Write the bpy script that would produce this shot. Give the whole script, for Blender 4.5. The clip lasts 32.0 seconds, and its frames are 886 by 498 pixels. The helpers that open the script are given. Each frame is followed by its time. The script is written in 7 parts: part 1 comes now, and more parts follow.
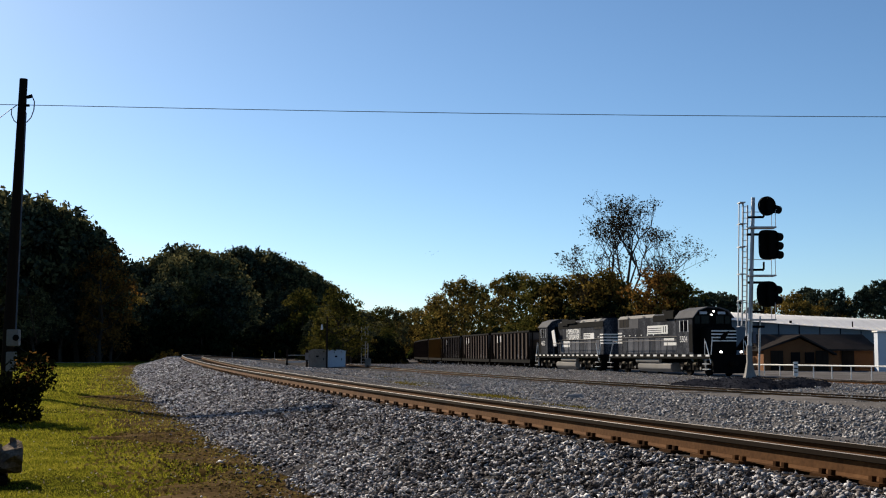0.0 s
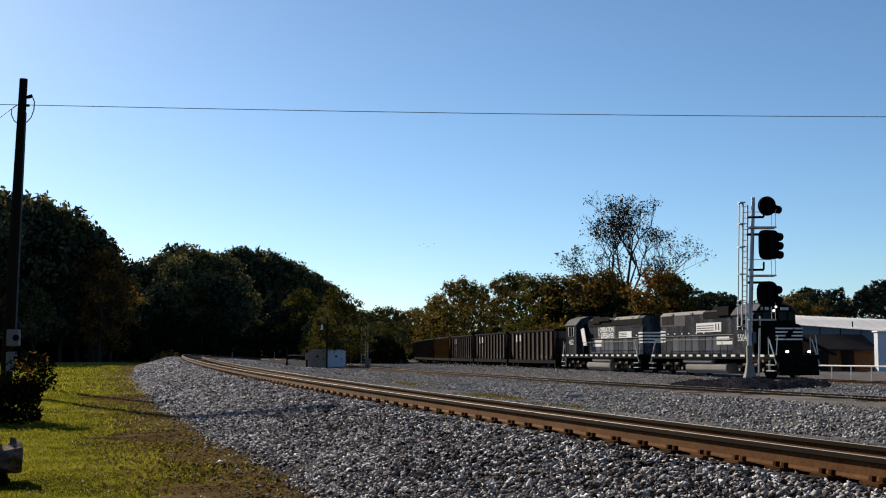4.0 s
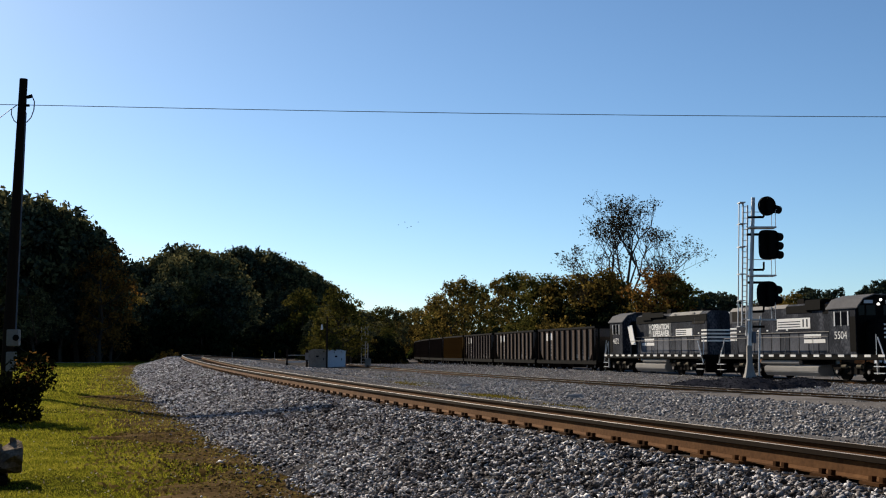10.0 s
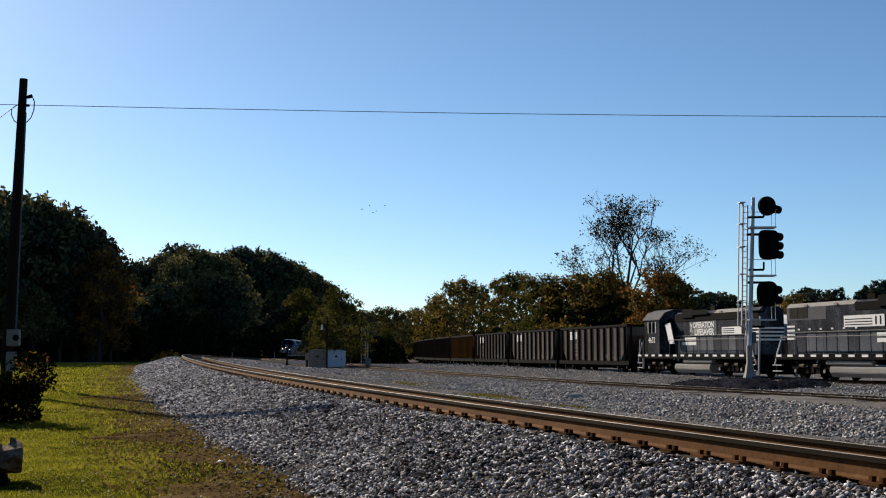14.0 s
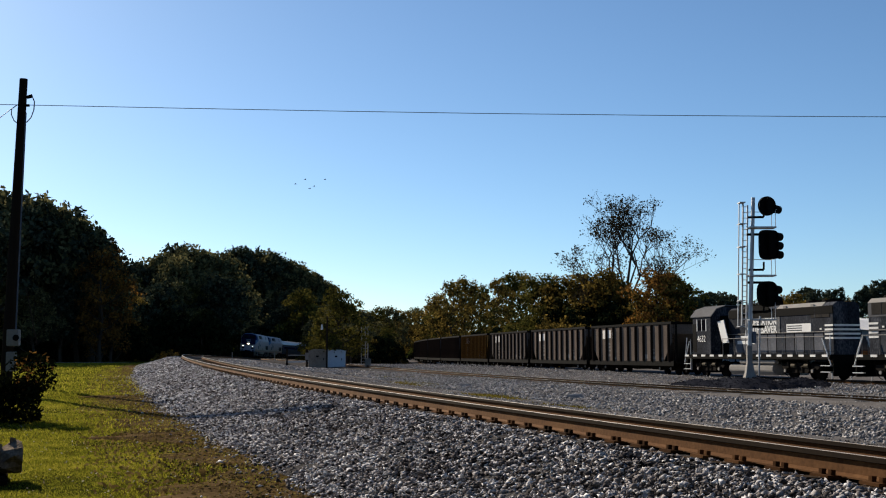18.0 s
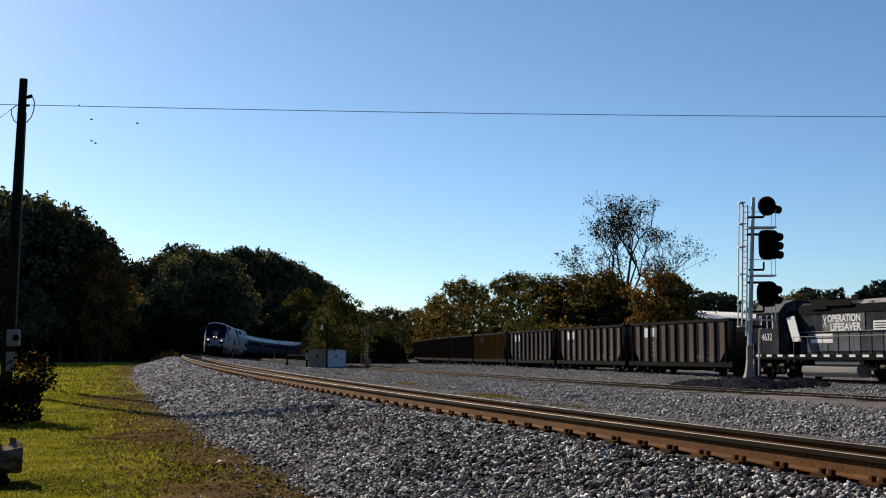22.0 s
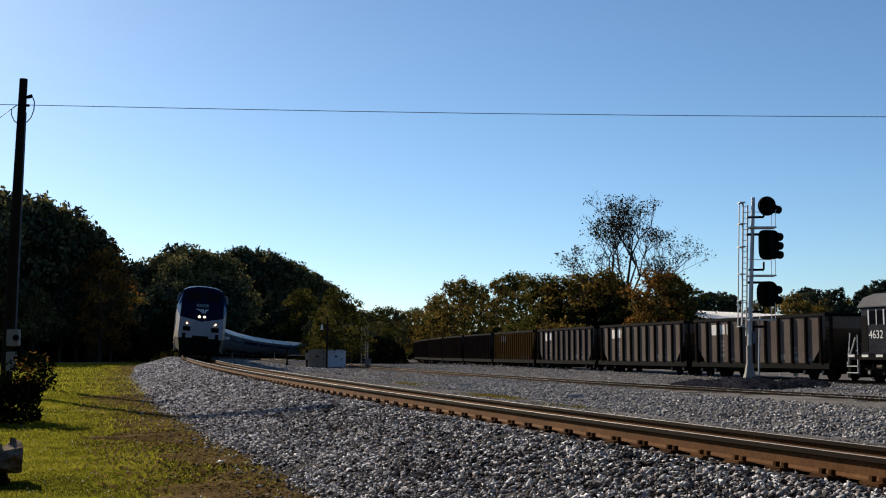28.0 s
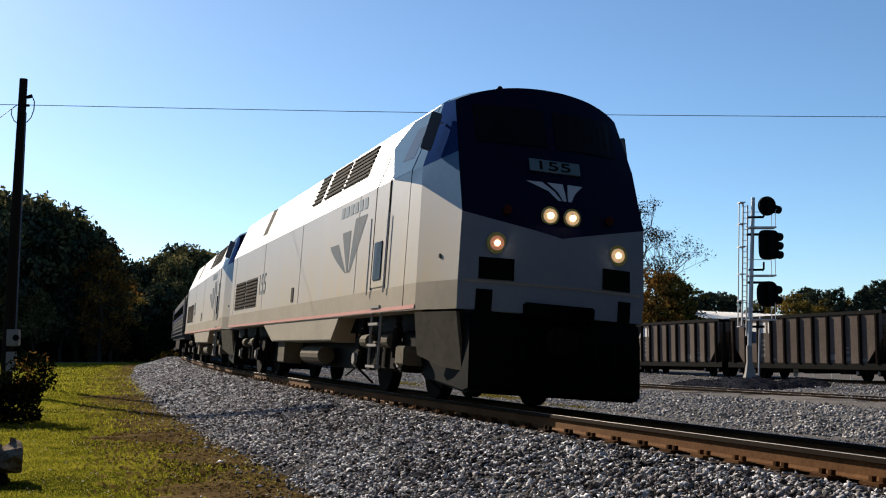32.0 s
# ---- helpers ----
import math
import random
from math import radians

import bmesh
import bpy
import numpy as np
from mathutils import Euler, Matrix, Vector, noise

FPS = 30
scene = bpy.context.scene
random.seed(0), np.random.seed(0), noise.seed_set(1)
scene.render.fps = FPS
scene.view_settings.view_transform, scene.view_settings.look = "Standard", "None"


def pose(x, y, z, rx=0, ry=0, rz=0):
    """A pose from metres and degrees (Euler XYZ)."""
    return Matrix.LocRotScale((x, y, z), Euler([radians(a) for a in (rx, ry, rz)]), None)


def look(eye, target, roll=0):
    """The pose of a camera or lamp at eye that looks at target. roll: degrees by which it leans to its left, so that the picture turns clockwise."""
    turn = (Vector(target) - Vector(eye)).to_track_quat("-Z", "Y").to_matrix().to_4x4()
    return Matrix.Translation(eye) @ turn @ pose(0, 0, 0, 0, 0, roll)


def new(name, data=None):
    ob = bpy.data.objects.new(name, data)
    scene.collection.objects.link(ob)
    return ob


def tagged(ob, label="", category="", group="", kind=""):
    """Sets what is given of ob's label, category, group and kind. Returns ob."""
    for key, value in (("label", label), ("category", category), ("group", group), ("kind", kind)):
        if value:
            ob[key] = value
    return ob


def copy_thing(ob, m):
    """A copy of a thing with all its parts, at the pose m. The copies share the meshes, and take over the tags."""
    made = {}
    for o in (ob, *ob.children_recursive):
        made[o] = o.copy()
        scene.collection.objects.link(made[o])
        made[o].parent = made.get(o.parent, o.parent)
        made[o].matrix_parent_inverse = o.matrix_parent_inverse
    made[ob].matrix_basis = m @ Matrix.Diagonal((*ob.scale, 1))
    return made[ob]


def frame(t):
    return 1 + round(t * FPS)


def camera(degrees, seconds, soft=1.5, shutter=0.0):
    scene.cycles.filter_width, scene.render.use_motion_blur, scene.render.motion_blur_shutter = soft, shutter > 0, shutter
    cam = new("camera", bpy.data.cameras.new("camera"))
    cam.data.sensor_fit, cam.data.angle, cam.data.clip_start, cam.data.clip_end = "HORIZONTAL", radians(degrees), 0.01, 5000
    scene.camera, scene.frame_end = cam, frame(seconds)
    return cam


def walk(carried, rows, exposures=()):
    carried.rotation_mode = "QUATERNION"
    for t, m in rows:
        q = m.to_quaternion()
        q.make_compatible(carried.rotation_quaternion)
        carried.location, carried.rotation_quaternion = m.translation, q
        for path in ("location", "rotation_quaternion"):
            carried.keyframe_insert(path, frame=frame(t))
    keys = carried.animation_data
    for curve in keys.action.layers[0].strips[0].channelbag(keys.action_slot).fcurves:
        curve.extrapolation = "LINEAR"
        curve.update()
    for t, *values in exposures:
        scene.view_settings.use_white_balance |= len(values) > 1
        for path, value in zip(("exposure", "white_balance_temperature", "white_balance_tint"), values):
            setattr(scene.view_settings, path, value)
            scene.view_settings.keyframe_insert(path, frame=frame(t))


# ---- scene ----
# camera: stands still beside the line
cam = camera(41.57, 32.0, soft=1.1, shutter=0.0)
EYE = pose(0, 0, 0.842, 94.67, 0, 0)
walk(cam, [(0, EYE), (32, EYE)], [(0, 0.0), (31, 0.0), (32, 0.2)])

# ---- light: low clear autumn sun ahead and to the left of the camera ----
SUN_AZ, SUN_EL = radians(-34.5), radians(25.0)
SUN_DIR = Vector((math.sin(SUN_AZ) * math.cos(SUN_EL), math.cos(SUN_AZ) * math.cos(SUN_EL), math.sin(SUN_EL)))
world = bpy.data.worlds.new("world")
scene.world = world
world.use_nodes = True
wn = world.node_tree
wn.nodes.clear()
sky = wn.nodes.new("ShaderNodeTexSky")
sky.sky_type, sky.sun_disc = "NISHITA", False
sky.sun_elevation, sky.sun_rotation = SUN_EL, SUN_AZ
sky.air_density, sky.dust_density, sky.ozone_density = 0.72, 0.27, 4.6
bg = wn.nodes.new("ShaderNodeBackground")
bg.inputs["Strength"].default_value = 0.119
wo = wn.nodes.new("ShaderNodeOutputWorld")
tint = wn.nodes.new("ShaderNodeVectorMath")
tint.operation = "MULTIPLY"
tint.inputs[1].default_value = (0.945, 1.02, 0.985)
wn.links.new(sky.outputs["Color"], tint.inputs[0])
wn.links.new(tint.outputs["Vector"], bg.inputs["Color"])
wn.links.new(bg.outputs["Background"], wo.inputs["Surface"])
sun = new("sun", bpy.data.lights.new("sun", "SUN"))
sun.data.energy, sun.data.angle, sun.data.color = 7.5, radians(0.53), (1.0, 0.87, 0.70)
sun.matrix_world = look(SUN_DIR * 100, (0, 0, 0))
scene.view_settings.exposure = 0.0


# ---- materials ----
def material(name, colors, rough=0.8, metal=0.0, scale=3.0, fine=40.0, bump=0.2, depth=0.01, spread=0.6, random_amount=0.0, island=False, spec=0.5, aniso=None):
    """Two scales of noise between colours, with relief; optional variation object by object or island by island."""
    m = bpy.data.materials.new(name)
    m.use_nodes = True
    nt = m.node_tree
    nd, ln = nt.nodes, nt.links
    bsdf = nd["Principled BSDF"]
    tc = nd.new("ShaderNodeTexCoord")
    src = tc.outputs["Object"]
    if aniso:
        mp = nd.new("ShaderNodeMapping")
        mp.inputs["Scale"].default_value = aniso
        ln.new(src, mp.inputs["Vector"])
        src = mp.outputs["Vector"]
    n1, n2 = nd.new("ShaderNodeTexNoise"), nd.new("ShaderNodeTexNoise")
    for n, sc in ((n1, scale), (n2, fine)):
        n.inputs["Scale"].default_value = sc
        n.inputs["Detail"].default_value = 5.0
        ln.new(src, n.inputs["Vector"])
    mix = nd.new("ShaderNodeMath")
    mix.operation = "MULTIPLY_ADD"
    mix.inputs[1].default_value = 0.45
    ln.new(n2.outputs["Fac"], mix.inputs[0])
    half = nd.new("ShaderNodeMath")
    half.operation = "MULTIPLY"
    half.inputs[1].default_value = 0.55
    ln.new(n1.outputs["Fac"], half.inputs[0])
    ln.new(half.outputs[0], mix.inputs[2])
    fac = mix.outputs[0]
    if random_amount:
        add = nd.new("ShaderNodeMath")
        add.operation = "MULTIPLY_ADD"
        add.inputs[1].default_value = random_amount
        if island:
            geo = nd.new("ShaderNodeNewGeometry")
            ln.new(geo.outputs["Random Per Island"], add.inputs[0])
        else:
            info = nd.new("ShaderNodeObjectInfo")
            ln.new(info.outputs["Random"], add.inputs[0])
        off = nd.new("ShaderNodeMath")
        off.operation = "SUBTRACT"
        off.inputs[1].default_value = random_amount / 2
        ln.new(fac, off.inputs[0])
        ln.new(off.outputs[0], add.inputs[2])
        fac = add.outputs[0]
    ramp = nd.new("ShaderNodeValToRGB")
    els = ramp.color_ramp.elements
    lo, hi = 0.5 - spread / 2, 0.5 + spread / 2
    while len(els) < len(colors):
        els.new(0.5)
    for k, c in enumerate(colors):
        els[k].position = lo + (hi - lo) * k / max(1, len(colors) - 1)
        els[k].color = (*c, 1)
    ln.new(fac, ramp.inputs["Fac"])
    ln.new(ramp.outputs["Color"], bsdf.inputs["Base Color"])
    bsdf.inputs["Roughness"].default_value = rough
    bsdf.inputs["Metallic"].default_value = metal
    bsdf.inputs["Specular IOR Level"].default_value = spec
    if bump:
        b = nd.new("ShaderNodeBump")
        b.inputs["Strength"].default_value = bump
        b.inputs["Distance"].default_value = depth
        ln.new(n2.outputs["Fac"], b.inputs["Height"])
        ln.new(b.outputs["Normal"], bsdf.inputs["Normal"])
    return m


def glow(name, color, strength):
    m = bpy.data.materials.new(name)
    m.use_nodes = True
    b = m.node_tree.nodes["Principled BSDF"]
    b.inputs["Base Color"].default_value = (*[0.3 * c for c in color], 1)
    b.inputs["Emission Color"].default_value = (*color, 1)
    b.inputs["Emission Strength"].default_value = strength
    return m


def leaf_material(name, colors, trans=0.25):
    m = material(name, colors, rough=0.6, scale=0.25, fine=2.0, bump=0, spread=0.55, random_amount=0.5, island=True, spec=0.0)
    nt = m.node_tree
    b = nt.nodes["Principled BSDF"]
    tr = nt.nodes.new("ShaderNodeBsdfTranslucent")
    mx = nt.nodes.new("ShaderNodeMixShader")
    mx.inputs[0].default_value = trans
    ramp = next(n for n in nt.nodes if n.type == "VALTORGB")
    nt.links.new(ramp.outputs["Color"], tr.inputs["Color"])
    out = nt.nodes["Material Output"]
    nt.links.new(b.outputs[0], mx.inputs[1])
    nt.links.new(tr.outputs[0], mx.inputs[2])
    nt.links.new(mx.outputs[0], out.inputs["Surface"])
    return m


GRASS_GROUND = material("grass_ground", [(0.022, 0.016, 0.007), (0.028, 0.028, 0.007), (0.034, 0.042, 0.006), (0.045, 0.05, 0.009)], 0.95, 0, 0.35, 5.0, 0.6, 0.05, 0.5, spec=0)
BALLAST = material("ballast_base", [(0.018, 0.017, 0.016), (0.07, 0.066, 0.064), (0.16, 0.152, 0.148)], 0.9, 0, 2.0, 22.0, 1.0, 0.04, 0.5, spec=0)
STONE = material("ballast_stone", [(0.013, 0.012, 0.012), (0.088, 0.08, 0.08), (0.215, 0.196, 0.192), (0.385, 0.378, 0.39), (0.68, 0.675, 0.68)], 0.85, 0, 1.0, 60.0, 0.3, 0.01, 0.85, 0.8, True, spec=0.0)
STONE_PALE = material("pale_gravel_stone", [(0.05, 0.048, 0.05), (0.15, 0.146, 0.15), (0.25, 0.243, 0.24), (0.36, 0.352, 0.35), (0.58, 0.57, 0.565)], 0.85, 0, 1.0, 60.0, 0.3, 0.01, 0.9, 0.7, True, spec=0.0)
YARD = material("yard_gravel", [(0.06, 0.055, 0.053), (0.13, 0.122, 0.118), (0.22, 0.21, 0.205)], 0.92, 0, 0.5, 14.0, 0.7, 0.03, 0.5, spec=0)
RUST = material("rusty_rail_steel", [(0.06, 0.026, 0.010), (0.125, 0.058, 0.022), (0.19, 0.10, 0.042)], 0.85, 0.0, 1.5, 30, 0.3, 0.004, 0.5, spec=0.05)
# Rail head sides, darker than web and foot.
RAIL_SIDE = material("dark_rail_head_side", [(0.010, 0.007, 0.005), (0.03, 0.02, 0.013)], 0.8, 0.0, 1.5, 30, 0.1, 0.002, spec=0.03)
PLATE = material("dark_rusty_plate", [(0.012, 0.007, 0.004), (0.065, 0.03, 0.012), (0.14, 0.068, 0.028)], 0.9, 0, 6, 40, 0.4, 0.004, 0.7, 0.5, spec=0.02)
SOIL = material("bare_brown_soil", [(0.02, 0.014, 0.008), (0.085, 0.056, 0.028), (0.165, 0.118, 0.06)], 0.95, 0, 1.2, 14, 0.7, 0.03, 0.6, spec=0)
RAIL_TOP = material("polished_rail_head", [(0.12, 0.10, 0.085), (0.24, 0.21, 0.18)], 0.6, 0.3, 1.0, 30, 0.05, 0.001)
TIE = material("weathered_tie_wood", [(0.03, 0.022, 0.016), (0.07, 0.052, 0.038), (0.12, 0.095, 0.075)], 0.9, 0, 2.0, 25, 0.5, 0.01, 0.6, 0.3, spec=0)
BARK = material("bark", [(0.03, 0.024, 0.018), (0.075, 0.06, 0.048)], 0.95, 0, 2, 14, 0.8, 0.03, spec=0)
LEAF_DARK = leaf_material("dark_foliage", [(0.010, 0.015, 0.010), (0.032, 0.042, 0.026), (0.08, 0.09, 0.058)], 0.2)
# Foliage darkened to stand for the shade low in the woods.
LEAF_SHADE = leaf_material("shade_dark_foliage", [(0.004, 0.006, 0.003), (0.011, 0.016, 0.007), (0.026, 0.03, 0.012)], 0.1)
LEAF_OLIVE = leaf_material("olive_foliage", [(0.022, 0.026, 0.014), (0.088, 0.088, 0.04), (0.2, 0.172, 0.075)], 0.32)
LEAF_GREEN = leaf_material("green_autumn_foliage", [(0.018, 0.022, 0.006), (0.07, 0.067, 0.016), (0.135, 0.11, 0.025)], 0.32)
LEAF_GOLD = leaf_material("golden_autumn_foliage", [(0.028, 0.023, 0.007), (0.125, 0.09, 0.023), (0.25, 0.17, 0.04)], 0.35)
LEAF_RUST = leaf_material("rust_autumn_foliage", [(0.05, 0.027, 0.012), (0.15, 0.075, 0.02), (0.28, 0.14, 0.03)], 0.4)
# Half-bare tree's leaves, their brown darkened to a backlit silhouette.
LEAF_BARE = leaf_material("backlit_withered_leaf", [(0.02, 0.015, 0.01), (0.045, 0.035, 0.02), (0.08, 0.06, 0.03)], 0.12)
POLE_WOOD = material("creosoted_pole_wood", [(0.012, 0.009, 0.007), (0.035, 0.027, 0.022)], 0.95, 0, 1.0, 20, 0.5, 0.01, 0.6, aniso=(6, 6, 0.6), spec=0)
GALV = material("galvanised_steel", [(0.36, 0.37, 0.39), (0.52, 0.53, 0.55)], 0.5, 0.6, 2, 30, 0.1, 0.002)
BLACK_PAINT = material("black_paint", [(0.002, 0.002, 0.002), (0.006, 0.006, 0.006)], 0.6, 0, 2, 30, 0.1, 0.002, spec=0.02)
DARK_STEEL = material("dark_grimy_steel", [(0.004, 0.0035, 0.003), (0.018, 0.015, 0.013)], 0.8, 0.0, 2, 20, 0.3, 0.004, spec=0.02)


def dusty_silver():
    """Silver paint with beige road dust that thickens, in streaks, towards the sill."""
    m = material("silver_paint", [(0.25, 0.268, 0.305), (0.325, 0.342, 0.38)], 0.55, 0.15, 0.6, 12, 0.03, 0.002, 0.9, spec=0.1)
    nt = m.node_tree
    nd, ln = nt.nodes, nt.links
    bsdf, ramp = nd["Principled BSDF"], next(n for n in nd if n.type == "VALTORGB")
    tc = nd.new("ShaderNodeTexCoord")
    mp = nd.new("ShaderNodeMapping")
    mp.inputs["Scale"].default_value = (2.2, 2.2, 0.35)
    nz = nd.new("ShaderNodeTexNoise")
    nz.inputs["Scale"].default_value, nz.inputs["Detail"].default_value = 1.3, 6
    ln.new(tc.outputs["Object"], mp.inputs["Vector"])
    ln.new(mp.outputs["Vector"], nz.inputs["Vector"])
    sep = nd.new("ShaderNodeSeparateXYZ")
    ln.new(tc.outputs["Object"], sep.inputs[0])
    rng = nd.new("ShaderNodeMapRange")
    rng.inputs["From Min"].default_value, rng.inputs["From Max"].default_value = 3.1, 1.3
    ln.new(sep.outputs["Z"], rng.inputs["Value"])
    mul = nd.new("ShaderNodeMath")
    mul.operation, mul.use_clamp = "MULTIPLY", True
    ln.new(rng.outputs["Result"], mul.inputs[0])
    add = nd.new("ShaderNodeMath")
    add.operation, add.inputs[1].default_value = "MULTIPLY", 1.8
    ln.new(nz.outputs["Fac"], add.inputs[0])
    ln.new(add.outputs[0], mul.inputs[1])
    mix = nd.new("ShaderNodeMix")
    mix.data_type = "RGBA"
    ln.new(mul.outputs[0], mix.inputs[0])
    ln.new(ramp.outputs["Color"], mix.inputs[6])
    mix.inputs[7].default_value = (0.36, 0.295, 0.205, 1)
    ln.new(mix.outputs[2], bsdf.inputs["Base Color"])
    return m


SILVER = dusty_silver()
NAVY = material("navy_blue_paint", [(0.0025, 0.003, 0.016), (0.005, 0.006, 0.028)], 0.45, 0, 1, 20, 0.03, 0.001, spec=0.05)
# The body's silver made darker and cooler, as the nose looks in shade.
SHADED_SILVER = material("shaded_silver_paint", [(0.165, 0.19, 0.24), (0.225, 0.255, 0.315)], 0.55, 0.0, 0.8, 9, 0.05, 0.003, 0.8, spec=0.08)
CAR_BROWN = material("weathered_brown_paint", [(0.085, 0.067, 0.056), (0.13, 0.107, 0.092), (0.175, 0.147, 0.128)], 0.8, 0, 0.5, 9, 0.15, 0.004, 0.5, 0.25, spec=0.0)
WHITE_PAINT = material("white_paint", [(0.62, 0.62, 0.6), (0.8, 0.8, 0.78)], 0.6, 0, 1.5, 20, 0.1, 0.002)
LAMP_WARM = glow("lit_headlight", (1.0, 0.66, 0.36), 0.32)
BULB = glow("hot_lamp_filament", (1.0, 0.82, 0.56), 60.0)


# ---- building helpers ----
class Sh:
    """A shape gathered from simple solids."""

    def __init__(self):
        self.v, self.f = [], []

    def add(self, v, f):
        n = len(self.v)
        self.v += [tuple(p) for p in v]
        self.f += [tuple(n + k for k in q) for q in f]
        return self

    def box(self, x0, y0, z0, x1, y1, z1, m=None):
        v = [Vector((x, y, z)) for z in (z0, z1) for y in (y0, y1) for x in (x0, x1)]
        if m is not None:
            v = [m @ p for p in v]
        return self.add(v, [(0, 2, 3, 1), (4, 5, 7, 6), (0, 1, 5, 4), (2, 6, 7, 3), (0, 4, 6, 2), (1, 3, 7, 5)])

    def tube(self, a, b, r0, r1=None, n=8, caps=True):
        a, b = Vector(a), Vector(b)
        r1 = r0 if r1 is None else r1
        d = (b - a).normalized()
        u = d.orthogonal().normalized()
        w = d.cross(u)
        ring = [(math.cos(2 * math.pi * k / n), math.sin(2 * math.pi * k / n)) for k in range(n)]
        v = [a + (u * c + w * s) * r0 for c, s in ring] + [b + (u * c + w * s) * r1 for c, s in ring]
        f = [(k, (k + 1) % n, n + (k + 1) % n, n + k) for k in range(n)]
        if caps:
            f += [tuple(range(n - 1, -1, -1)), tuple(range(n, 2 * n))]
        return self.add(v, f)

    def path(self, pts, r, n=6):
        """One bent tube through points."""
        pts = [Vector(p) for p in pts]
        rings = []
        for i, p in enumerate(pts):
            d = (pts[min(i + 1, len(pts) - 1)] - pts[max(i - 1, 0)]).normalized()
            u = d.cross(Vector((0.1, 0.2, 1))).normalized()
            w = d.cross(u)
            rings.append([p + (u * math.cos(2 * math.pi * k / n) + w * math.sin(2 * math.pi * k / n)) * r for k in range(n)])
        return self.loft(rings)

    def prism(self, prof, axis, a, b):
        """A closed outline (two coordinates in order of the other axes) drawn from a to b along an axis."""
        def p3(c, t):
            return {"x": (t, c[0], c[1]), "y": (c[0], t, c[1]), "z": (c[0], c[1], t)}[axis]
        n = len(prof)
        v = [p3(c, a) for c in prof] + [p3(c, b) for c in prof]
        f = [(k, (k + 1) % n, n + (k + 1) % n, n + k) for k in range(n)] + [tuple(range(n - 1, -1, -1)), tuple(range(n, 2 * n))]
        return self.add(v, f)

    def loft(self, rings, closed=True, caps=True):
        n = len(rings[0])
        v = [p for r in rings for p in r]
        f = []
        for i in range(len(rings) - 1):
            for k in range(n if closed else n - 1):
                j = (k + 1) % n
                f.append((i * n + k, i * n + j, (i + 1) * n + j, (i + 1) * n + k))
        if caps:
            f += [tuple(range(n - 1, -1, -1)), tuple(range((len(rings) - 1) * n, len(rings) * n))]
        return self.add(v, f)


def mesh_of(name, sh, mat, bevel=0.0, smooth=False):
    me = bpy.data.meshes.new(name)
    me.from_pydata(sh.v, [], sh.f)
    bm = bmesh.new()
    bm.from_mesh(me)
    bmesh.ops.recalc_face_normals(bm, faces=bm.faces)
    if bevel:
        edges = [e for e in bm.edges if len(e.link_faces) == 2 and e.calc_face_angle(0) > 0.5]
        bmesh.ops.bevel(bm, geom=edges, offset=bevel, segments=2, affect="EDGES", clamp_overlap=True)
    bm.to_mesh(me)
    bm.free()
    me.materials.append(mat)
    if smooth:
        me.polygons.foreach_set("use_smooth", [True] * len(me.polygons))
    me.update()
    return me


def part(name, sh, mat, parent=None, label="", bevel=0.0, smooth=False, m=None):
    ob = new(name, mesh_of(name, sh, mat, bevel, smooth))
    if parent is not None:
        ob.parent = parent
    if m is not None:
        ob.matrix_basis = m
    return tagged(ob, label)


def share(ob, m):
    """Another piece on the same mesh under the same thing."""
    o = ob.copy()
    scene.collection.objects.link(o)
    o.matrix_basis = m
    return o


def thing(name, m, label, category, group="", kind=""):
    ob = new(name)
    ob.empty_display_size = 0.3
    ob.matrix_basis = m
    return tagged(ob, label, category, group, kind)


def fast_mesh(name, verts, faces, mat):
    """A mesh from number arrays: vertices (n, 3), faces (m, 3 or 4)."""
    me = bpy.data.meshes.new(name)
    k = faces.shape[1]
    me.vertices.add(len(verts))
    me.vertices.foreach_set("co", np.ascontiguousarray(verts, dtype=np.float32).ravel())
    me.loops.add(faces.size)
    me.loops.foreach_set("vertex_index", np.ascontiguousarray(faces, dtype=np.int32).ravel())
    me.polygons.add(len(faces))
    me.polygons.foreach_set("loop_start", np.arange(0, faces.size, k, dtype=np.int32))
    me.polygons.foreach_set("loop_total", np.full(len(faces), k, dtype=np.int32))
    me.update(calc_edges=True)
    me.materials.append(mat)
    return me


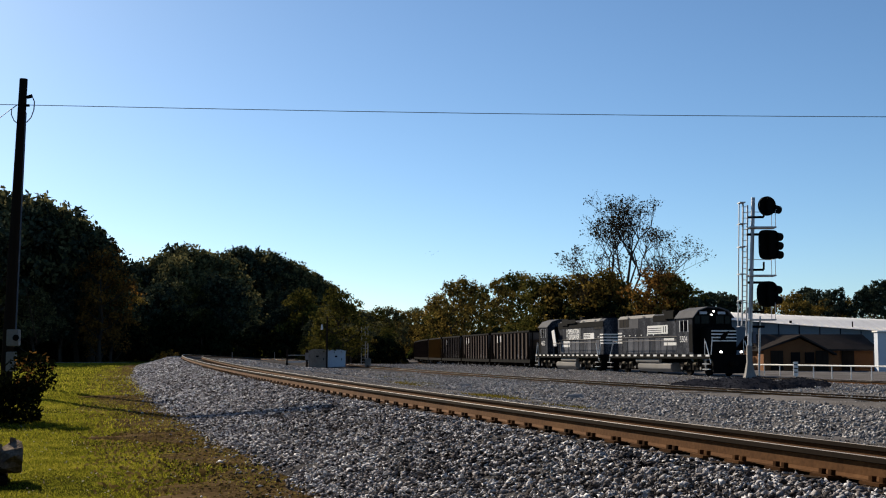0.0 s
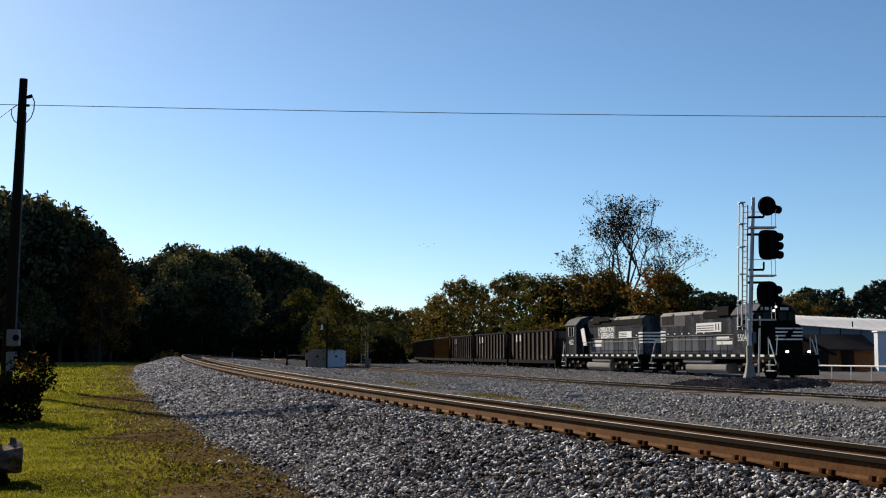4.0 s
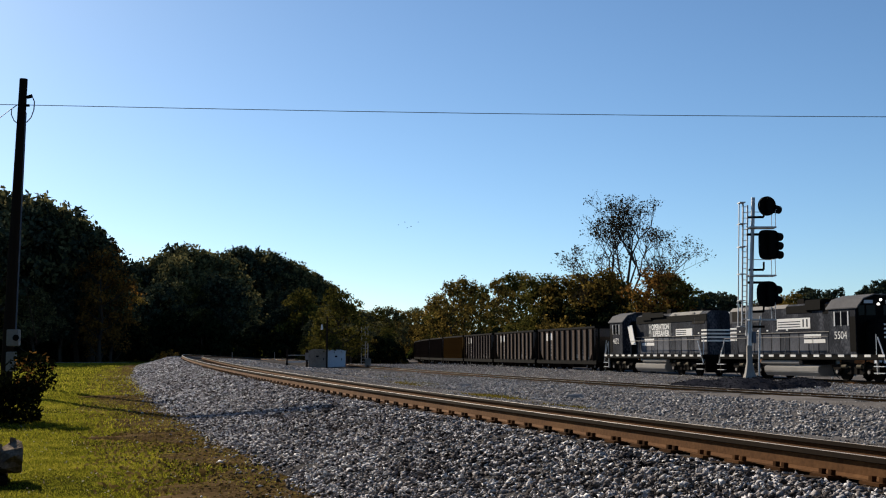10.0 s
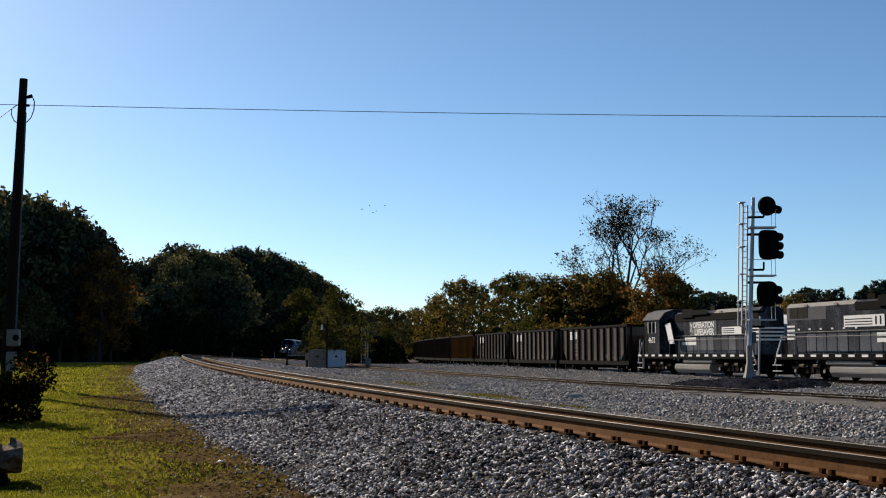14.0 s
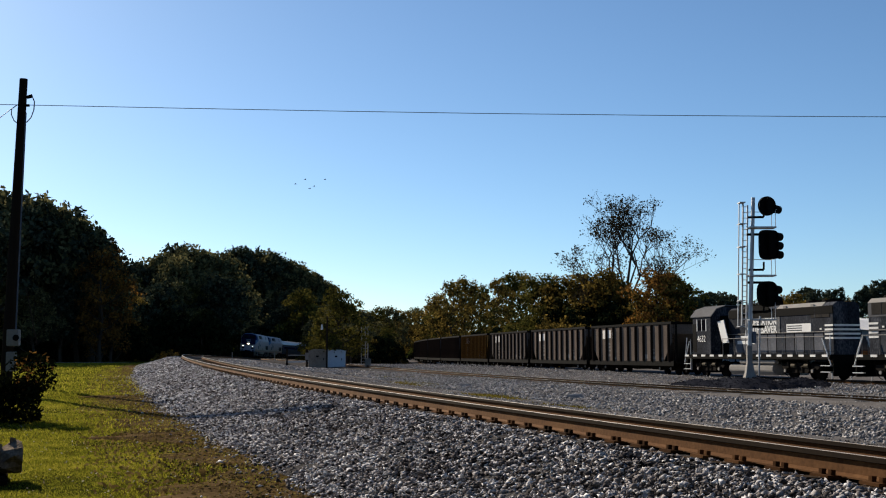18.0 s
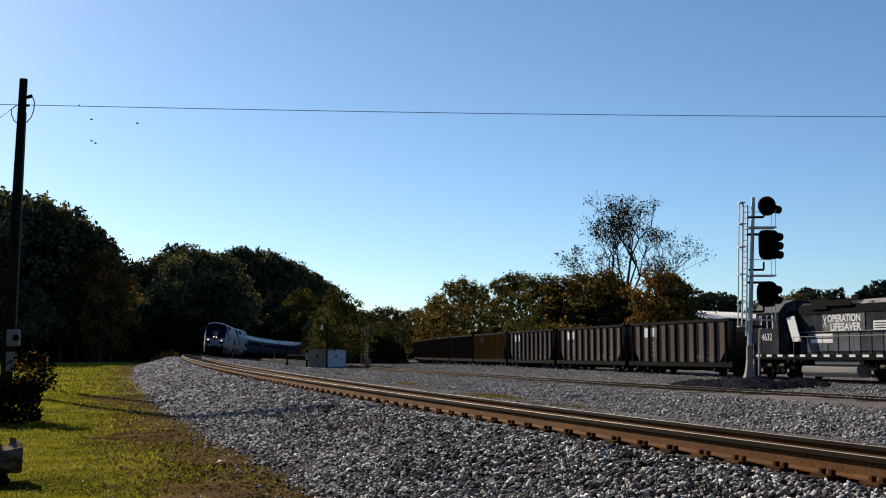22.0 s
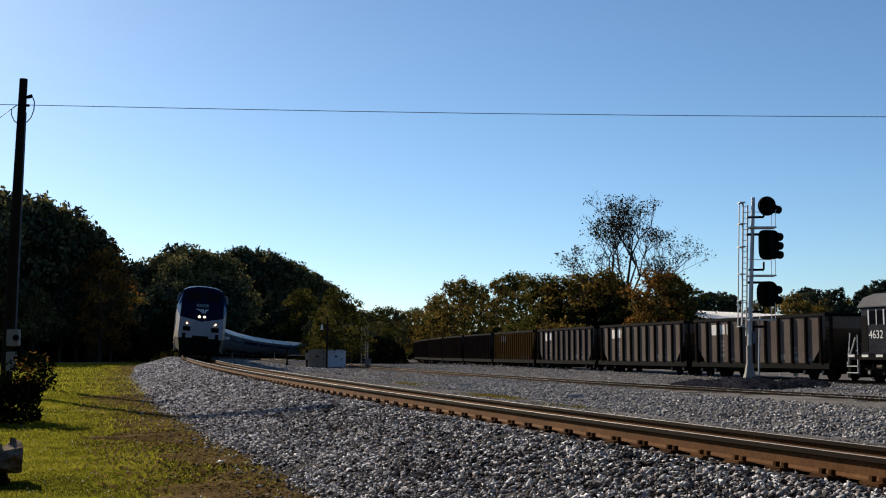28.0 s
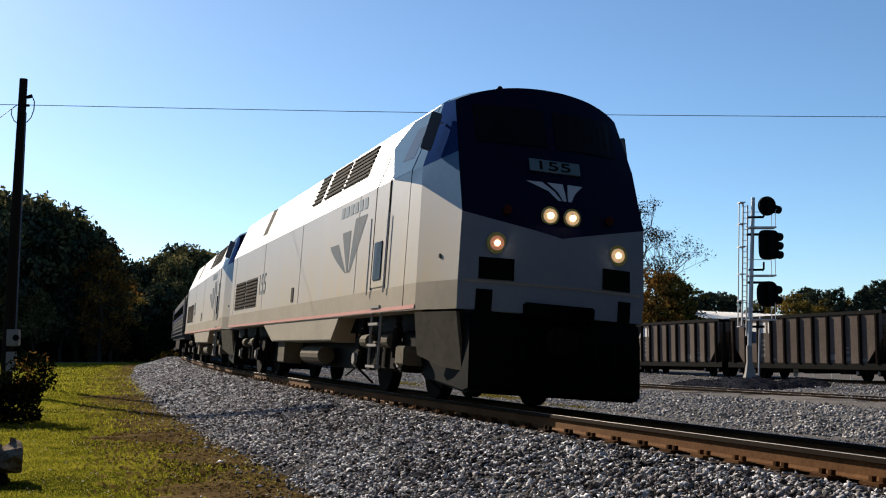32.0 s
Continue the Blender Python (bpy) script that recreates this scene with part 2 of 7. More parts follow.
# ---- the three tracks, as lines on the plan ----
class Line:
    def __init__(self, heading, height, x0, y0, a, b):
        self.s = np.arange(a, b + 0.5, 1.0)
        i0 = int(np.argmin(abs(self.s)))
        mid = (self.s[1:] + self.s[:-1]) / 2
        th = np.array([heading(v) for v in mid])
        x = np.concatenate([[0], np.cumsum(np.sin(th))])
        y = np.concatenate([[0], np.cumsum(-np.cos(th))])
        self.x, self.y = x - x[i0] + x0, y - y[i0] + y0
        self.th = np.array([heading(v) for v in self.s])
        self.z = np.array([height(v) for v in self.s])

    def at(self, s):
        return tuple(float(np.interp(s, self.s, q)) for q in (self.x, self.y, self.z, self.th))

    def spot(self, s, p=0.0, z=0.0, cant=0.0):
        """Pose at s along the line: x onwards, y to the left, z up. p: metres to the right."""
        x, y, h, th = self.at(s)
        c, n = math.cos(cant), math.sin(cant)
        fwd = Vector((math.sin(th), -math.cos(th), 0))
        left = Vector((math.cos(th) * c, math.sin(th) * c, -n))
        up = fwd.cross(left)
        m = Matrix((fwd, left, up)).transposed().to_4x4()
        m.translation = Vector((x, y, h)) - left * p + up * z
        return m

    def vehicle(self, s, base, cant=0.0):
        """Pose of a vehicle whose two bogies, base apart, stand astride s."""
        a, b = self.at(s + base / 2), self.at(s - base / 2)
        pa, pb = Vector(a[:3]), Vector(b[:3])
        fwd = (pa - pb).normalized()
        left0 = Vector((0, 0, 1)).cross(fwd).normalized()
        up0 = fwd.cross(left0)
        c, n = math.cos(cant), math.sin(cant)
        left = left0 * c - up0 * n
        up = fwd.cross(left)
        m = Matrix((fwd, left, up)).transposed().to_4x4()
        m.translation = (pa + pb) / 2
        return m


def near_heading(s):
    if s > -59:
        return 0.33912 + 0.0025043 * s + 1.5627e-5 * s * s
    u = max(s, -340) + 59
    return 0.24576 + 0.00162079 * u + 3.6602e-6 * u * u + 1.23543e-8 * u ** 3 + 0.0012 * min(0, s + 340)


def near_height(s):
    u = min(0, max(s, -340) + 59)
    return -0.00011237 * u * u - 2.6254e-7 * u ** 3


NEAR = Line(near_heading, near_height, 1.8152, 13.8767, -800, 40)
FAR = Line(lambda s: 0.3039 + 0.0017 * max(s, -320), lambda s: -1.1715 + 0.0083 * min(60, max(-200, s)), 22.7362, 65.8653, -420, 130)
MID = Line(lambda s: 0.415 + 0.003 * max(s, -40), lambda s: -1.13, 12.0, 53.0, -150, 70)
CANT = 0.0739


def near_offset(x, y):
    """Signed distance from the near track (positive on the camera's side) and its height there."""
    best = np.full(np.shape(x), 1e9)
    off, hz = np.zeros(np.shape(x)), np.zeros(np.shape(x))
    for k in range(0, len(NEAR.s), 3):
        dx, dy = x - NEAR.x[k], y - NEAR.y[k]
        d2 = dx * dx + dy * dy
        hit = d2 < best
        c, n = math.cos(NEAR.th[k]), math.sin(NEAR.th[k])
        best = np.where(hit, d2, best)
        off = np.where(hit, -c * dx - n * dy, off)
        hz = np.where(hit, NEAR.z[k], hz)
    side = np.where(off >= 0, 1.0, -1.0)
    return np.where(best > 36, side * np.sqrt(best), off), hz


def smooth(t):
    t = np.clip(t, 0, 1)
    return t * t * (3 - 2 * t)


def ground_height(x, y):
    x, y = np.asarray(x, float), np.asarray(y, float)
    off, hz = near_offset(x, y)
    left = hz - 0.66
    base = hz - 1.37
    yard = base + (np.minimum(np.clip(-1.5 + 0.0083 * (66 - y), -3.4, -1.0), base) - base) * smooth((-off - 14) / 16)
    right = (hz - 0.85) + (yard - hz + 0.85) * smooth((-off - 2.6) / 10)
    g = np.where(off > 0, left, right)
    hill = 13 * smooth((y - 320) / 120) * smooth((20 - x) / 60) + 5 * smooth((y - 260) / 200)
    return g + hill


# ---- ground: one sheet to the horizon ----
def ground():
    def axis(a, b, step, far):
        mid = np.arange(a, b, step)
        grow = step * np.cumsum(1.12 ** np.arange(0, 62))
        grow = grow[grow < far]
        return np.concatenate([a - grow[::-1], mid, b + grow])
    xs, ys = axis(-14, 18, 0.35, 2600), axis(2, 46, 0.4, 3200)
    X, Y = np.meshgrid(xs, ys)
    Z = ground_height(X.ravel(), Y.ravel()).reshape(X.shape)
    rng = np.random.default_rng(3)
    Z = Z + 0.012 * np.sin(X * 0.9 + 2 * np.sin(Y * 0.31)) * np.sin(Y * 0.7) + rng.normal(0, 0.004, Z.shape)
    n, m = X.shape
    idx = np.arange(n * m).reshape(n, m)
    F = np.stack([idx[:-1, :-1], idx[:-1, 1:], idx[1:, 1:], idx[1:, :-1]], -1).reshape(-1, 4)
    V = np.stack([X, Y, Z], -1).reshape(-1, 3)
    me = fast_mesh("ground", V, F, GRASS_GROUND)
    me.polygons.foreach_set("use_smooth", [True] * len(F))
    tagged(new("ground", me), "rough mown grass with bare brown patches beside the line", "ground", kind="structure")


ground()


def swept(name, line, a, b, step, prof, mat, label, category, cant=0.0, jitter=0.0, seed=1):
    """A strip drawn along a line: prof is a list of (metres to the right, height above rail top)."""
    rng = np.random.default_rng(seed)
    rings = []
    for s in np.arange(a, b + 0.01, step):
        m = line.spot(float(s), cant=cant)
        rings.append([m @ Vector((0, -p, z + (rng.normal(0, jitter) if jitter else 0))) for p, z in prof])
    sh = Sh().loft(rings, closed=False, caps=False)
    me = mesh_of(name, sh, mat, smooth=True)
    return tagged(new(name, me), label, category, kind="structure")


# ballast beds and the gravel yard
def bed_height(p):
    return np.interp(p, [-5.0, -2.6, -1.75, -1.4, 1.4, 1.8, 2.6, 3.3, 3.75, 4.9], [-1.0, -0.5, -0.26, -0.215, -0.215, -0.28, -0.59, -0.835, -0.955, -1.5])


BED = [4.9, 3.9, 3.3, 2.95, 2.6, 2.2, 1.75, 1.4, 0.6, -0.6, -1.4, -1.75, -2.2, -2.6, -4]
swept("ballast_bed", NEAR, -330, 30, 0.4, [(p, float(bed_height(p))) for p in BED], BALLAST, "grey crushed stone ballast bed under the near track", "ballast", CANT, 0.02)
swept("yard_gravel", NEAR, -200, 34, 1.0, [(-2.3, -0.44), (-3.5, -0.52), (-5, -0.66), (-7, -0.88), (-9, -1.08), (-11, -1.2), (-13, -1.26), (-17, -1.27), (-22, -1.28), (-30, -1.30), (-44, -1.36), (-60, -1.45)], YARD, "fine pale grey gravel between the tracks", "gravel", 0.0, 0.015, 2)
swept("siding_ballast", MID, -110, 60, 1.0, [(3.2, -0.22), (2.0, -0.14), (0.9, -0.11), (-0.9, -0.11), (-2.0, -0.14), (-3.4, -0.25)], BALLAST, "grey ballast round the siding rails", "ballast", 0.0, 0.02, 3)
swept("far_ballast", FAR, -300, 110, 1.0, [(16.5, -0.6), (16.0, -0.16), (4.0, -0.2), (2.2, -0.19), (0.9, -0.17), (-0.9, -0.17), (-2.2, -0.19), (-4.0, -0.25), (-9.0, -0.3), (-12.0, -0.7)], YARD, "dark grey ballast under the far track", "ballast", 0.0, 0.03, 4)


def soil_strip():
    rings = []
    rng = np.random.default_rng(14)
    for s_ in np.arange(-75, 28, 0.3):
        m = NEAR.spot(float(s_))
        edge = 4.7 + 0.4 * math.sin(s_ * 0.55) + 0.4 * math.sin(s_ * 1.7 + 1) + rng.uniform(-0.35, 0.35)
        ring = []
        for p in (2.7, 3.2, 3.7, 4.1, edge - 0.15, edge):
            q = m @ Vector((0, -p, 0))
            ring.append((q.x, q.y, float(ground_height(q.x, q.y)) + (0.035 if p < edge else -0.03) + rng.uniform(-0.01, 0.01)))
        rings.append(ring)
    tagged(part("bare_soil", Sh().loft(rings, False, False), SOIL, smooth=True), "bare brown soil along the foot of the ballast", "soil", kind="structure")


soil_strip()


def rails(name, line, a, b, cant, step, label):
    t = thing(name, Matrix.Identity(4), label, "railway track", kind="structure")
    foot = [(0.07, -0.172), (0.07, -0.16), (0.012, -0.14), (0.010, -0.04)]
    head = [(0.012, -0.046), (0.036, -0.04), (0.037, -0.005), (0.03, -0.002)]
    head += [(-p, z) for p, z in reversed(head)]
    prof = foot + [(-p, z) for p, z in reversed(foot)]
    for side in (0.755, -0.755):
        for nm, pr, mat in (("rail", prof, RUST), ("rail_head", head, RAIL_SIDE), ("running_surface", [(0.031, -0.004), (0.028, 0.0), (-0.028, 0.0), (-0.031, -0.004)], RAIL_TOP)):
            rings = []
            for s in np.arange(a, b + 0.01, step):
                m = line.spot(float(s), cant=cant)
                rings.append([m @ Vector((0, -(side + p), z)) for p, z in pr])
            part(nm, Sh().loft(rings), mat, t)
    return t


near_track = rails("near_track", NEAR, -330, 30, CANT, 2.0, "rust-brown steel rails with polished heads on wooden ties")
mid_track = rails("siding_track", MID, -120, 60, 0.0, 4.0, "rusty siding rails half sunk in gravel")
far_track = rails("far_track", FAR, -300, 110, 0.0, 4.0, "rusty rails of the far track under the freight train")


# ties, tie plates and spikes of the near track
def near_ties():
    tie = part("tie", Sh().box(-0.11, -1.3, -0.36, 0.11, 1.3, -0.186), TIE, near_track, bevel=0.012)
    plate = part("tie_plate", Sh().box(-0.1, -0.19, -0.187, 0.1, 0.19, -0.164).box(-0.13, 0.03, -0.172, -0.11, 0.1, -0.12).box(-0.07, -0.135, -0.17, -0.035, -0.095, -0.125).box(0.035, -0.135, -0.17, 0.07, -0.095, -0.125).box(-0.02, 0.09, -0.17, 0.02, 0.13, -0.13), PLATE, near_track)
    rng = random.Random(4)
    first = True
    for k in range(150):
        s_ = 9.0 - k * 0.53
        m = NEAR.spot(s_, cant=CANT) @ pose(0, rng.uniform(-0.04, 0.04), rng.uniform(-0.008, 0.004), 0, 0, rng.uniform(-1.2, 1.2))
        for side in (0.755, -0.755):
            mp = NEAR.spot(s_, side, 0.0, CANT) @ pose(rng.uniform(-0.02, 0.02), 0, 0, 0, 0, 0 if side > 0 else 180)
            if first and side > 0:
                plate.matrix_basis = mp
            else:
                share(plate, mp)
        if first:
            tie.matrix_basis = m
            first = False
        else:
            share(tie, m)


near_ties()


# ---- trees ----
def branchy(sh, ends, rng, p, d, length, r, depth, spread):
    q = p + d * length
    sh.tube(p, q, r, r * 0.68, 6 if depth > 1 else 4, False)
    if depth == 0:
        ends.append(q)
        return
    for k in range(rng.randint(2, 3)):
        side = Vector((rng.uniform(-1, 1), rng.uniform(-1, 1), rng.uniform(-0.25, 0.7)))
        nd = (d * (1 - spread) + side.normalized() * spread + Vector((0, 0, 0.12))).normalized()
        branchy(sh, ends, rng, q, nd, length * rng.uniform(0.62, 0.85), r * 0.62, depth - 1, spread)
    ends.append(q)


def leaf_cloud(centres, rng, per, radius, size):
    c = np.repeat(np.array(centres), per, axis=0)
    n = len(c)
    d = rng.normal(0, 1, (n, 3))
    d = d / np.linalg.norm(d, axis=1)[:, None] * radius * rng.uniform(0.1, 1, (n, 1)) ** 0.6
    d[:, 2] *= 0.7
    c = c + d
    u = rng.normal(0, 1, (n, 3))
    u /= np.linalg.norm(u, axis=1)[:, None]
    w = np.cross(u, rng.normal(0, 1, (n, 3)))
    w /= np.linalg.norm(w, axis=1)[:, None]
    a = size * rng.uniform(0.5, 1.25, (n, 1))
    V = np.stack([c - u * a, c + w * a * 0.55, c + u * a, c - w * a * 0.55], 1).reshape(-1, 3)
    return V, np.arange(4 * n).reshape(n, 4)


def lobe_leaves(lobes, rng, clumps, per, size, droop=0.35):
    """Leaves in small clumps over the outside of rounded lobes; each leaf lies roughly along its lobe's skin."""
    c, r = np.array([q[0] for q in lobes]), np.array([q[1] for q in lobes])
    i = np.repeat(np.arange(len(lobes)), clumps)
    d = rng.normal(0, 1, (len(i), 3))
    d[:, 2] = np.where(d[:, 2] < -0.3, -d[:, 2] * rng.uniform(-droop, 1, len(i)), d[:, 2])
    d /= np.linalg.norm(d, axis=1)[:, None]
    mid = c[i] + d * (r[i] * rng.uniform(0.7, 1.12, len(i)))[:, None] * np.array([1, 1, 0.78])
    j = np.repeat(np.arange(len(i)), per)
    n = len(j)
    p = mid[j] + rng.normal(0, 1, (n, 3)) * (r[i][j] * 0.17)[:, None]
    up = d[j] + rng.normal(0, 0.55, (n, 3))
    up /= np.linalg.norm(up, axis=1)[:, None]
    u = np.cross(up, rng.normal(0, 1, (n, 3)))
    u /= np.linalg.norm(u, axis=1)[:, None]
    w = np.cross(up, u)
    a = size * rng.uniform(0.5, 1.3, (n, 1))
    V = np.stack([p - u * a, p + w * a * 0.6, p + u * a, p - w * a * 0.6], 1).reshape(-1, 3)
    return V, np.arange(4 * n).reshape(n, 4)


def tree_kind(name, seed, height, leaf, width, lobes_n, size, trunk=0.3, clumps=15, per=11, label="", shape="dome"):
    """A trunk with limbs that each carry one rounded lobe of leaves. shape: dome, tall, pine or bush."""
    rng, nrng = random.Random(seed), np.random.default_rng(seed)
    t = thing(name, pose(0, 0, -900), label, "tree" if shape != "bush" else "bush")
    base, r = height * trunk, height * 0.016
    sh = Sh()
    stem = [Vector((0, 0, -0.6))]
    for q in range(1, 6):
        stem.append(Vector((rng.uniform(-1, 1) * 0.02 * height, rng.uniform(-1, 1) * 0.02 * height, height * 0.88 * q / 5)))
    for q in range(5):
        sh.tube(stem[q], stem[q + 1], r * (1.25 - 0.22 * q), r * (1.25 - 0.22 * (q + 1)), 7, False)
    lobes = []
    for q in range(lobes_n):
        f = (q + rng.uniform(0.1, 0.9)) / lobes_n
        if shape == "pine":
            out, big = width * (0.95 - 0.6 * f) * rng.uniform(0.35, 1.0), width * rng.uniform(0.26, 0.4)
        elif shape == "tall":
            out, big = width * math.sin(math.pi * (0.2 + 0.72 * f)) ** 0.7 * rng.uniform(0.35, 1.0), width * rng.uniform(0.26, 0.44)
        else:
            out, big = width * math.sqrt(max(0.03, 1 - (f * 1.02) ** 2)) * rng.uniform(0.3, 1.0), width * rng.uniform(0.22, 0.4)
        ang = q * 2.4 + rng.uniform(-0.6, 0.6)
        z = base + (height * 0.97 - big * 0.8 - base) * f
        c = Vector((out * math.cos(ang), out * math.sin(ang), z))
        lobes.append((tuple(c), big))
        lo = max(0.0, z - out * 0.75)
        k = min(4, int(lo / (height * 0.88) * 5))
        root = stem[k].lerp(stem[k + 1], lo / (height * 0.88) * 5 - k)
        bend = root.lerp(c, 0.5) + Vector((0, 0, -0.08 * out))
        sh.tube(root, bend, r * 0.38, r * 0.26, 5, False)
        sh.tube(bend, c, r * 0.26, r * 0.12, 5, False)
    part("trunk", sh, BARK, t, smooth=True)
    V, F = lobe_leaves(lobes, nrng, clumps, per, size)
    ob = new("crown", fast_mesh("crown", V, F, leaf))
    ob.parent = t
    t["top"] = float(np.quantile(V[:, 2], 0.998))
    return t


KINDS = {
    "dark_a": tree_kind("tree", 1, 17, LEAF_DARK, 4.4, 26, 0.3, 0.3, 16, 10, "tall dark green tree standing in shade", "tall"),
    "dark_b": tree_kind("tree", 2, 17, LEAF_OLIVE, 5.2, 28, 0.3, 0.32, 16, 10, "broad dark olive tree in the wood"),
    "dark_c": tree_kind("tree", 12, 17, LEAF_DARK, 4.8, 24, 0.3, 0.42, 16, 10, "dark domed tree in the wood"),
    "green_a": tree_kind("tree", 3, 12, LEAF_GREEN, 3.7, 26, 0.19, 0.22, 17, 12, "olive green tree turning in autumn"),
    "gold_a": tree_kind("tree", 4, 12, LEAF_GOLD, 3.4, 24, 0.19, 0.2, 17, 11, "golden brown autumn tree", "tall"),
    "gold_b": tree_kind("tree", 5, 12, LEAF_GOLD, 4.0, 26, 0.19, 0.22, 17, 11, "broad yellow-brown autumn tree"),
    "pine_a": tree_kind("tree", 8, 18, LEAF_DARK, 3.6, 15, 0.3, 0.62, 15, 10, "tall dark pine with a ragged crown", "pine"),
    "bush_dark": tree_kind("bush", 9, 5, LEAF_SHADE, 2.6, 14, 0.2, 0.08, 14, 10, "dense dark green undergrowth bush", "bush"),
    "bush_gold": tree_kind("bush", 10, 5, LEAF_GOLD, 2.5, 14, 0.15, 0.08, 14, 10, "low dense yellow-brown undergrowth bush", "bush"),
    "rust_a": tree_kind("tree", 6, 12, LEAF_RUST, 3.0, 24, 0.17, 0.15, 13, 9, "rust-coloured autumn tree with thinning leaves", "tall"),
}


def plant(kind, x, y, height, rz=0.0, group="", sink=0.3):
    k = KINDS[kind]
    z = float(ground_height(x, y)) - sink
    s = height / k["top"]
    m = pose(x, y, z, 0, 0, rz)
    c = copy_thing(k, m)
    w = 0.85 + 0.35 * ((x * 7.31 + y * 3.77) % 1.0)
    c.scale = (s * w, s * w, s)
    if group:
        tagged(c, group=group)
    return c


def at_px(px, d):
    """Plan position at picture column px (of a 1568 wide picture) and distance d."""
    return (px - 784) / 2065.4 * d


def far_depth(px):
    """How far off the far track is at picture column px."""
    cols = FAR.x / FAR.y * 2065.4 + 784
    ok = (FAR.y > 40) & (FAR.s < 60)
    o = np.argsort(cols[ok])
    return float(np.interp(px, cols[ok][o], FAR.y[ok][o]))


def woods():
    rng = random.Random(11)
    kinds = ["dark_a", "dark_b", "dark_c"]
    # dark stand close on the camera's side
    for px, d, h in ((-60, 118, 17.5), (-15, 112, 17), (25, 116, 17.2), (60, 112, 15.5), (95, 118, 15.3), (125, 122, 14), (150, 126, 13.2), (-40, 100, 14), (80, 128, 16.6), (70, 114, 16.6), (108, 117, 15.9), (132, 119, 14.9), (152, 124, 14.2), (20, 130, 15), (55, 132, 15), (-20, 134, 14), (90, 136, 13)):
        plant(rng.choice(kinds), at_px(px, d), d, h, rng.uniform(0, 360), "dark stand beside the field")
    for px, d, h, k in ((140, 113, 14.2, "dark_b"), (158, 113, 13.2, "dark_a"), (168, 117, 13.3, "rust_a"), (184, 124, 12.2, "rust_a"), (176, 111, 5.5, "rust_a"), (180, 108, 11.0, "rust_a"), (197, 110, 8.8, "rust_a"), (165, 128, 12.6, "dark_a"), (190, 133, 11.0, "rust_a"), (205, 140, 9.5, "gold_b"), (178, 122, 5.5, "rust_a"), (150, 118, 8, "dark_b"), (110, 108, 7, "dark_a"), (60, 104, 7, "dark_b"), (210, 150, 12, "dark_a")):
        plant(k, at_px(px, d), d, h, rng.uniform(0, 360), "dark stand beside the field")
    # wooded hill behind the curve
    tops = [(190, 480), (215, 472), (240, 465), (265, 456), (290, 447), (315, 433), (340, 434), (365, 444), (390, 448), (415, 440), (440, 437), (465, 443), (490, 452), (515, 462), (540, 475), (560, 487), (575, 498)]
    for px, ty in tops:
        for row, dd in ((0, 345), (1, 375)):
            if px < 395:
                dd -= 105
            d = dd + rng.uniform(-8, 8)
            x = at_px(px + rng.uniform(-8, 8) + row * 12, d)
            top = 0.842 + (609.7 - ty) / 2065.4 * d
            h = max(8, top - float(ground_height(x, d)) + 0.3 - row * 1.5)
            plant(rng.choice(["dark_a", "dark_c", "pine_a"]) if row else rng.choice(["dark_a", "dark_b", "dark_b", "dark_c"]), x, d, h, rng.uniform(0, 360), "wooded hill")
    for k in range(26):
        px = 190 + k * 15.5
        d = (318 if px > 395 else 222) + rng.uniform(-6, 8)
        x = at_px(px, d)
        plant(rng.choice(kinds + ["green_a"]), x, d, rng.uniform(11, 19), rng.uniform(0, 360), "wooded hill")
    for px, d, ty, k in ((535, 308, 512, "green_a"), (318, 226, 452, "dark_b"), (212, 200, 486, "rust_a")):
        x = at_px(px, d)
        plant(k, x, d, 0.842 + (609.7 - ty) / 2065.4 * d - float(ground_height(x, d)) + 0.3, rng.uniform(0, 360), "wooded hill")
    # belt across the gap
    for px, d, ty, k in ((560, 236, 560, "dark_a"), (600, 240, 552, "dark_b"), (640, 238, 548, "dark_b"), (665, 245, 544, "green_a"), (690, 250, 543, "dark_b"), (712, 255, 550, "gold_a"), (735, 300, 545, "dark_b"), (755, 310, 547, "rust_a"), (770, 300, 540, "dark_b"), (742, 285, 575, "bush_dark"), (760, 290, 570, "bush_dark"), (650, 226, 575, "dark_b"), (685, 228, 580, "green_a"), (620, 226, 585, "dark_a")):
        x = at_px(px, d)
        plant(k, x, d, 0.842 + (609.7 - ty) / 2065.4 * d - float(ground_height(x, d)) + 0.3, rng.uniform(0, 360), "tree belt")
    # yellow-green tree by the cabinets
    plant("green_a", at_px(598, 112), 112, 8.1, 20)
    plant("green_a", at_px(567, 114), 114, 5.0, 80)
    # Trees hidden behind it, added to cut skylight on the passenger train.
    for px, d, h, k in ((596, 138, 8.2, "dark_b"), (614, 148, 8.2, "green_a"), (600, 165, 8.8, "dark_a"), (622, 182, 8.6, "dark_c")):
        plant(k, at_px(px, d), d, h, rng.uniform(0, 360), "trees by the cabinets")
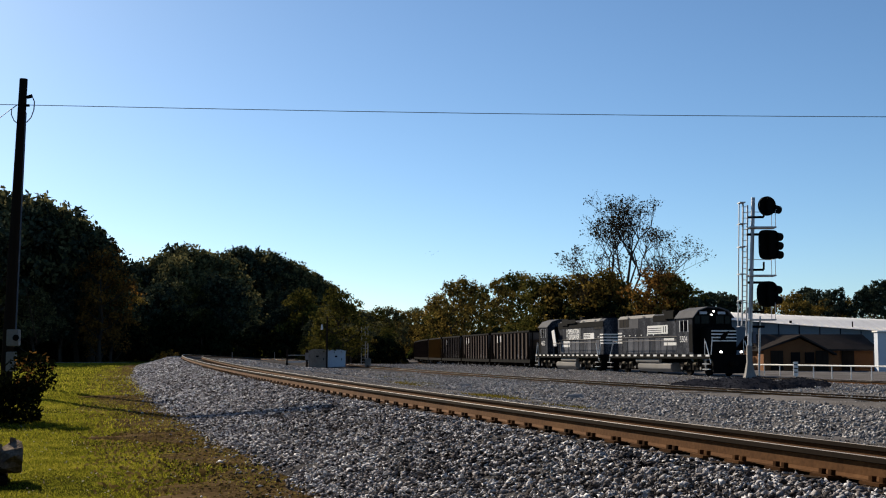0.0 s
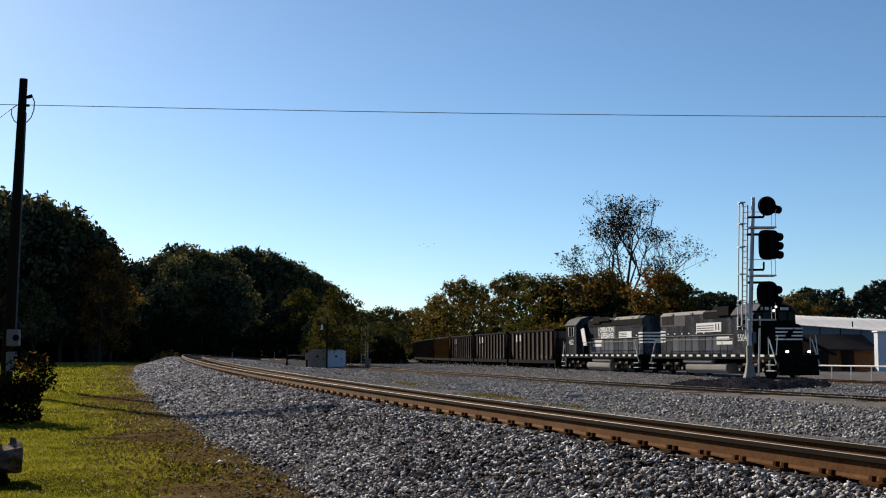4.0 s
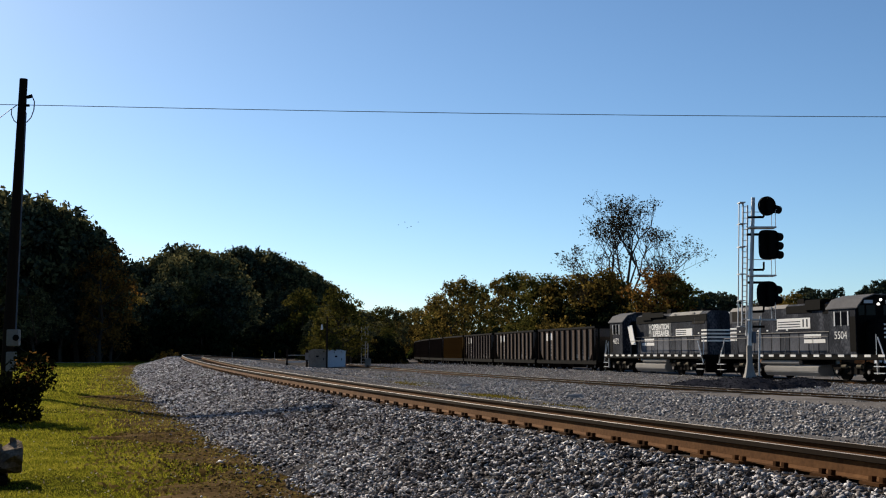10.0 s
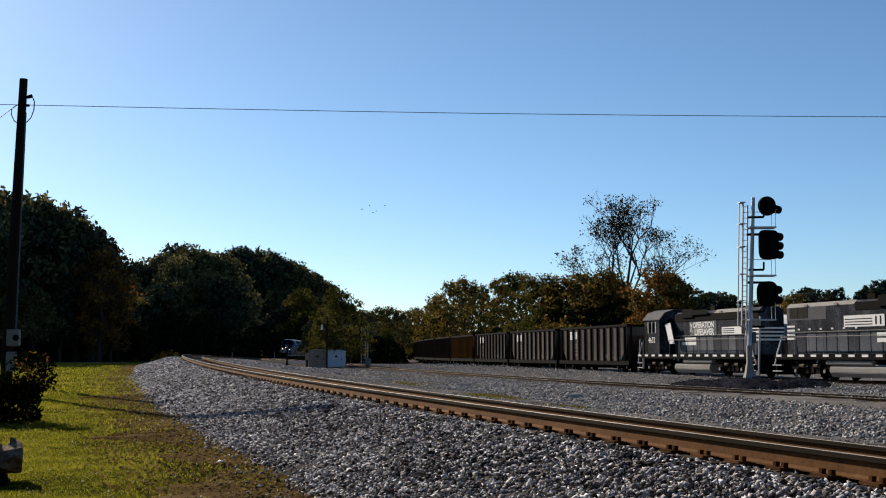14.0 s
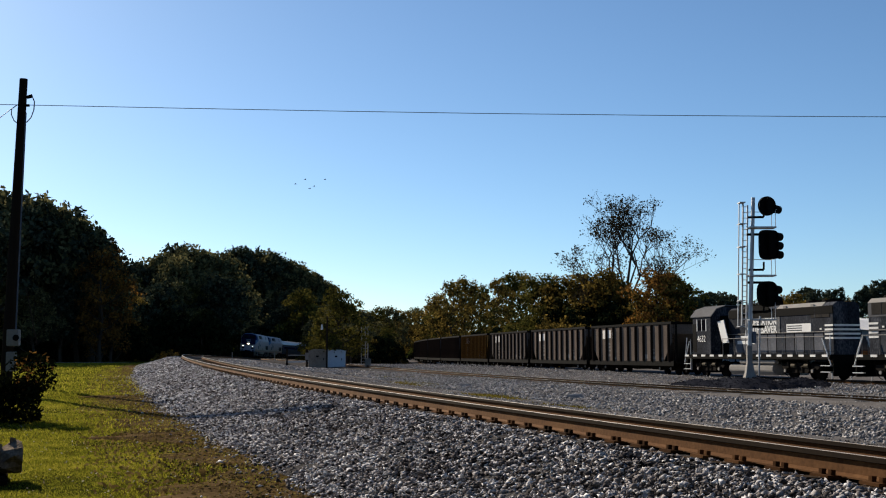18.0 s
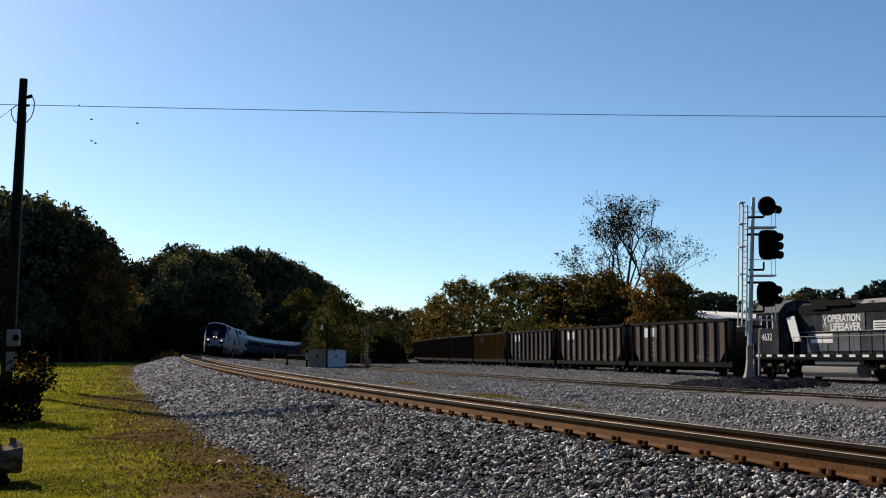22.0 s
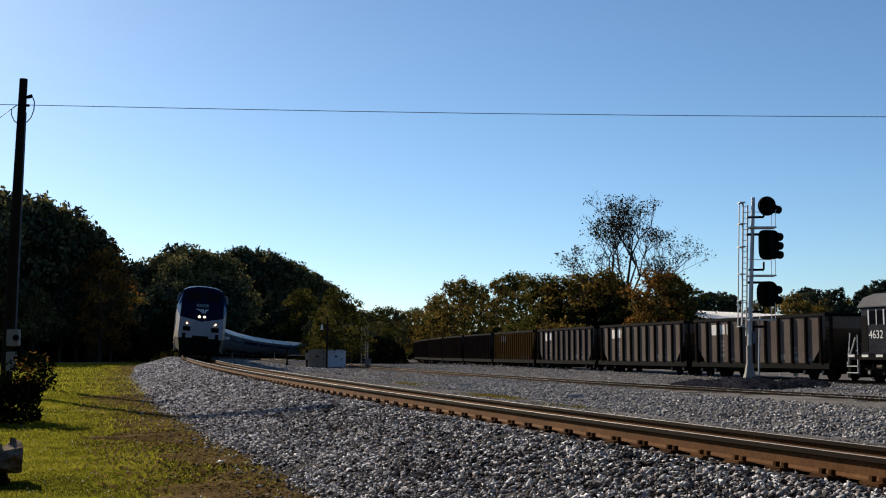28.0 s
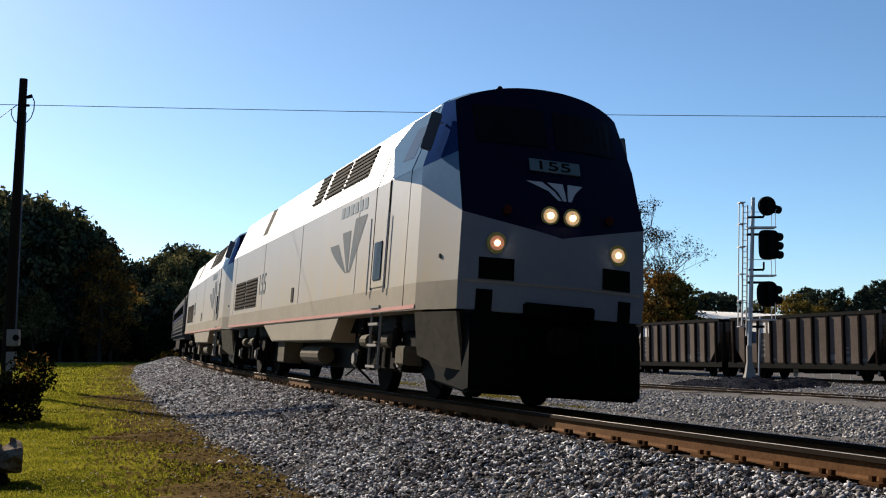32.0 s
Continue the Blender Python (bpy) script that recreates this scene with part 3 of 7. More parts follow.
    # trees behind the freight train
    for px, d, ty, k in ((775, 160, 520, "gold_b"), (800, 150, 500, "gold_a"), (825, 148, 492, "gold_b"), (850, 150, 505, "green_a"), (880, 146, 495, "gold_a"), (905, 144, 482, "green_a"), (930, 146, 484, "gold_b"), (960, 142, 487, "green_a"), (985, 140, 492, "green_a"), (1010, 138, 485, "gold_a"), (1040, 136, 482, "gold_b"), (1065, 136, 490, "gold_a"), (1090, 138, 500, "green_a"), (1075, 132, 476, "gold_b"), (1100, 130, 500, "gold_a"), (1160, 118, 474, "rust_a"), (1178, 119, 480, "gold_b"), (1194, 121, 490, "green_a"), (780, 170, 545, "green_a"), (870, 138, 560, "green_a"), (1030, 130, 560, "gold_a"), (1100, 132, 560, "green_a"), (940, 136, 560, "dark_b")):
        d = max(d, far_depth(px - 14) + 9)
        x = at_px(px, d)
        plant(k, x, d, 0.842 + (609.7 - ty) / 2065.4 * d - float(ground_height(x, d)) + 0.3, rng.uniform(0, 360), "trees behind the freight train")
    # far trees beyond the sheds
    for px, ty, k in ((1228, 524, "pine_a"), (1250, 517, "pine_a"), (1272, 518, "dark_c"), (1295, 521, "pine_a"), (1345, 530, "dark_b"), (1385, 530, "rust_a"), (1398, 518, "gold_b"), (1430, 508, "pine_a"), (1446, 514, "dark_c"), (1478, 509, "pine_a"), (1462, 530, "gold_a"), (1505, 528, "gold_b"), (1525, 512, "pine_a"), (1545, 506, "pine_a"), (1565, 492, "pine_a"), (1495, 532, "green_a"), (1412, 534, "gold_a"), (1590, 495, "dark_a")):
        d = 235 + rng.uniform(-12, 12)
        x = at_px(px, d)
        plant(k, x, d, 0.842 + (609.7 - ty) / 2065.4 * d - float(ground_height(x, d)) + 0.3, rng.uniform(0, 360), "far trees beyond the sheds")
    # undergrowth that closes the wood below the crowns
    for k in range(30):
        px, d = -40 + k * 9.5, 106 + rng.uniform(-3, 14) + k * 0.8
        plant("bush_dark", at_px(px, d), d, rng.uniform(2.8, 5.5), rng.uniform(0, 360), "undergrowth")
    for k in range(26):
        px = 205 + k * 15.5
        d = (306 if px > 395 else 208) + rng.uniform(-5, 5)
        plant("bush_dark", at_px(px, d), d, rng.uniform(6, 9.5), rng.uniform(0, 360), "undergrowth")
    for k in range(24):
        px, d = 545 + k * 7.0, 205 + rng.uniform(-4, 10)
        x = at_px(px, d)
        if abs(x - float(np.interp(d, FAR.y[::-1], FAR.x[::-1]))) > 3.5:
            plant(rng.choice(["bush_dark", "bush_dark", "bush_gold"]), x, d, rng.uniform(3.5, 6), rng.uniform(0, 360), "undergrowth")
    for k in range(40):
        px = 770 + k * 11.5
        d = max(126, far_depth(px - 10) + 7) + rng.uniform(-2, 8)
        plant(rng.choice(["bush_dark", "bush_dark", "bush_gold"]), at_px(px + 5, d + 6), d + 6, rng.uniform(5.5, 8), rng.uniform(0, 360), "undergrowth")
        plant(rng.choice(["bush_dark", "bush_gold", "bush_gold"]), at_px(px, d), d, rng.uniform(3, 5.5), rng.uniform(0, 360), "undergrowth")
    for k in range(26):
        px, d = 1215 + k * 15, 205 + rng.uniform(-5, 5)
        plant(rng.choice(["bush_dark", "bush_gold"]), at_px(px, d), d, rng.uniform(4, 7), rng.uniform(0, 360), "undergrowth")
    # tall half-bare tree
    d = 134
    x = at_px(1108, d)
    g = float(ground_height(x, d)) - 0.3
    t = thing("half_bare_tree", pose(x, d, g), "tall half-bare autumn tree with fine twigs above the others", "tree")
    r2 = random.Random(5)
    sh, ends = Sh(), []
    stem = [Vector(q) for q in ((0, 0, -0.3), (0.1, 0, 3.2), (0.05, 0.1, 5.6), (0.2, 0, 7.6))]
    for q, r in enumerate((0.4, 0.3, 0.2)):
        sh.tube(stem[q], stem[q + 1], r, r * 0.74, 8, False)
    for ax, ay, az, ln, z0, r in ((-0.5, 0.1, 1.0, 2.9, 5.2, 0.15), (0.1, -0.2, 1.0, 2.7, 7.4, 0.16), (0.45, 0.2, 1.0, 2.8, 5.8, 0.15), (-0.2, 0.5, 1.0, 2.6, 6.6, 0.12), (0.25, -0.5, 1.0, 2.6, 6.9, 0.12), (-0.95, 0.1, 0.55, 2.5, 4.2, 0.12), (0.95, -0.1, 0.5, 2.5, 4.0, 0.12), (-0.9, -0.3, 0.8, 2.5, 5.6, 0.11), (0.85, 0.3, 0.8, 2.5, 5.2, 0.11), (-1.0, 0.2, 0.2, 1.9, 3.4, 0.09), (1.0, 0.2, 0.2, 2.0, 3.2, 0.09), (0.1, 0.8, 0.6, 2.2, 5.0, 0.09)):
        branchy(sh, ends, r2, Vector((0.1, 0, z0)), Vector((ax, ay, az)).normalized(), ln, r * 0.75, 5, 0.46)
    part("trunk", sh, BARK, t, "bare grey-brown trunk and limbs")
    V, F = leaf_cloud([tuple(e) for e in ends], np.random.default_rng(6), 4, 0.5, 0.105)
    cr = new("crown", fast_mesh("crown", V, F, LEAF_BARE))
    cr.parent = t
    top = max(e.z for e in ends)
    k = (0.842 + (609.7 - 342) / 2065.4 * d - g) / top
    t.scale = (k * 1.05, k, k)


woods()


# ---- loose stone on the ballast ----
def along(line, s_, p, z, cant):
    """Plan points at s along a line, p metres to its right and z up."""
    x, y, h, th = (np.interp(s_, line.s, q) for q in (line.x, line.y, line.z, line.th))
    c, n = math.cos(cant), math.sin(cant)
    return np.stack([x - np.cos(th) * (p * c - z * n), y - np.sin(th) * (p * c - z * n), h + p * n + z * c], -1)


def stones(name, centres, size, mat, seed, label):
    rng = np.random.default_rng(seed)
    n = len(centres)
    base = np.array([(1, 0, 0), (-1, 0, 0), (0, 1, 0), (0, -1, 0), (0, 0, 1), (0, 0, -1)], float)
    v = base[None] * rng.uniform(0.75, 1.35, (n, 6, 1)) + rng.normal(0, 0.26, (n, 6, 3))
    v *= (size * rng.uniform(0.55, 1.35, (n, 1)))[:, None, :] * rng.uniform(0.6, 1.15, (n, 1, 3))
    q = rng.normal(0, 1, (n, 4))
    q /= np.linalg.norm(q, axis=1)[:, None]
    w, x, y, z = q.T
    R = np.stack([1 - 2 * (y * y + z * z), 2 * (x * y - z * w), 2 * (x * z + y * w), 2 * (x * y + z * w), 1 - 2 * (x * x + z * z), 2 * (y * z - x * w), 2 * (x * z - y * w), 2 * (y * z + x * w), 1 - 2 * (x * x + y * y)], -1).reshape(n, 3, 3)
    v = np.einsum("nij,nkj->nki", R, v) * np.array([1.12, 1.12, 0.78]) + centres[:, None, :]
    f = np.array([(0, 2, 4), (2, 1, 4), (1, 3, 4), (3, 0, 4), (2, 0, 5), (1, 2, 5), (3, 1, 5), (0, 3, 5)])
    F = (f[None] + 6 * np.arange(n)[:, None, None]).reshape(-1, 3)
    tagged(new(name, fast_mesh(name, v.reshape(-1, 3), F, mat)), label, "gravel", kind="stuff")


def all_stones():
    rng = np.random.default_rng(7)
    for a, b, n, size, seed in ((-14, 9, 88000, 0.0245, 1), (-38, -14, 46000, 0.034, 2), (-85, -38, 26000, 0.052, 3)):
        s_ = rng.uniform(a, b, n)
        p = 0.86 + rng.uniform(0, 1, n) ** 0.9 * 3.15 + rng.normal(0, 0.12, n)
        far_edge = 3.5 + 0.3 * np.sin(s_ * 0.7) + 0.22 * np.sin(s_ * 2.3) + 0.15 * np.sin(s_ * 5.1)
        p = np.where(p > far_edge + 0.35, rng.uniform(0.9, 3.4, n), np.maximum(p, 0.86))
        z = bed_height(p) + rng.uniform(-0.02, 0.03 + 0.35 * size, n) - np.where(p < 1.25, 0.02, 0)
        stones("ballast_stones", along(NEAR, s_, p, z, CANT), size, STONE, seed, "loose angular grey ballast stones")
    # crumbs of earth on the bare strip
    n = 6000
    s_ = 9 - 60 * rng.uniform(0, 1, n) ** 1.3
    q = along(NEAR, s_, 3.5 + rng.uniform(0, 1, n) ** 1.5 * 1.3, 0, 0.0)
    q[:, 2] = ground_height(q[:, 0], q[:, 1]) + 0.035
    stones("soil_clods", q, 0.016, SOIL, 20, "crumbled brown earth along the ballast")
    # strays thrown out onto the soil
    n = 1800
    s_ = rng.uniform(-45, 9, n)
    p = 3.5 + rng.exponential(0.3, n)
    q = along(NEAR, s_, p, 0, 0.0)
    q[:, 2] = ground_height(q[:, 0], q[:, 1]) + 0.04
    stones("ballast_stones", q, 0.026, STONE, 15, "stray ballast stones on the soil")
    # between the rails and on the far shoulder
    n = 9000
    s_ = rng.uniform(-30, 9, n)
    p = np.where(rng.uniform(0, 1, n) < 0.4, rng.uniform(-0.66, 0.66, n), rng.uniform(-2.6, -0.9, n))
    stones("ballast_stones", along(NEAR, s_, p, bed_height(p) + 0.005, CANT), 0.036, STONE, 5, "loose grey ballast stones round the far rail")
    n = 26000
    s_ = rng.uniform(-60, 16, n)
    p = -rng.uniform(9.5, 19, n)
    z = np.interp(-p, [2.3, 3.5, 5, 7, 9, 11, 13, 17, 22], [-0.44, -0.52, -0.66, -0.88, -1.08, -1.2, -1.26, -1.27, -1.28]) + rng.uniform(-0.02, 0.03, n)
    stones("yard_stones", along(NEAR, s_, p, z, 0.0), 0.05, STONE_PALE, 6, "coarse grey gravel in front of the siding")
    n = 15000
    s_ = 14 - 64 * rng.uniform(0, 1, n) ** 1.2
    p = -rng.uniform(2.5, 9.8, n)
    z = np.interp(-p, [2.3, 3.5, 5, 7, 9, 11], [-0.44, -0.52, -0.66, -0.88, -1.08, -1.2]) + rng.uniform(-0.015, 0.015, n)
    stones("yard_stones", along(NEAR, s_, p, z, 0.0), 0.022, STONE, 16, "fine brown-grey gravel beside the near track")
    n = 9000
    s_, p = rng.uniform(-30, 33, n), -rng.uniform(16, 27, n)
    stones("yard_stones", along(NEAR, s_, p, -1.275 + rng.uniform(-0.02, 0.03, n), 0.0), 0.05, STONE_PALE, 19, "coarse grey gravel beside the siding")
    n = 16000
    s_, p = rng.uniform(-75, 25, n), rng.uniform(-3, 13.5, n)
    stones("far_stones", along(FAR, s_, p, -0.165 + rng.uniform(-0.02, 0.03, n), 0.0), 0.05, STONE_PALE, 17, "coarse brown-grey gravel along the far track")
    n = 15000
    s_, p = rng.uniform(-75, 45, n), rng.uniform(-15, -1.5, n)
    stones("siding_stones", along(MID, s_, p, -0.145 + rng.uniform(-0.02, 0.025, n), 0.0), 0.042, STONE_PALE, 18, "coarse grey gravel between the siding and the far track")
    n = 9000
    s_, p = rng.uniform(-150, -58, n), -rng.uniform(2.2, 17, n)
    z = np.interp(-p, [2.3, 3.5, 5, 7, 9, 11, 13, 17], [-0.44, -0.52, -0.66, -0.88, -1.08, -1.2, -1.26, -1.27]) + rng.uniform(-0.02, 0.03, n)
    stones("yard_stones", along(NEAR, s_, p, z, 0.0), 0.06, STONE_PALE, 21, "coarse grey gravel beside the far curve")
    n = 9000
    s_, p = rng.uniform(-25, 58, n), rng.uniform(0.4, 5.5, n)
    stones("siding_stones", along(MID, s_, p, -0.13 - 0.02 * p + rng.uniform(-0.01, 0.03, n), 0.0), 0.045, STONE_PALE, 22, "coarse grey gravel in front of the siding")
    n = 9000
    s_, p = rng.uniform(-50, 50, n), rng.normal(0, 1.9, n)
    stones("siding_stones", along(MID, s_, p, -0.15 - 0.02 * abs(p) + rng.uniform(-0.01, 0.03, n), 0.0), 0.045, STONE_PALE, 8, "coarse grey gravel round the siding")


all_stones()

GRASS = leaf_material("grass_blades", [(0.06, 0.05, 0.012), (0.13, 0.14, 0.014), (0.24, 0.235, 0.02), (0.38, 0.32, 0.05)], 0.5)


def grass():
    rng = np.random.default_rng(12)
    out = []
    for n, y0, y1, size in ((270000, 8.5, 19, 0.032), (170000, 18, 36, 0.048), (80000, 34, 100, 0.08)):
        y = y0 + (y1 - y0) * rng.uniform(0, 1, n) ** 1.25
        x = rng.uniform(-0.42, 0.02, n) * y * 1.02
        off, hz = near_offset(x, y)
        patch = np.sin(x * 1.7 + 1.3 * np.sin(y * 0.8)) + np.sin(y * 1.1 + x * 0.6) + 0.8 * np.sin(x * 4.1 + np.sin(y * 2.2)) * np.sin(y * 3.3)
        edge = 4.3 + 0.45 * patch + 0.4 * np.sin(x * 0.9 + y * 0.35)
        lush = 1 / (1 + np.exp(-(off - edge) * 4))
        keep = (off > 3.6) & (rng.uniform(0, 1, n) < np.where(patch > -1.2, 1.0, 0.55) * (0.07 + 0.93 * lush))
        size = size * (0.75 + 0.28 * patch.clip(-1.2, 1.6)) if y0 < 30 else np.full(n, size)
        size = size[keep]
        x, y = x[keep], y[keep]
        out.append(np.stack([x, y, ground_height(x, y) + 0.012, size], -1))
    g = np.concatenate(out)
    n = len(g)
    a = rng.uniform(0, 2 * np.pi, n)
    h = g[:, 3] * rng.uniform(0.5, 1.4, n)
    w = g[:, 3] * rng.uniform(0.18, 0.42, n)
    lean = rng.normal(0, 0.5, (n, 2)) * h[:, None]
    c, base = np.stack([np.cos(a), np.sin(a)], -1), g[:, :3]
    l = base.copy()
    l[:, :2] -= c * w[:, None]
    r = base.copy()
    r[:, :2] += c * w[:, None]
    t = base + np.concatenate([lean, h[:, None]], 1)
    V = np.stack([l, r, t], 1).reshape(-1, 3)
    tagged(new("grass", fast_mesh("grass", V, np.arange(3 * n).reshape(n, 3), GRASS)), "short mown grass with dry yellow blades", "grass", kind="stuff")
    # fallen leaves and pale clover heads in the grass
    n = 1300
    y = rng.uniform(9, 30, n)
    x = rng.uniform(-0.4, 0.0, n) * y
    off, _ = near_offset(x, y)
    ok = off > 3.4
    x, y = x[ok], y[ok]
    V, F = leaf_cloud(np.stack([x, y, ground_height(x, y) + 0.035], -1), rng, 1, 0.01, 0.02)
    tagged(new("fallen_leaves", fast_mesh("fallen_leaves", V, F, PALE_LEAF)), "small pale fallen leaves in the grass", "leaves", kind="stuff")
    n = 26000
    s_ = 9 - 70 * rng.uniform(0, 1, n) ** 1.3
    p = 3.5 + rng.uniform(0, 1, n) ** 1.5 * 1.9 + rng.normal(0, 0.2, n)
    q = along(NEAR, s_, p, 0, 0.0)
    q[:, 2] = ground_height(q[:, 0], q[:, 1]) + 0.03
    V, F = leaf_cloud(q, rng, 1, 0.03, 0.035)
    tagged(new("dead_grass", fast_mesh("dead_grass", V, F, DEAD_GRASS)), "brown dead grass along the foot of the ballast", "grass", kind="stuff")
    # yellow tufts in the yard
    pts = []
    for x0, y0, wx, wy, n in ((-1.4, 60, 0.55, 2.4, 2600), (1.96, 43, 0.5, 1.6, 2400), (3.9, 36, 0.5, 1.0, 350), (-3.2, 74, 0.9, 2.0, 700)):
        x, y = rng.normal(x0, wx, n), rng.normal(y0, wy, n)
        off, hz = near_offset(x, y)
        pts.append(np.stack([x, y, hz + np.interp(-off, [2.3, 3.5, 5, 7, 9, 11, 13], [-0.44, -0.52, -0.66, -0.88, -1.08, -1.2, -1.26])], -1))
    V, F = leaf_cloud(np.concatenate(pts), rng, 1, 0.05, 0.05)
    tagged(new("dry_grass_tufts", fast_mesh("dry_grass_tufts", V, F, TUFT)), "yellow dry grass tufts in the gravel", "grass", kind="stuff")


DEAD_GRASS = leaf_material("dead_grass_blades", [(0.07, 0.046, 0.018), (0.16, 0.112, 0.04), (0.26, 0.205, 0.06)], 0.3)
TUFT = leaf_material("dry_yellow_tuft", [(0.07, 0.052, 0.014), (0.15, 0.12, 0.02), (0.24, 0.2, 0.035)], 0.3)
PALE_LEAF = leaf_material("pale_fallen_leaf", [(0.16, 0.12, 0.06), (0.35, 0.32, 0.22), (0.5, 0.48, 0.38)], 0.2)
grass()


# ---- lettering ----
def lettering(body, width, height, mat, parent, m, name="lettering", label="", bold=0.0):
    """Flat raised letters, width by height, centred, in the xy plane of m."""
    cu = bpy.data.curves.new(name, "FONT")
    cu.body, cu.extrude, cu.align_x, cu.align_y = body, 0.004, "CENTER", "CENTER"
    cu.offset = bold
    tmp = bpy.data.objects.new("tmp", cu)
    me = bpy.data.meshes.new_from_object(tmp)
    bpy.data.objects.remove(tmp)
    co = np.empty(len(me.vertices) * 3, dtype=np.float32)
    me.vertices.foreach_get("co", co)
    co = co.reshape(-1, 3)
    lo, hi = co.min(0), co.max(0)
    co[:, 0] = (co[:, 0] - (lo[0] + hi[0]) / 2) * width / (hi[0] - lo[0])
    co[:, 1] = (co[:, 1] - (lo[1] + hi[1]) / 2) * height / (hi[1] - lo[1])
    me.vertices.foreach_set("co", co.ravel())
    me.update()
    me.materials.clear()
    me.materials.append(mat)
    ob = new(name, me)
    ob.parent = parent
    ob.matrix_basis = m
    return tagged(ob, label)


# ---- more materials ----
BAND = material("dusty_beige_band", [(0.2, 0.165, 0.115), (0.31, 0.26, 0.19)], 0.6, 0.0, 0.8, 6, 0.05, 0.002, 0.6, spec=0.1)
# A darker beige than the sill band, for fittings near the rails.
DARK_BEIGE = material("dark_beige_paint", [(0.05, 0.044, 0.034), (0.11, 0.095, 0.07), (0.16, 0.14, 0.105)], 0.8, 0.0, 1.2, 9, 0.1, 0.003, 0.6, spec=0.03)
RED_STRIPE = material("faded_red_stripe", [(0.38, 0.09, 0.05), (0.5, 0.15, 0.09)], 0.5, 0, 2, 20, 0)
MARKER_RED = material("dark_red_marker_glass", [(0.035, 0.006, 0.006), (0.06, 0.01, 0.009)], 0.4, 0, 2, 20, 0, spec=0.1)
LIGHT_BLUE = material("pale_blue_silver_paint", [(0.10, 0.175, 0.29), (0.135, 0.22, 0.345)], 0.7, 0.0, 0.8, 10, 0.03, 0.002, spec=0.0)
# Navy of the cab quarter, with its blue reflection put into the colour.
CAB_BLUE = material("navy_cab_reflection", [(0.012, 0.03, 0.105), (0.018, 0.042, 0.135)], 0.7, 0.0, 0.8, 10, 0.03, 0.002, spec=0.0)
BOARD_TEAL = material("teal_grey_number_board", [(0.10, 0.16, 0.19), (0.14, 0.2, 0.23)], 0.6, 0, 2, 20, 0, spec=0.1)
SLATE = material("slate_grey_lettering", [(0.05, 0.075, 0.10), (0.08, 0.105, 0.13)], 0.6, 0, 2, 20, 0, spec=0.05)
NAME_BLUE = material("pale_slate_blue_lettering", [(0.15, 0.2, 0.25), (0.2, 0.25, 0.31)], 0.6, 0, 2, 20, 0, spec=0.05)
PALE_MARK = material("pale_grey_marking", [(0.42, 0.45, 0.5), (0.55, 0.58, 0.62)], 0.5, 0, 2, 20, 0)
GLASS_DARK = material("dark_window_glass", [(0.004, 0.004, 0.006), (0.008, 0.009, 0.012)], 0.06, 0, 2, 10, 0, spec=0.05)
MESH_DARK = material("dark_louvre", [(0.018, 0.017, 0.016), (0.05, 0.045, 0.04)], 0.8, 0.0, 3, 40, 0.3, 0.003, spec=0.02)
HOOD = material("dusty_slate_black_hood_paint", [(0.004, 0.005, 0.007), (0.026, 0.030, 0.04), (0.12, 0.126, 0.145)], 0.65, 0, 0.7, 9, 0.08, 0.003, 0.4, spec=0.02, aniso=(1.4, 1.4, 0.7))
DUSTY = material("dust_covered_steel", [(0.2, 0.19, 0.175), (0.34, 0.325, 0.305)], 0.8, 0.0, 1, 14, 0.1, 0.003, spec=0.03)
HOOD_DOOR = material("dusty_slate_door", [(0.028, 0.032, 0.04), (0.075, 0.08, 0.096), (0.15, 0.156, 0.175)], 0.65, 0, 0.8, 9, 0.08, 0.003, 0.6, 0.4, spec=0.02)
ROOF_DUST = material("dusty_grey_roof", [(0.075, 0.075, 0.08), (0.15, 0.15, 0.155)], 0.8, 0, 1, 9, 0.1, 0.003, spec=0.02)
LIT_DIM = glow("dim_ditch_light", (1.0, 0.42, 0.25), 0.2)
DUST_PANEL = material("chalky_grey_paint", [(0.05, 0.055, 0.065), (0.13, 0.135, 0.14), (0.34, 0.34, 0.33)], 0.8, 0, 1.6, 9, 0.05, 0.002, 0.45, spec=0.02)
LIT_WHITE = glow("white_freight_headlight", (1.0, 0.97, 0.9), 4.0)
CHROME = material("chrome_ring", [(0.5, 0.5, 0.5), (0.6, 0.6, 0.6)], 0.2, 1.0, 2, 20, 0)
# One coach steel in two tones: sides dark as shaded, roof pale as sunlit.
STAINLESS = material("shaded_fluted_steel", [(0.03, 0.033, 0.04), (0.055, 0.06, 0.07)], 0.7, 0.0, 0.5, 9, 0.05, 0.002, 0.8, spec=0.02)
SUNLIT_ROOF = material("sunlit_steel_roof", [(0.14, 0.15, 0.17), (0.23, 0.24, 0.26)], 0.4, 0.6, 0.5, 9, 0.05, 0.002, 0.8, spec=0.3)
BLUE_BAND = material("blue_coach_band", [(0.01, 0.022, 0.07), (0.016, 0.035, 0.1)], 0.6, 0, 1, 9, 0, spec=0.02)


# ---- the site ----
def spot_at(px, py, d):
    """Plan point at picture column px and row py, d metres ahead."""
    p = 0.0815
    u, v = (px - 784) / 2065.4, (441 - py) / 2065.4
    yc = d / (math.cos(p) - v * math.sin(p))
    return Vector((u * yc, d, 0.842 + yc * (math.sin(p) + v * math.cos(p))))


BRICK_TAN = material("orange_brown_siding", [(0.10, 0.045, 0.02), (0.155, 0.07, 0.032), (0.2, 0.10, 0.05)], 0.85, 0, 0.6, 8, 0.2, 0.006, spec=0.05)
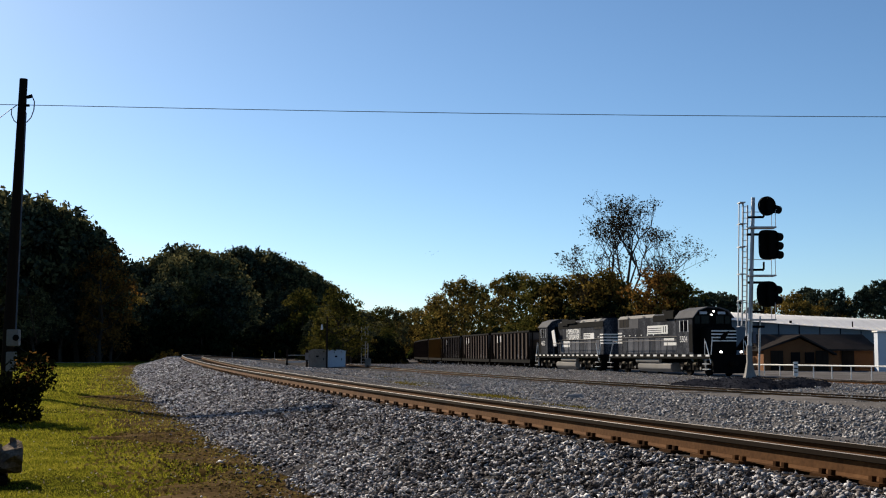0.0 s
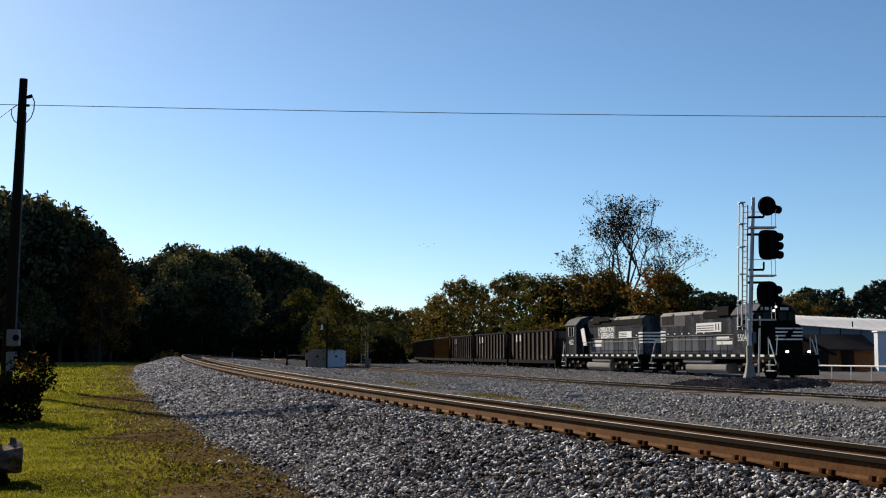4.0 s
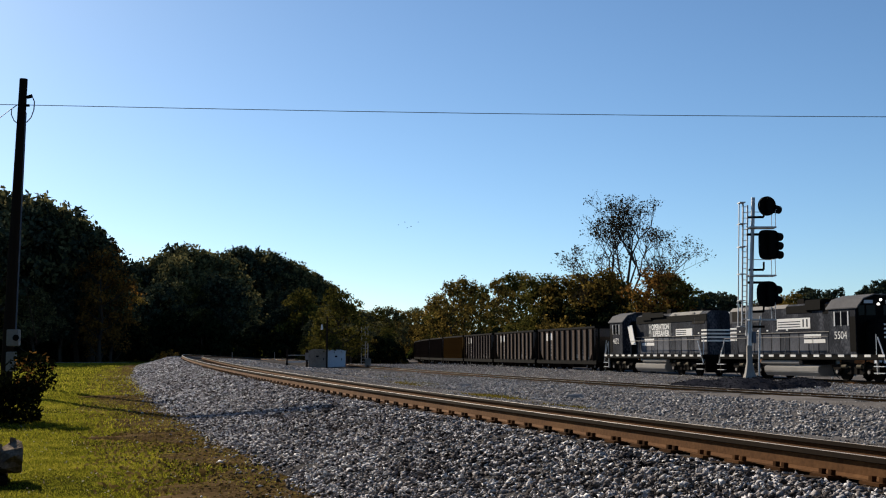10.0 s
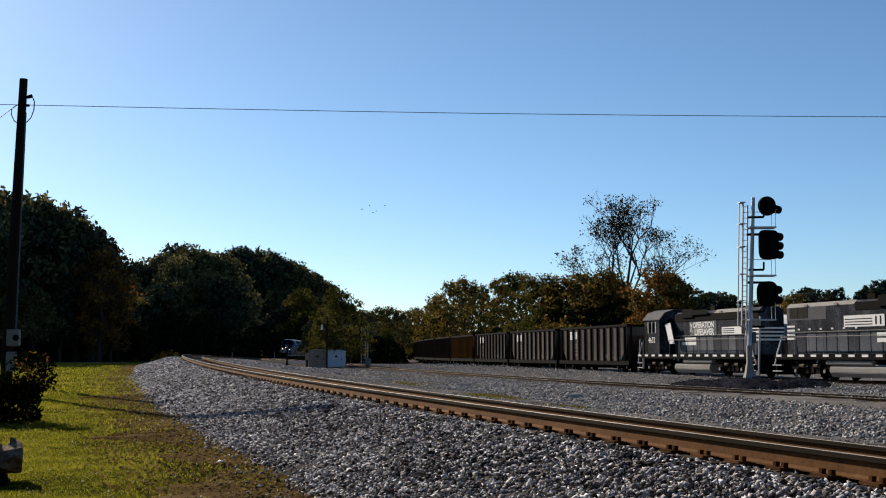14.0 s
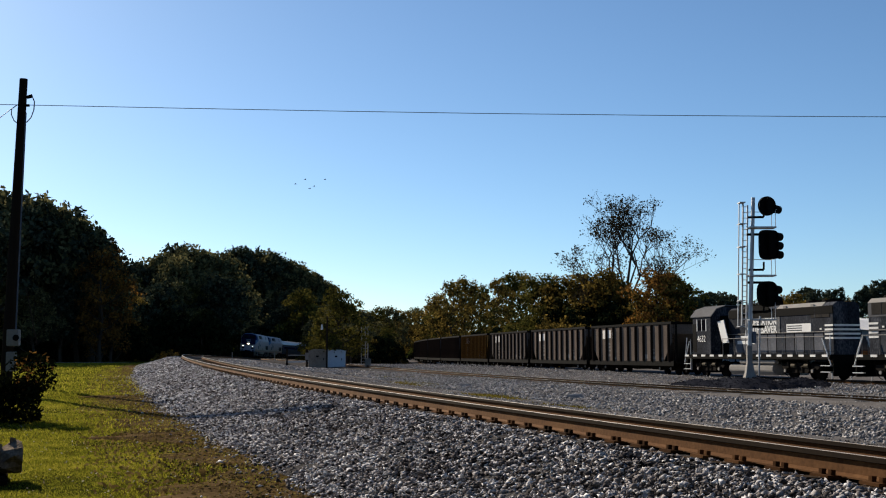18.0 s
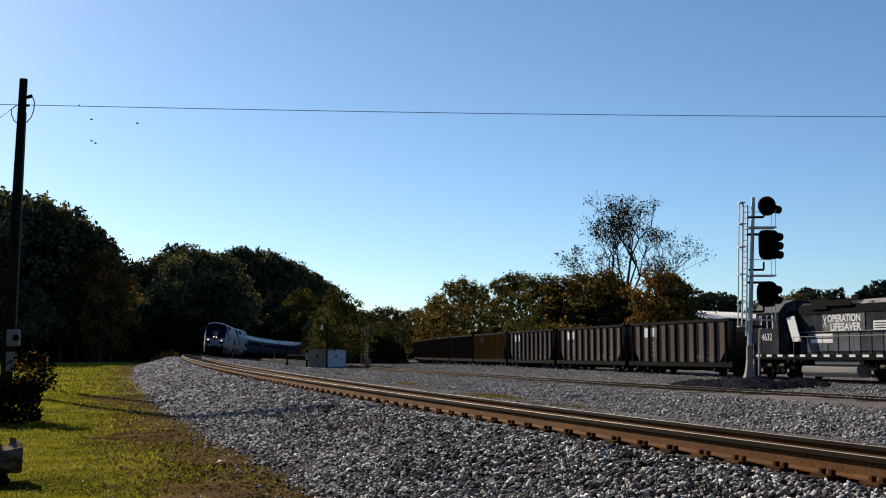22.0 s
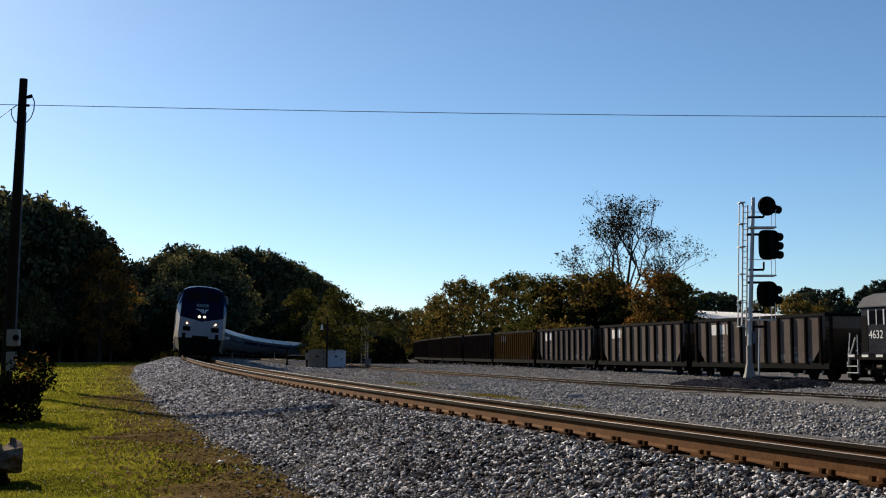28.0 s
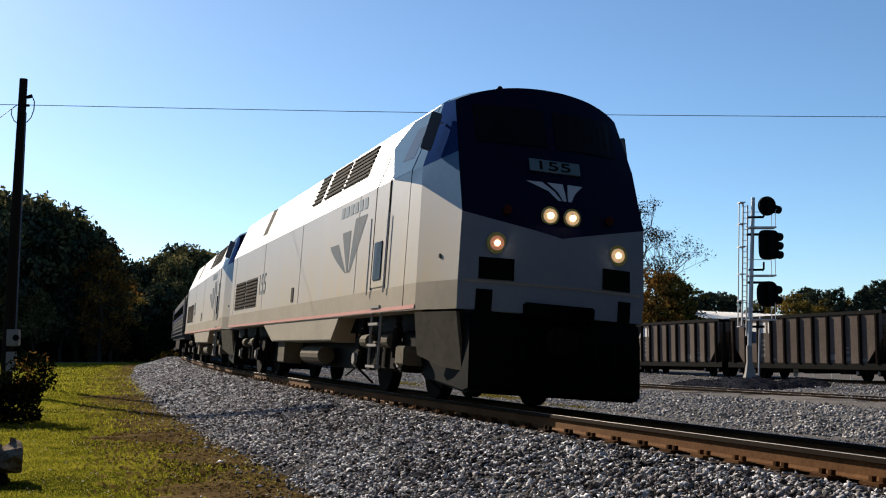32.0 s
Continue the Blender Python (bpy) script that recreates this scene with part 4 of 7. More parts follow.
ROOF_WHITE = material("white_metal_roof", [(0.62, 0.59, 0.54), (0.9, 0.88, 0.84)], 0.7, 0.0, 0.5, 4, 0.05, 0.003, 0.6, spec=0.3, aniso=(2.5, 0.25, 0.25))
WALL_GREY = material("grey_metal_siding", [(0.13, 0.14, 0.16), (0.19, 0.20, 0.22)], 0.7, 0.1, 0.5, 6, 0.1, 0.003)
SHINGLE = material("dark_roof_shingle", [(0.02, 0.018, 0.018), (0.045, 0.04, 0.038)], 0.95, 0, 1, 9, 0.4, 0.01, spec=0)
CABINET_TAN = material("stained_tan_cabinet", [(0.13, 0.10, 0.075), (0.22, 0.185, 0.15), (0.29, 0.25, 0.21)], 0.8, 0, 1.2, 7, 0.1, 0.003, 0.5, spec=0.05)
CABINET_WHITE = material("white_blue_cabinet", [(0.42, 0.47, 0.54), (0.55, 0.6, 0.66)], 0.6, 0, 0.9, 7, 0.05, 0.003)
OLD_WOOD = material("grey_split_timber", [(0.07, 0.053, 0.04), (0.2, 0.16, 0.122), (0.4, 0.33, 0.27)], 0.95, 0, 9, 40, 0.9, 0.02, 0.5, spec=0)
COAL_DIRT = material("dark_cinder", [(0.008, 0.009, 0.013), (0.03, 0.032, 0.041)], 0.95, 0, 1.5, 12, 0.8, 0.04, spec=0)


def signal_mast():
    b = spot_at(1327, 667, 60)
    t = thing("signal_mast", pose(b.x, b.y, b.z), "grey steel railway signal mast with three black signal heads", "railway signal")
    k = 60 / 2065.4

    def at(px, py):
        q = spot_at(px, py, 60)
        return Vector((q.x - b.x, 0, q.z - b.z))
    top = at(1333, 350)
    part("mast", Sh().tube((0, 0, 0.9), top, 0.12, 0.095, 14), GALV, t, "galvanised tubular mast")
    part("base_cabinet", Sh().loft([[(-w, -w, z), (w, -w, z), (w, w, z), (-w, w, z)] for w, z in ((0.3, -0.1), (0.22, 0.2), (0.13, 0.75), (0.125, 1.6))]), DUSTY, t, "tapered grey base", bevel=0.02)
    part("junction_box", Sh().box(0.16, -0.14, 1.7, 0.34, 0.14, 2.3), DUSTY_BLUE, t, "blue-grey junction box", bevel=0.02)
    part("cable_duct", Sh().tube(at(1343, 665), at(1345, 560), 0.05), GALV, t)
    # ladder with cage
    for x0 in (1309, 1316, 1324):
        a, c = at(x0, 578 if x0 < 1320 else 595), at(x0 + 2, 358 if x0 < 1320 else 362)
        part("ladder_rail", Sh().tube(a + Vector((0, 0.35, 0)), c + Vector((0, 0.35, 0)), 0.045 if x0 != 1309 else 0.03, n=6), GALV, t)
    for q in range(22):
        y = 365 + q * 10
        part("rung", Sh().tube(at(1316, y) + Vector((0, 0.35, 0)), at(1325, y) + Vector((0, 0.35, 0)), 0.02, n=5), GALV, t)
    for y in (358, 396, 437, 485, 532, 578):
        part("cage_hoop", Sh().box(-0.55 + at(1328, y).x, 0.0, at(1309, y).z - 0.022, 0.0 + at(1318, y).x + 0.05, 0.6, at(1309, y).z + 0.022), GALV, t)
    # platforms
    for y in (403, 488, 566):
        p0, p1 = at(1324, y), at(1371, y)
        pl = part("platform", Sh().box(p0.x, -0.35, p0.z - 0.05, p1.x, 0.45, p0.z + 0.03), GALV, t, "small service platform", bevel=0.01)
        part("platform_post", Sh().tube((p1.x - 0.04, -0.3, p0.z), (p1.x - 0.04, -0.3, p0.z + 0.85), 0.018).tube((p1.x - 0.04, 0.4, p0.z), (p1.x - 0.04, 0.4, p0.z + 0.85), 0.018), GALV, pl)
        part("platform_rail", Sh().tube((p1.x - 0.04, -0.3, p0.z + 0.85), (p1.x - 0.04, 0.4, p0.z + 0.85), 0.018).tube((p0.x + 0.1, 0.4, p0.z + 0.85), (p1.x - 0.04, 0.4, p0.z + 0.85), 0.018), GALV, pl)
        part("bracket", Sh().box(0.0, -0.06, p0.z - 0.42, p1.x * 0.6, 0.06, p0.z - 0.3), BLACK_PAINT, pl)
    # heads, turned away from the camera to the right
    for (cx, cy, w, h, hood) in ((1355, 366, 0.5, 0.5, [370]), (1358, 434, 0.56, 0.76, [418, 434, 450]), (1356, 521, 0.6, 0.66, [512, 530])):
        c = at(cx, cy)
        ring = []
        for q in range(24):
            a = 2 * math.pi * q / 24
            e = 0.45 if h > 0.7 else 0.72 if h > 0.55 else 1.0
            ring.append((math.copysign(abs(math.cos(a)) ** e, math.cos(a)) * w, math.copysign(abs(math.sin(a)) ** e, math.sin(a)) * h))
        m = Matrix.Translation(c + Vector((0, -0.25, 0))) @ pose(0, 0, 0, 0, 0, 18)
        hd = part("signal_head", Sh().prism([(x, z) for x, z in ring], "y", -0.1, 0.1), BLACK_PAINT, t, "black signal head with rounded backing", m=m, bevel=0.02)
        part("lamp_case", Sh().box(-0.16, -0.32, -h * 0.8, 0.16, -0.1, h * 0.8), BLACK_PAINT, hd, bevel=0.03)
        for hy in hood:
            z = (cy - hy) * k
            part("visor", Sh().tube((0.36, 0.0, z), (0.8, 0.14, z - 0.04), 0.22, 0.21, 14, False).tube((0.36, 0.0, z), (0.8, 0.14, z - 0.04), 0.205, 0.195, 14, False), BLACK_PAINT, hd, "black lamp visor")
    for y in (385, 478, 552):
        c = at(1345, y)
        part("head_arm", Sh().tube((0.05, 0, c.z), (c.x + 0.15, -0.15, c.z), 0.06).tube((c.x + 0.15, -0.15, c.z), (c.x + 0.15, -0.2, c.z + 0.4), 0.05), BLACK_PAINT, t)


DUSTY_BLUE = material("blue_grey_paint", [(0.06, 0.075, 0.11), (0.1, 0.12, 0.16)], 0.6, 0, 1.5, 14, 0.1, 0.002)
signal_mast()


def cinder_mound():
    rng = np.random.default_rng(21)
    n, m = 40, 14
    V = []
    for i in range(n):
        for j in range(m):
            u, v = i / (n - 1), j / (m - 1)
            px = 1180 + 300 * u
            c = spot_at(px, 688, 60)
            y = 55 + 9 * v + 1.6 * math.sin(u * 9)
            x = c.x * y / 60
            h = (math.sin(math.pi * u) ** 0.8) * math.sin(math.pi * v) * (0.45 + 0.08 * math.sin(u * 17) + 0.05 * math.sin(u * 31 + v * 5))
            V.append((x, y, -1.33 + h + (rng.normal(0, 0.065) if h > 0.05 else -0.05)))
    idx = np.arange(n * m).reshape(n, m)
    F = np.stack([idx[:-1, :-1], idx[1:, :-1], idx[1:, 1:], idx[:-1, 1:]], -1).reshape(-1, 4)
    tagged(new("cinder_mound", fast_mesh("cinder_mound", np.array(V), F, COAL_DIRT)), "low dark mound of cinders round the signal base", "mound", kind="structure")
    g = [v for v in V if v[2] > -1.25]
    c = np.array([g[k] for k in rng.integers(0, len(g), 2600)]) + rng.normal(0, 0.09, (2600, 3)) * np.array([1, 1, 0.25])
    stones("mound_stones", c, 0.034, COAL_DIRT, 9, "dark loose stones on the mound")


cinder_mound()


def utility_pole():
    foot = spot_at(9, 702, 34)
    top = spot_at(42, 140, 34)
    t = thing("utility_pole", pose(foot.x, foot.y, float(ground_height(foot.x, 34)) - 0.2), "dark wooden utility pole with a meter box and cable loops", "utility pole")
    o = Vector(t.matrix_basis.translation)

    def at(px, py, d=34.0):
        return spot_at(px, py, d) - o
    part("pole", Sh().tube((0, 0, 0), at(42, 140), 0.175, 0.115, 16), POLE_WOOD, t, "dark creosoted wooden pole")
    part("conduit", Sh().tube(at(28, 590, 33.80), at(46, 200, 33.80), 0.022, n=8), DUSTY_BLUE, t, "grey cable conduit")
    part("meter_box", Sh().box(-0.17, -0.12, -0.24, 0.17, 0.12, 0.24, Matrix.Translation(at(24, 598, 33.75))), DUSTY, t, "grey electric meter box", bevel=0.02)
    part("lower_box", Sh().box(-0.13, -0.1, -0.28, 0.13, 0.1, 0.28, Matrix.Translation(at(20, 640, 33.75))), DUSTY, t, "grey lower box", bevel=0.02)
    part("meter_glass", Sh().tube(at(28, 598, 33.62), at(28, 598, 33.55), 0.09, n=16), GLASS_DARK, t)
    part("weatherhead", Sh().tube(at(46, 173, 33.85), at(57, 170, 33.85), 0.05, 0.06), BLACK_PAINT, t, "black cable weatherhead")
    for pts in ([(57, 171), (61, 180), (60, 195), (55, 208), (47, 217)], [(30, 186), (21, 193), (20, 203), (25, 214), (33, 220)]):
        sh = Sh()
        sh.path([at(*a, 33.85) for a in pts], 0.016)
        part("cable_loop", sh, BLACK_PAINT, t, "hanging black cable loop")
    part("insulator", Sh().tube(at(46, 187, 33.90), at(52, 187, 33.90), 0.04), BLACK_PAINT, t)
    # Out of view; added to cast the second shadow over grass and ballast.
    shadow_pole = thing("utility_pole", pose(-18.0, 45.1, float(ground_height(-18.0, 45.1)) - 0.2), "unseen pole added for its shadow across the grass", "utility pole")
    part("pole", Sh().tube((0, 0, 0), (0, 0, 9.6), 0.17, 0.12, 14), POLE_WOOD, shadow_pole)
    # wire across the tracks and guy lines
    sh = Sh()
    pts = [spot_at(px, py, d) for px, py, d in ((-120, 183, 33.8), (40, 186, 34), (330, 192, 32.3), (600, 197, 32.6), (850, 201, 32.9), (1150, 204.3, 33.2), (1400, 206.2, 33.5), (1750, 208, 34))]
    sh.path(pts, 0.0095)
    w = part("overhead_wire", sh, DUSTY_BLUE)
    tagged(w, "thin dark overhead wire strung from the pole", "wire")
    sh = Sh().tube(spot_at(20, 193, 34), spot_at(-40, 240, 30), 0.01, n=5)
    tagged(part("service_drop", sh, BLACK_PAINT), "thin service cable running down from the pole", "wire")
    sh = Sh().tube(spot_at(46, 508, 31), spot_at(66, 610, 28), 0.01, n=5)
    tagged(part("guy_wire", sh, POLE_WOOD), "thin guy wire beside the pole", "wire")


utility_pole()


def roadside_bush():
    d = 22.4
    c = spot_at(22, 745, d)
    t = thing("bush", pose(c.x, d, float(ground_height(c.x, d)) - 0.05), "dark leafy bush with orange autumn leaves at its top", "bush", "bush by the pole")
    rng = random.Random(31)
    sh, ends = Sh(), []
    for k in range(9):
        a = rng.uniform(0, 6.28)
        branchy(sh, ends, rng, Vector((rng.uniform(-0.3, 0.3), rng.uniform(-0.3, 0.3), 0)), Vector((math.cos(a) * 0.5, math.sin(a) * 0.5, 1)).normalized(), 0.3, 0.018, 3, 0.4)
    part("stems", sh, BARK, t)
    low = [(rng.uniform(-0.75, 0.45), rng.uniform(-0.4, 0.4), rng.uniform(0.05, 0.9)) for _ in range(170)]
    low += [(0.45 * math.sqrt(rng.random()) * math.cos(a_) + 0.3, rng.uniform(-0.3, 0.3), 1.0 + 0.33 * math.sin(a_)) for a_ in np.linspace(0, 6.2, 46)]
    high = [(rng.uniform(0.1, 0.62), rng.uniform(-0.3, 0.3), rng.uniform(0.75, 1.36)) for _ in range(46)]
    # The low foliage takes the shade-darkened leaf colour too.
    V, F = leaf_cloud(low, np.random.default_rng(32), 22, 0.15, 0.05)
    ob = new("foliage", fast_mesh("foliage", V, F, LEAF_SHADE))
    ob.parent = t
    V, F = leaf_cloud(high, np.random.default_rng(33), 3, 0.14, 0.055)
    ob = new("autumn_leaves", fast_mesh("autumn_leaves", V, F, LEAF_RUST))
    ob.parent = t


roadside_bush()


def pale_slabs():
    """Two flat pale rocks lying in the yard gravel."""
    for px, py, d, w in ((1017, 702, 46.5, 0.34), (823, 683, 58, 0.26)):
        q = spot_at(px, py, d)
        off, hz = near_offset(np.array([q.x]), np.array([d]))
        z = float(hz[0]) + float(np.interp(-off[0], [2.3, 3.5, 5, 7, 9, 11, 13, 30], [-0.44, -0.52, -0.66, -0.88, -1.08, -1.2, -1.26, -1.3]))
        rng = random.Random(int(px))
        ring = [(math.cos(a) * w * rng.uniform(0.8, 1.2), math.sin(a) * w * 0.6 * rng.uniform(0.8, 1.2)) for a in np.linspace(0, 5.7, 9)]
        rock = part("rock", Sh().loft([[(x * f, y * f, h) for x, y in ring] for f, h in ((1.0, -0.06), (1.05, 0.05), (0.85, 0.13), (0.4, 0.16))]), STONE_PALE, m=pose(q.x, d, z))
        tagged(rock, "flat pale rock lying in the yard gravel", "rock")


pale_slabs()


def old_timber():
    c = spot_at(14, 838, 12.9)
    z = float(ground_height(c.x, 12.9))
    t = thing("old_timber", pose(c.x, 12.9, z, 0, 0, 20), "weathered grey split timber lying at the lawn edge", "timber")
    rng = random.Random(8)
    # Dark lower block stands in for the black shadow below the log.
    part("shadow_timber", Sh().box(-1.2, -0.42, -0.06, 0.0, 0.3, 0.1), POLE_WOOD, t, "dark block for the shadow below the timber", bevel=0.03)
    rings = []
    for i in range(16):
        x = -1.2 + i * 0.088
        ring = []
        for j in range(14):
            a = 2 * math.pi * j / 14
            up = max(0.0, math.sin(a))
            r = 0.17 + rng.uniform(-0.03, 0.03) + up * (0.05 * math.sin(x * 19) + rng.uniform(0, 0.05))
            ring.append((x + rng.uniform(-0.03, 0.03), r * 1.55 * math.cos(a), 0.24 + r * 0.85 * math.sin(a)))
        rings.append(ring)
    part("upper_timber", Sh().loft(rings), OLD_WOOD, t, "pale split upper timber")
    for x, y, h, w in ((-0.22, 0.02, 0.15, 0.045), (0.04, 0.05, 0.13, 0.05), (-0.09, -0.06, 0.07, 0.04), (-0.36, -0.02, 0.09, 0.05), (0.06, -0.12, 0.06, 0.03)):
        top = [(x + rng.uniform(-0.03, 0.01), y + rng.uniform(-0.02, 0.02), 0.36 + h), (x + rng.uniform(0.0, 0.03), y + rng.uniform(-0.02, 0.02), 0.34 + h)]
        base = [(x - w, y - 0.05, 0.3), (x + w, y - 0.05, 0.3), (x + w * 0.8, y + 0.06, 0.3), (x - w * 0.8, y + 0.06, 0.3)]
        part("splinter", Sh().add(base + top, [(3, 2, 1, 0), (0, 1, 5, 4), (2, 3, 4, 5), (1, 2, 5), (3, 0, 4)]), OLD_WOOD, t, "upright splinter")


old_timber()


def cabinets():
    d = 111
    for px0, px1, py0, mat, nm, lb, round_top in ((547, 580, 618, CABINET_TAN, "relay_cabinet", "tan weather-stained trackside relay cabinet", True), (582, 611, 618, CABINET_WHITE, "equipment_cabinet", "white-blue trackside equipment cabinet", False), (646, 656, 634, CABINET_TAN, "small_cabinet", "small pale trackside cabinet", False)):
        a, b = spot_at(px0, 650, d), spot_at(px1, py0, d)
        w, h = b.x - a.x, b.z - a.z
        x = (a.x + b.x) / 2
        z = float(ground_height(x, d))
        h = b.z - z
        t = thing(nm, pose(x, d, z), lb, "cabinet")
        prof = [(-w / 2, 0), (w / 2, 0), (w / 2, h * 0.9), (w * 0.25, h if round_top else h * 0.97), (-w * 0.25, h if round_top else h * 0.97), (-w / 2, h * 0.9)]
        part("body", Sh().prism(prof, "y", -0.6, 0.6), mat, t, bevel=0.03)
        part("plinth", Sh().box(-w / 2 - 0.05, -0.65, -0.2, w / 2 + 0.05, 0.65, 0.06), DUSTY, t)
        if w > 1:
            part("door", Sh().box(-w * 0.42, -0.63, 0.15, w * 0.42, -0.6, h * 0.86), mat, t, bevel=0.01)
            part("handle", Sh().box(w * 0.3, -0.67, h * 0.45, w * 0.34, -0.63, h * 0.55), DARK_STEEL, t)
            part("roof_lip", Sh().box(-w / 2 - 0.04, -0.66, h * 0.9, w / 2 + 0.04, 0.66, h * 0.92), mat, t)
            part("vent", Sh().box(-w * 0.1, -0.64, h * 0.6, w * 0.05, -0.61, h * 0.68), DARK_STEEL, t)
        if not round_top and w > 1:
            part("corner_post", Sh().box(-w / 2 - 0.12, -0.68, 0, -w / 2, -0.55, h), WHITE_PAINT, t)
    # yard lamp in front of the yellow tree
    q, e = spot_at(579, 560, 108), spot_at(570, 580, 108)
    g = float(ground_height(q.x, 108))
    t = thing("yard_lamp", pose(q.x, 108, g), "dark yard lamp pole with a white lamp head", "lamp post")
    part("pole", Sh().tube((0, 0, -0.2), (0, 0, q.z - g), 0.09, 0.07, 10), POLE_WOOD, t)
    part("arm", Sh().tube((0, 0, e.z - g + 0.25), (e.x - q.x, -0.1, e.z - g + 0.3), 0.03), DARK_STEEL, t)
    part("lamp_head", Sh().tube((e.x - q.x, -0.1, e.z - g + 0.3), (e.x - q.x, -0.1, e.z - g - 0.2), 0.06, 0.12, 14), WHITE_PAINT, t, "white lamp head", bevel=0.02)
    for px, d2, hh in ((292, 120, 1.1), (304, 119, 1.3), (315, 121, 1.0), (280, 118, 0.9)):
        plant("bush_gold", at_px(px, d2), d2, hh, px * 7.0, "weeds by the track", 0.05)
    # gate with a pale bar
    d = 114
    t0 = spot_at(506, 645, d)
    t = thing("barrier_gate", pose(t0.x, d, float(ground_height(t0.x, d))), "grey post-and-rail barrier with a pale bar", "barrier")
    k = d / 2065.4
    for px in (508, 543):
        part("post", Sh().box((px - 506) * k - 0.09, -0.09, -0.2, (px - 506) * k + 0.09, 0.09, 1.75), POLE_WOOD, t)
    part("bar", Sh().box(0, -0.05, 0.45, 40 * k, 0.05, 0.62), GALV, t, "pale horizontal bar")
    part("upper_bar", Sh().box(0, -0.05, 1.1, 40 * k, 0.05, 1.2), DUSTY, t)
    part("sign_board", Sh().box(34 * k, -0.12, 0.7, 40 * k, -0.06, 1.4), DUSTY, t)
    # small lattice signal behind the cabinets
    d = 118
    t0 = spot_at(643, 650, d)
    z = float(ground_height(t0.x, d))
    t = thing("lattice_mast", pose(t0.x, d, z), "slim grey lattice signal mast with a ladder", "railway signal")
    h = spot_at(643, 578, d).z - z
    for x in (-0.2, 0.2, 0.45):
        part("leg", Sh().tube((x, 0, -0.1), (x, 0, h), 0.05), DUSTY, t)
    for q in range(12):
        part("rung", Sh().tube((-0.2, 0, 0.4 + q * h / 13), (0.45, 0, 0.4 + q * h / 13), 0.03, n=5), DUSTY, t)
    part("signal_head", Sh().box(-0.5, -0.1, h - 1.3, -0.22, 0.1, h - 0.4), BLACK_PAINT, t, bevel=0.03)
    # low white marker posts far along the line
    for px, d2 in ((411, 150), (486, 150)):
        q = spot_at(px, 625, d2)
        g = float(ground_height(q.x, d2))
        m = thing("marker_post", pose(q.x, d2, g), "thin white trackside marker post", "post", "marker posts")
        part("post", Sh().box(-0.04, -0.03, -0.2, 0.04, 0.03, q.z - g + 0.1), DUSTY, m)
    # thin utility pole behind the freight train
    q, g = spot_at(1180, 500, 120), -1.8
    m = thing("utility_pole", pose(q.x, 120, g), "thin dark utility pole behind the freight train", "utility pole")
    part("pole", Sh().tube((0, 0, -0.3), (0, 0, q.z - g), 0.16, 0.12, 10), POLE_WOOD, m)
    part("crossarm", Sh().box(-0.9, -0.06, q.z - g - 0.7, 0.9, 0.06, q.z - g - 0.58), POLE_WOOD, m)


cabinets()


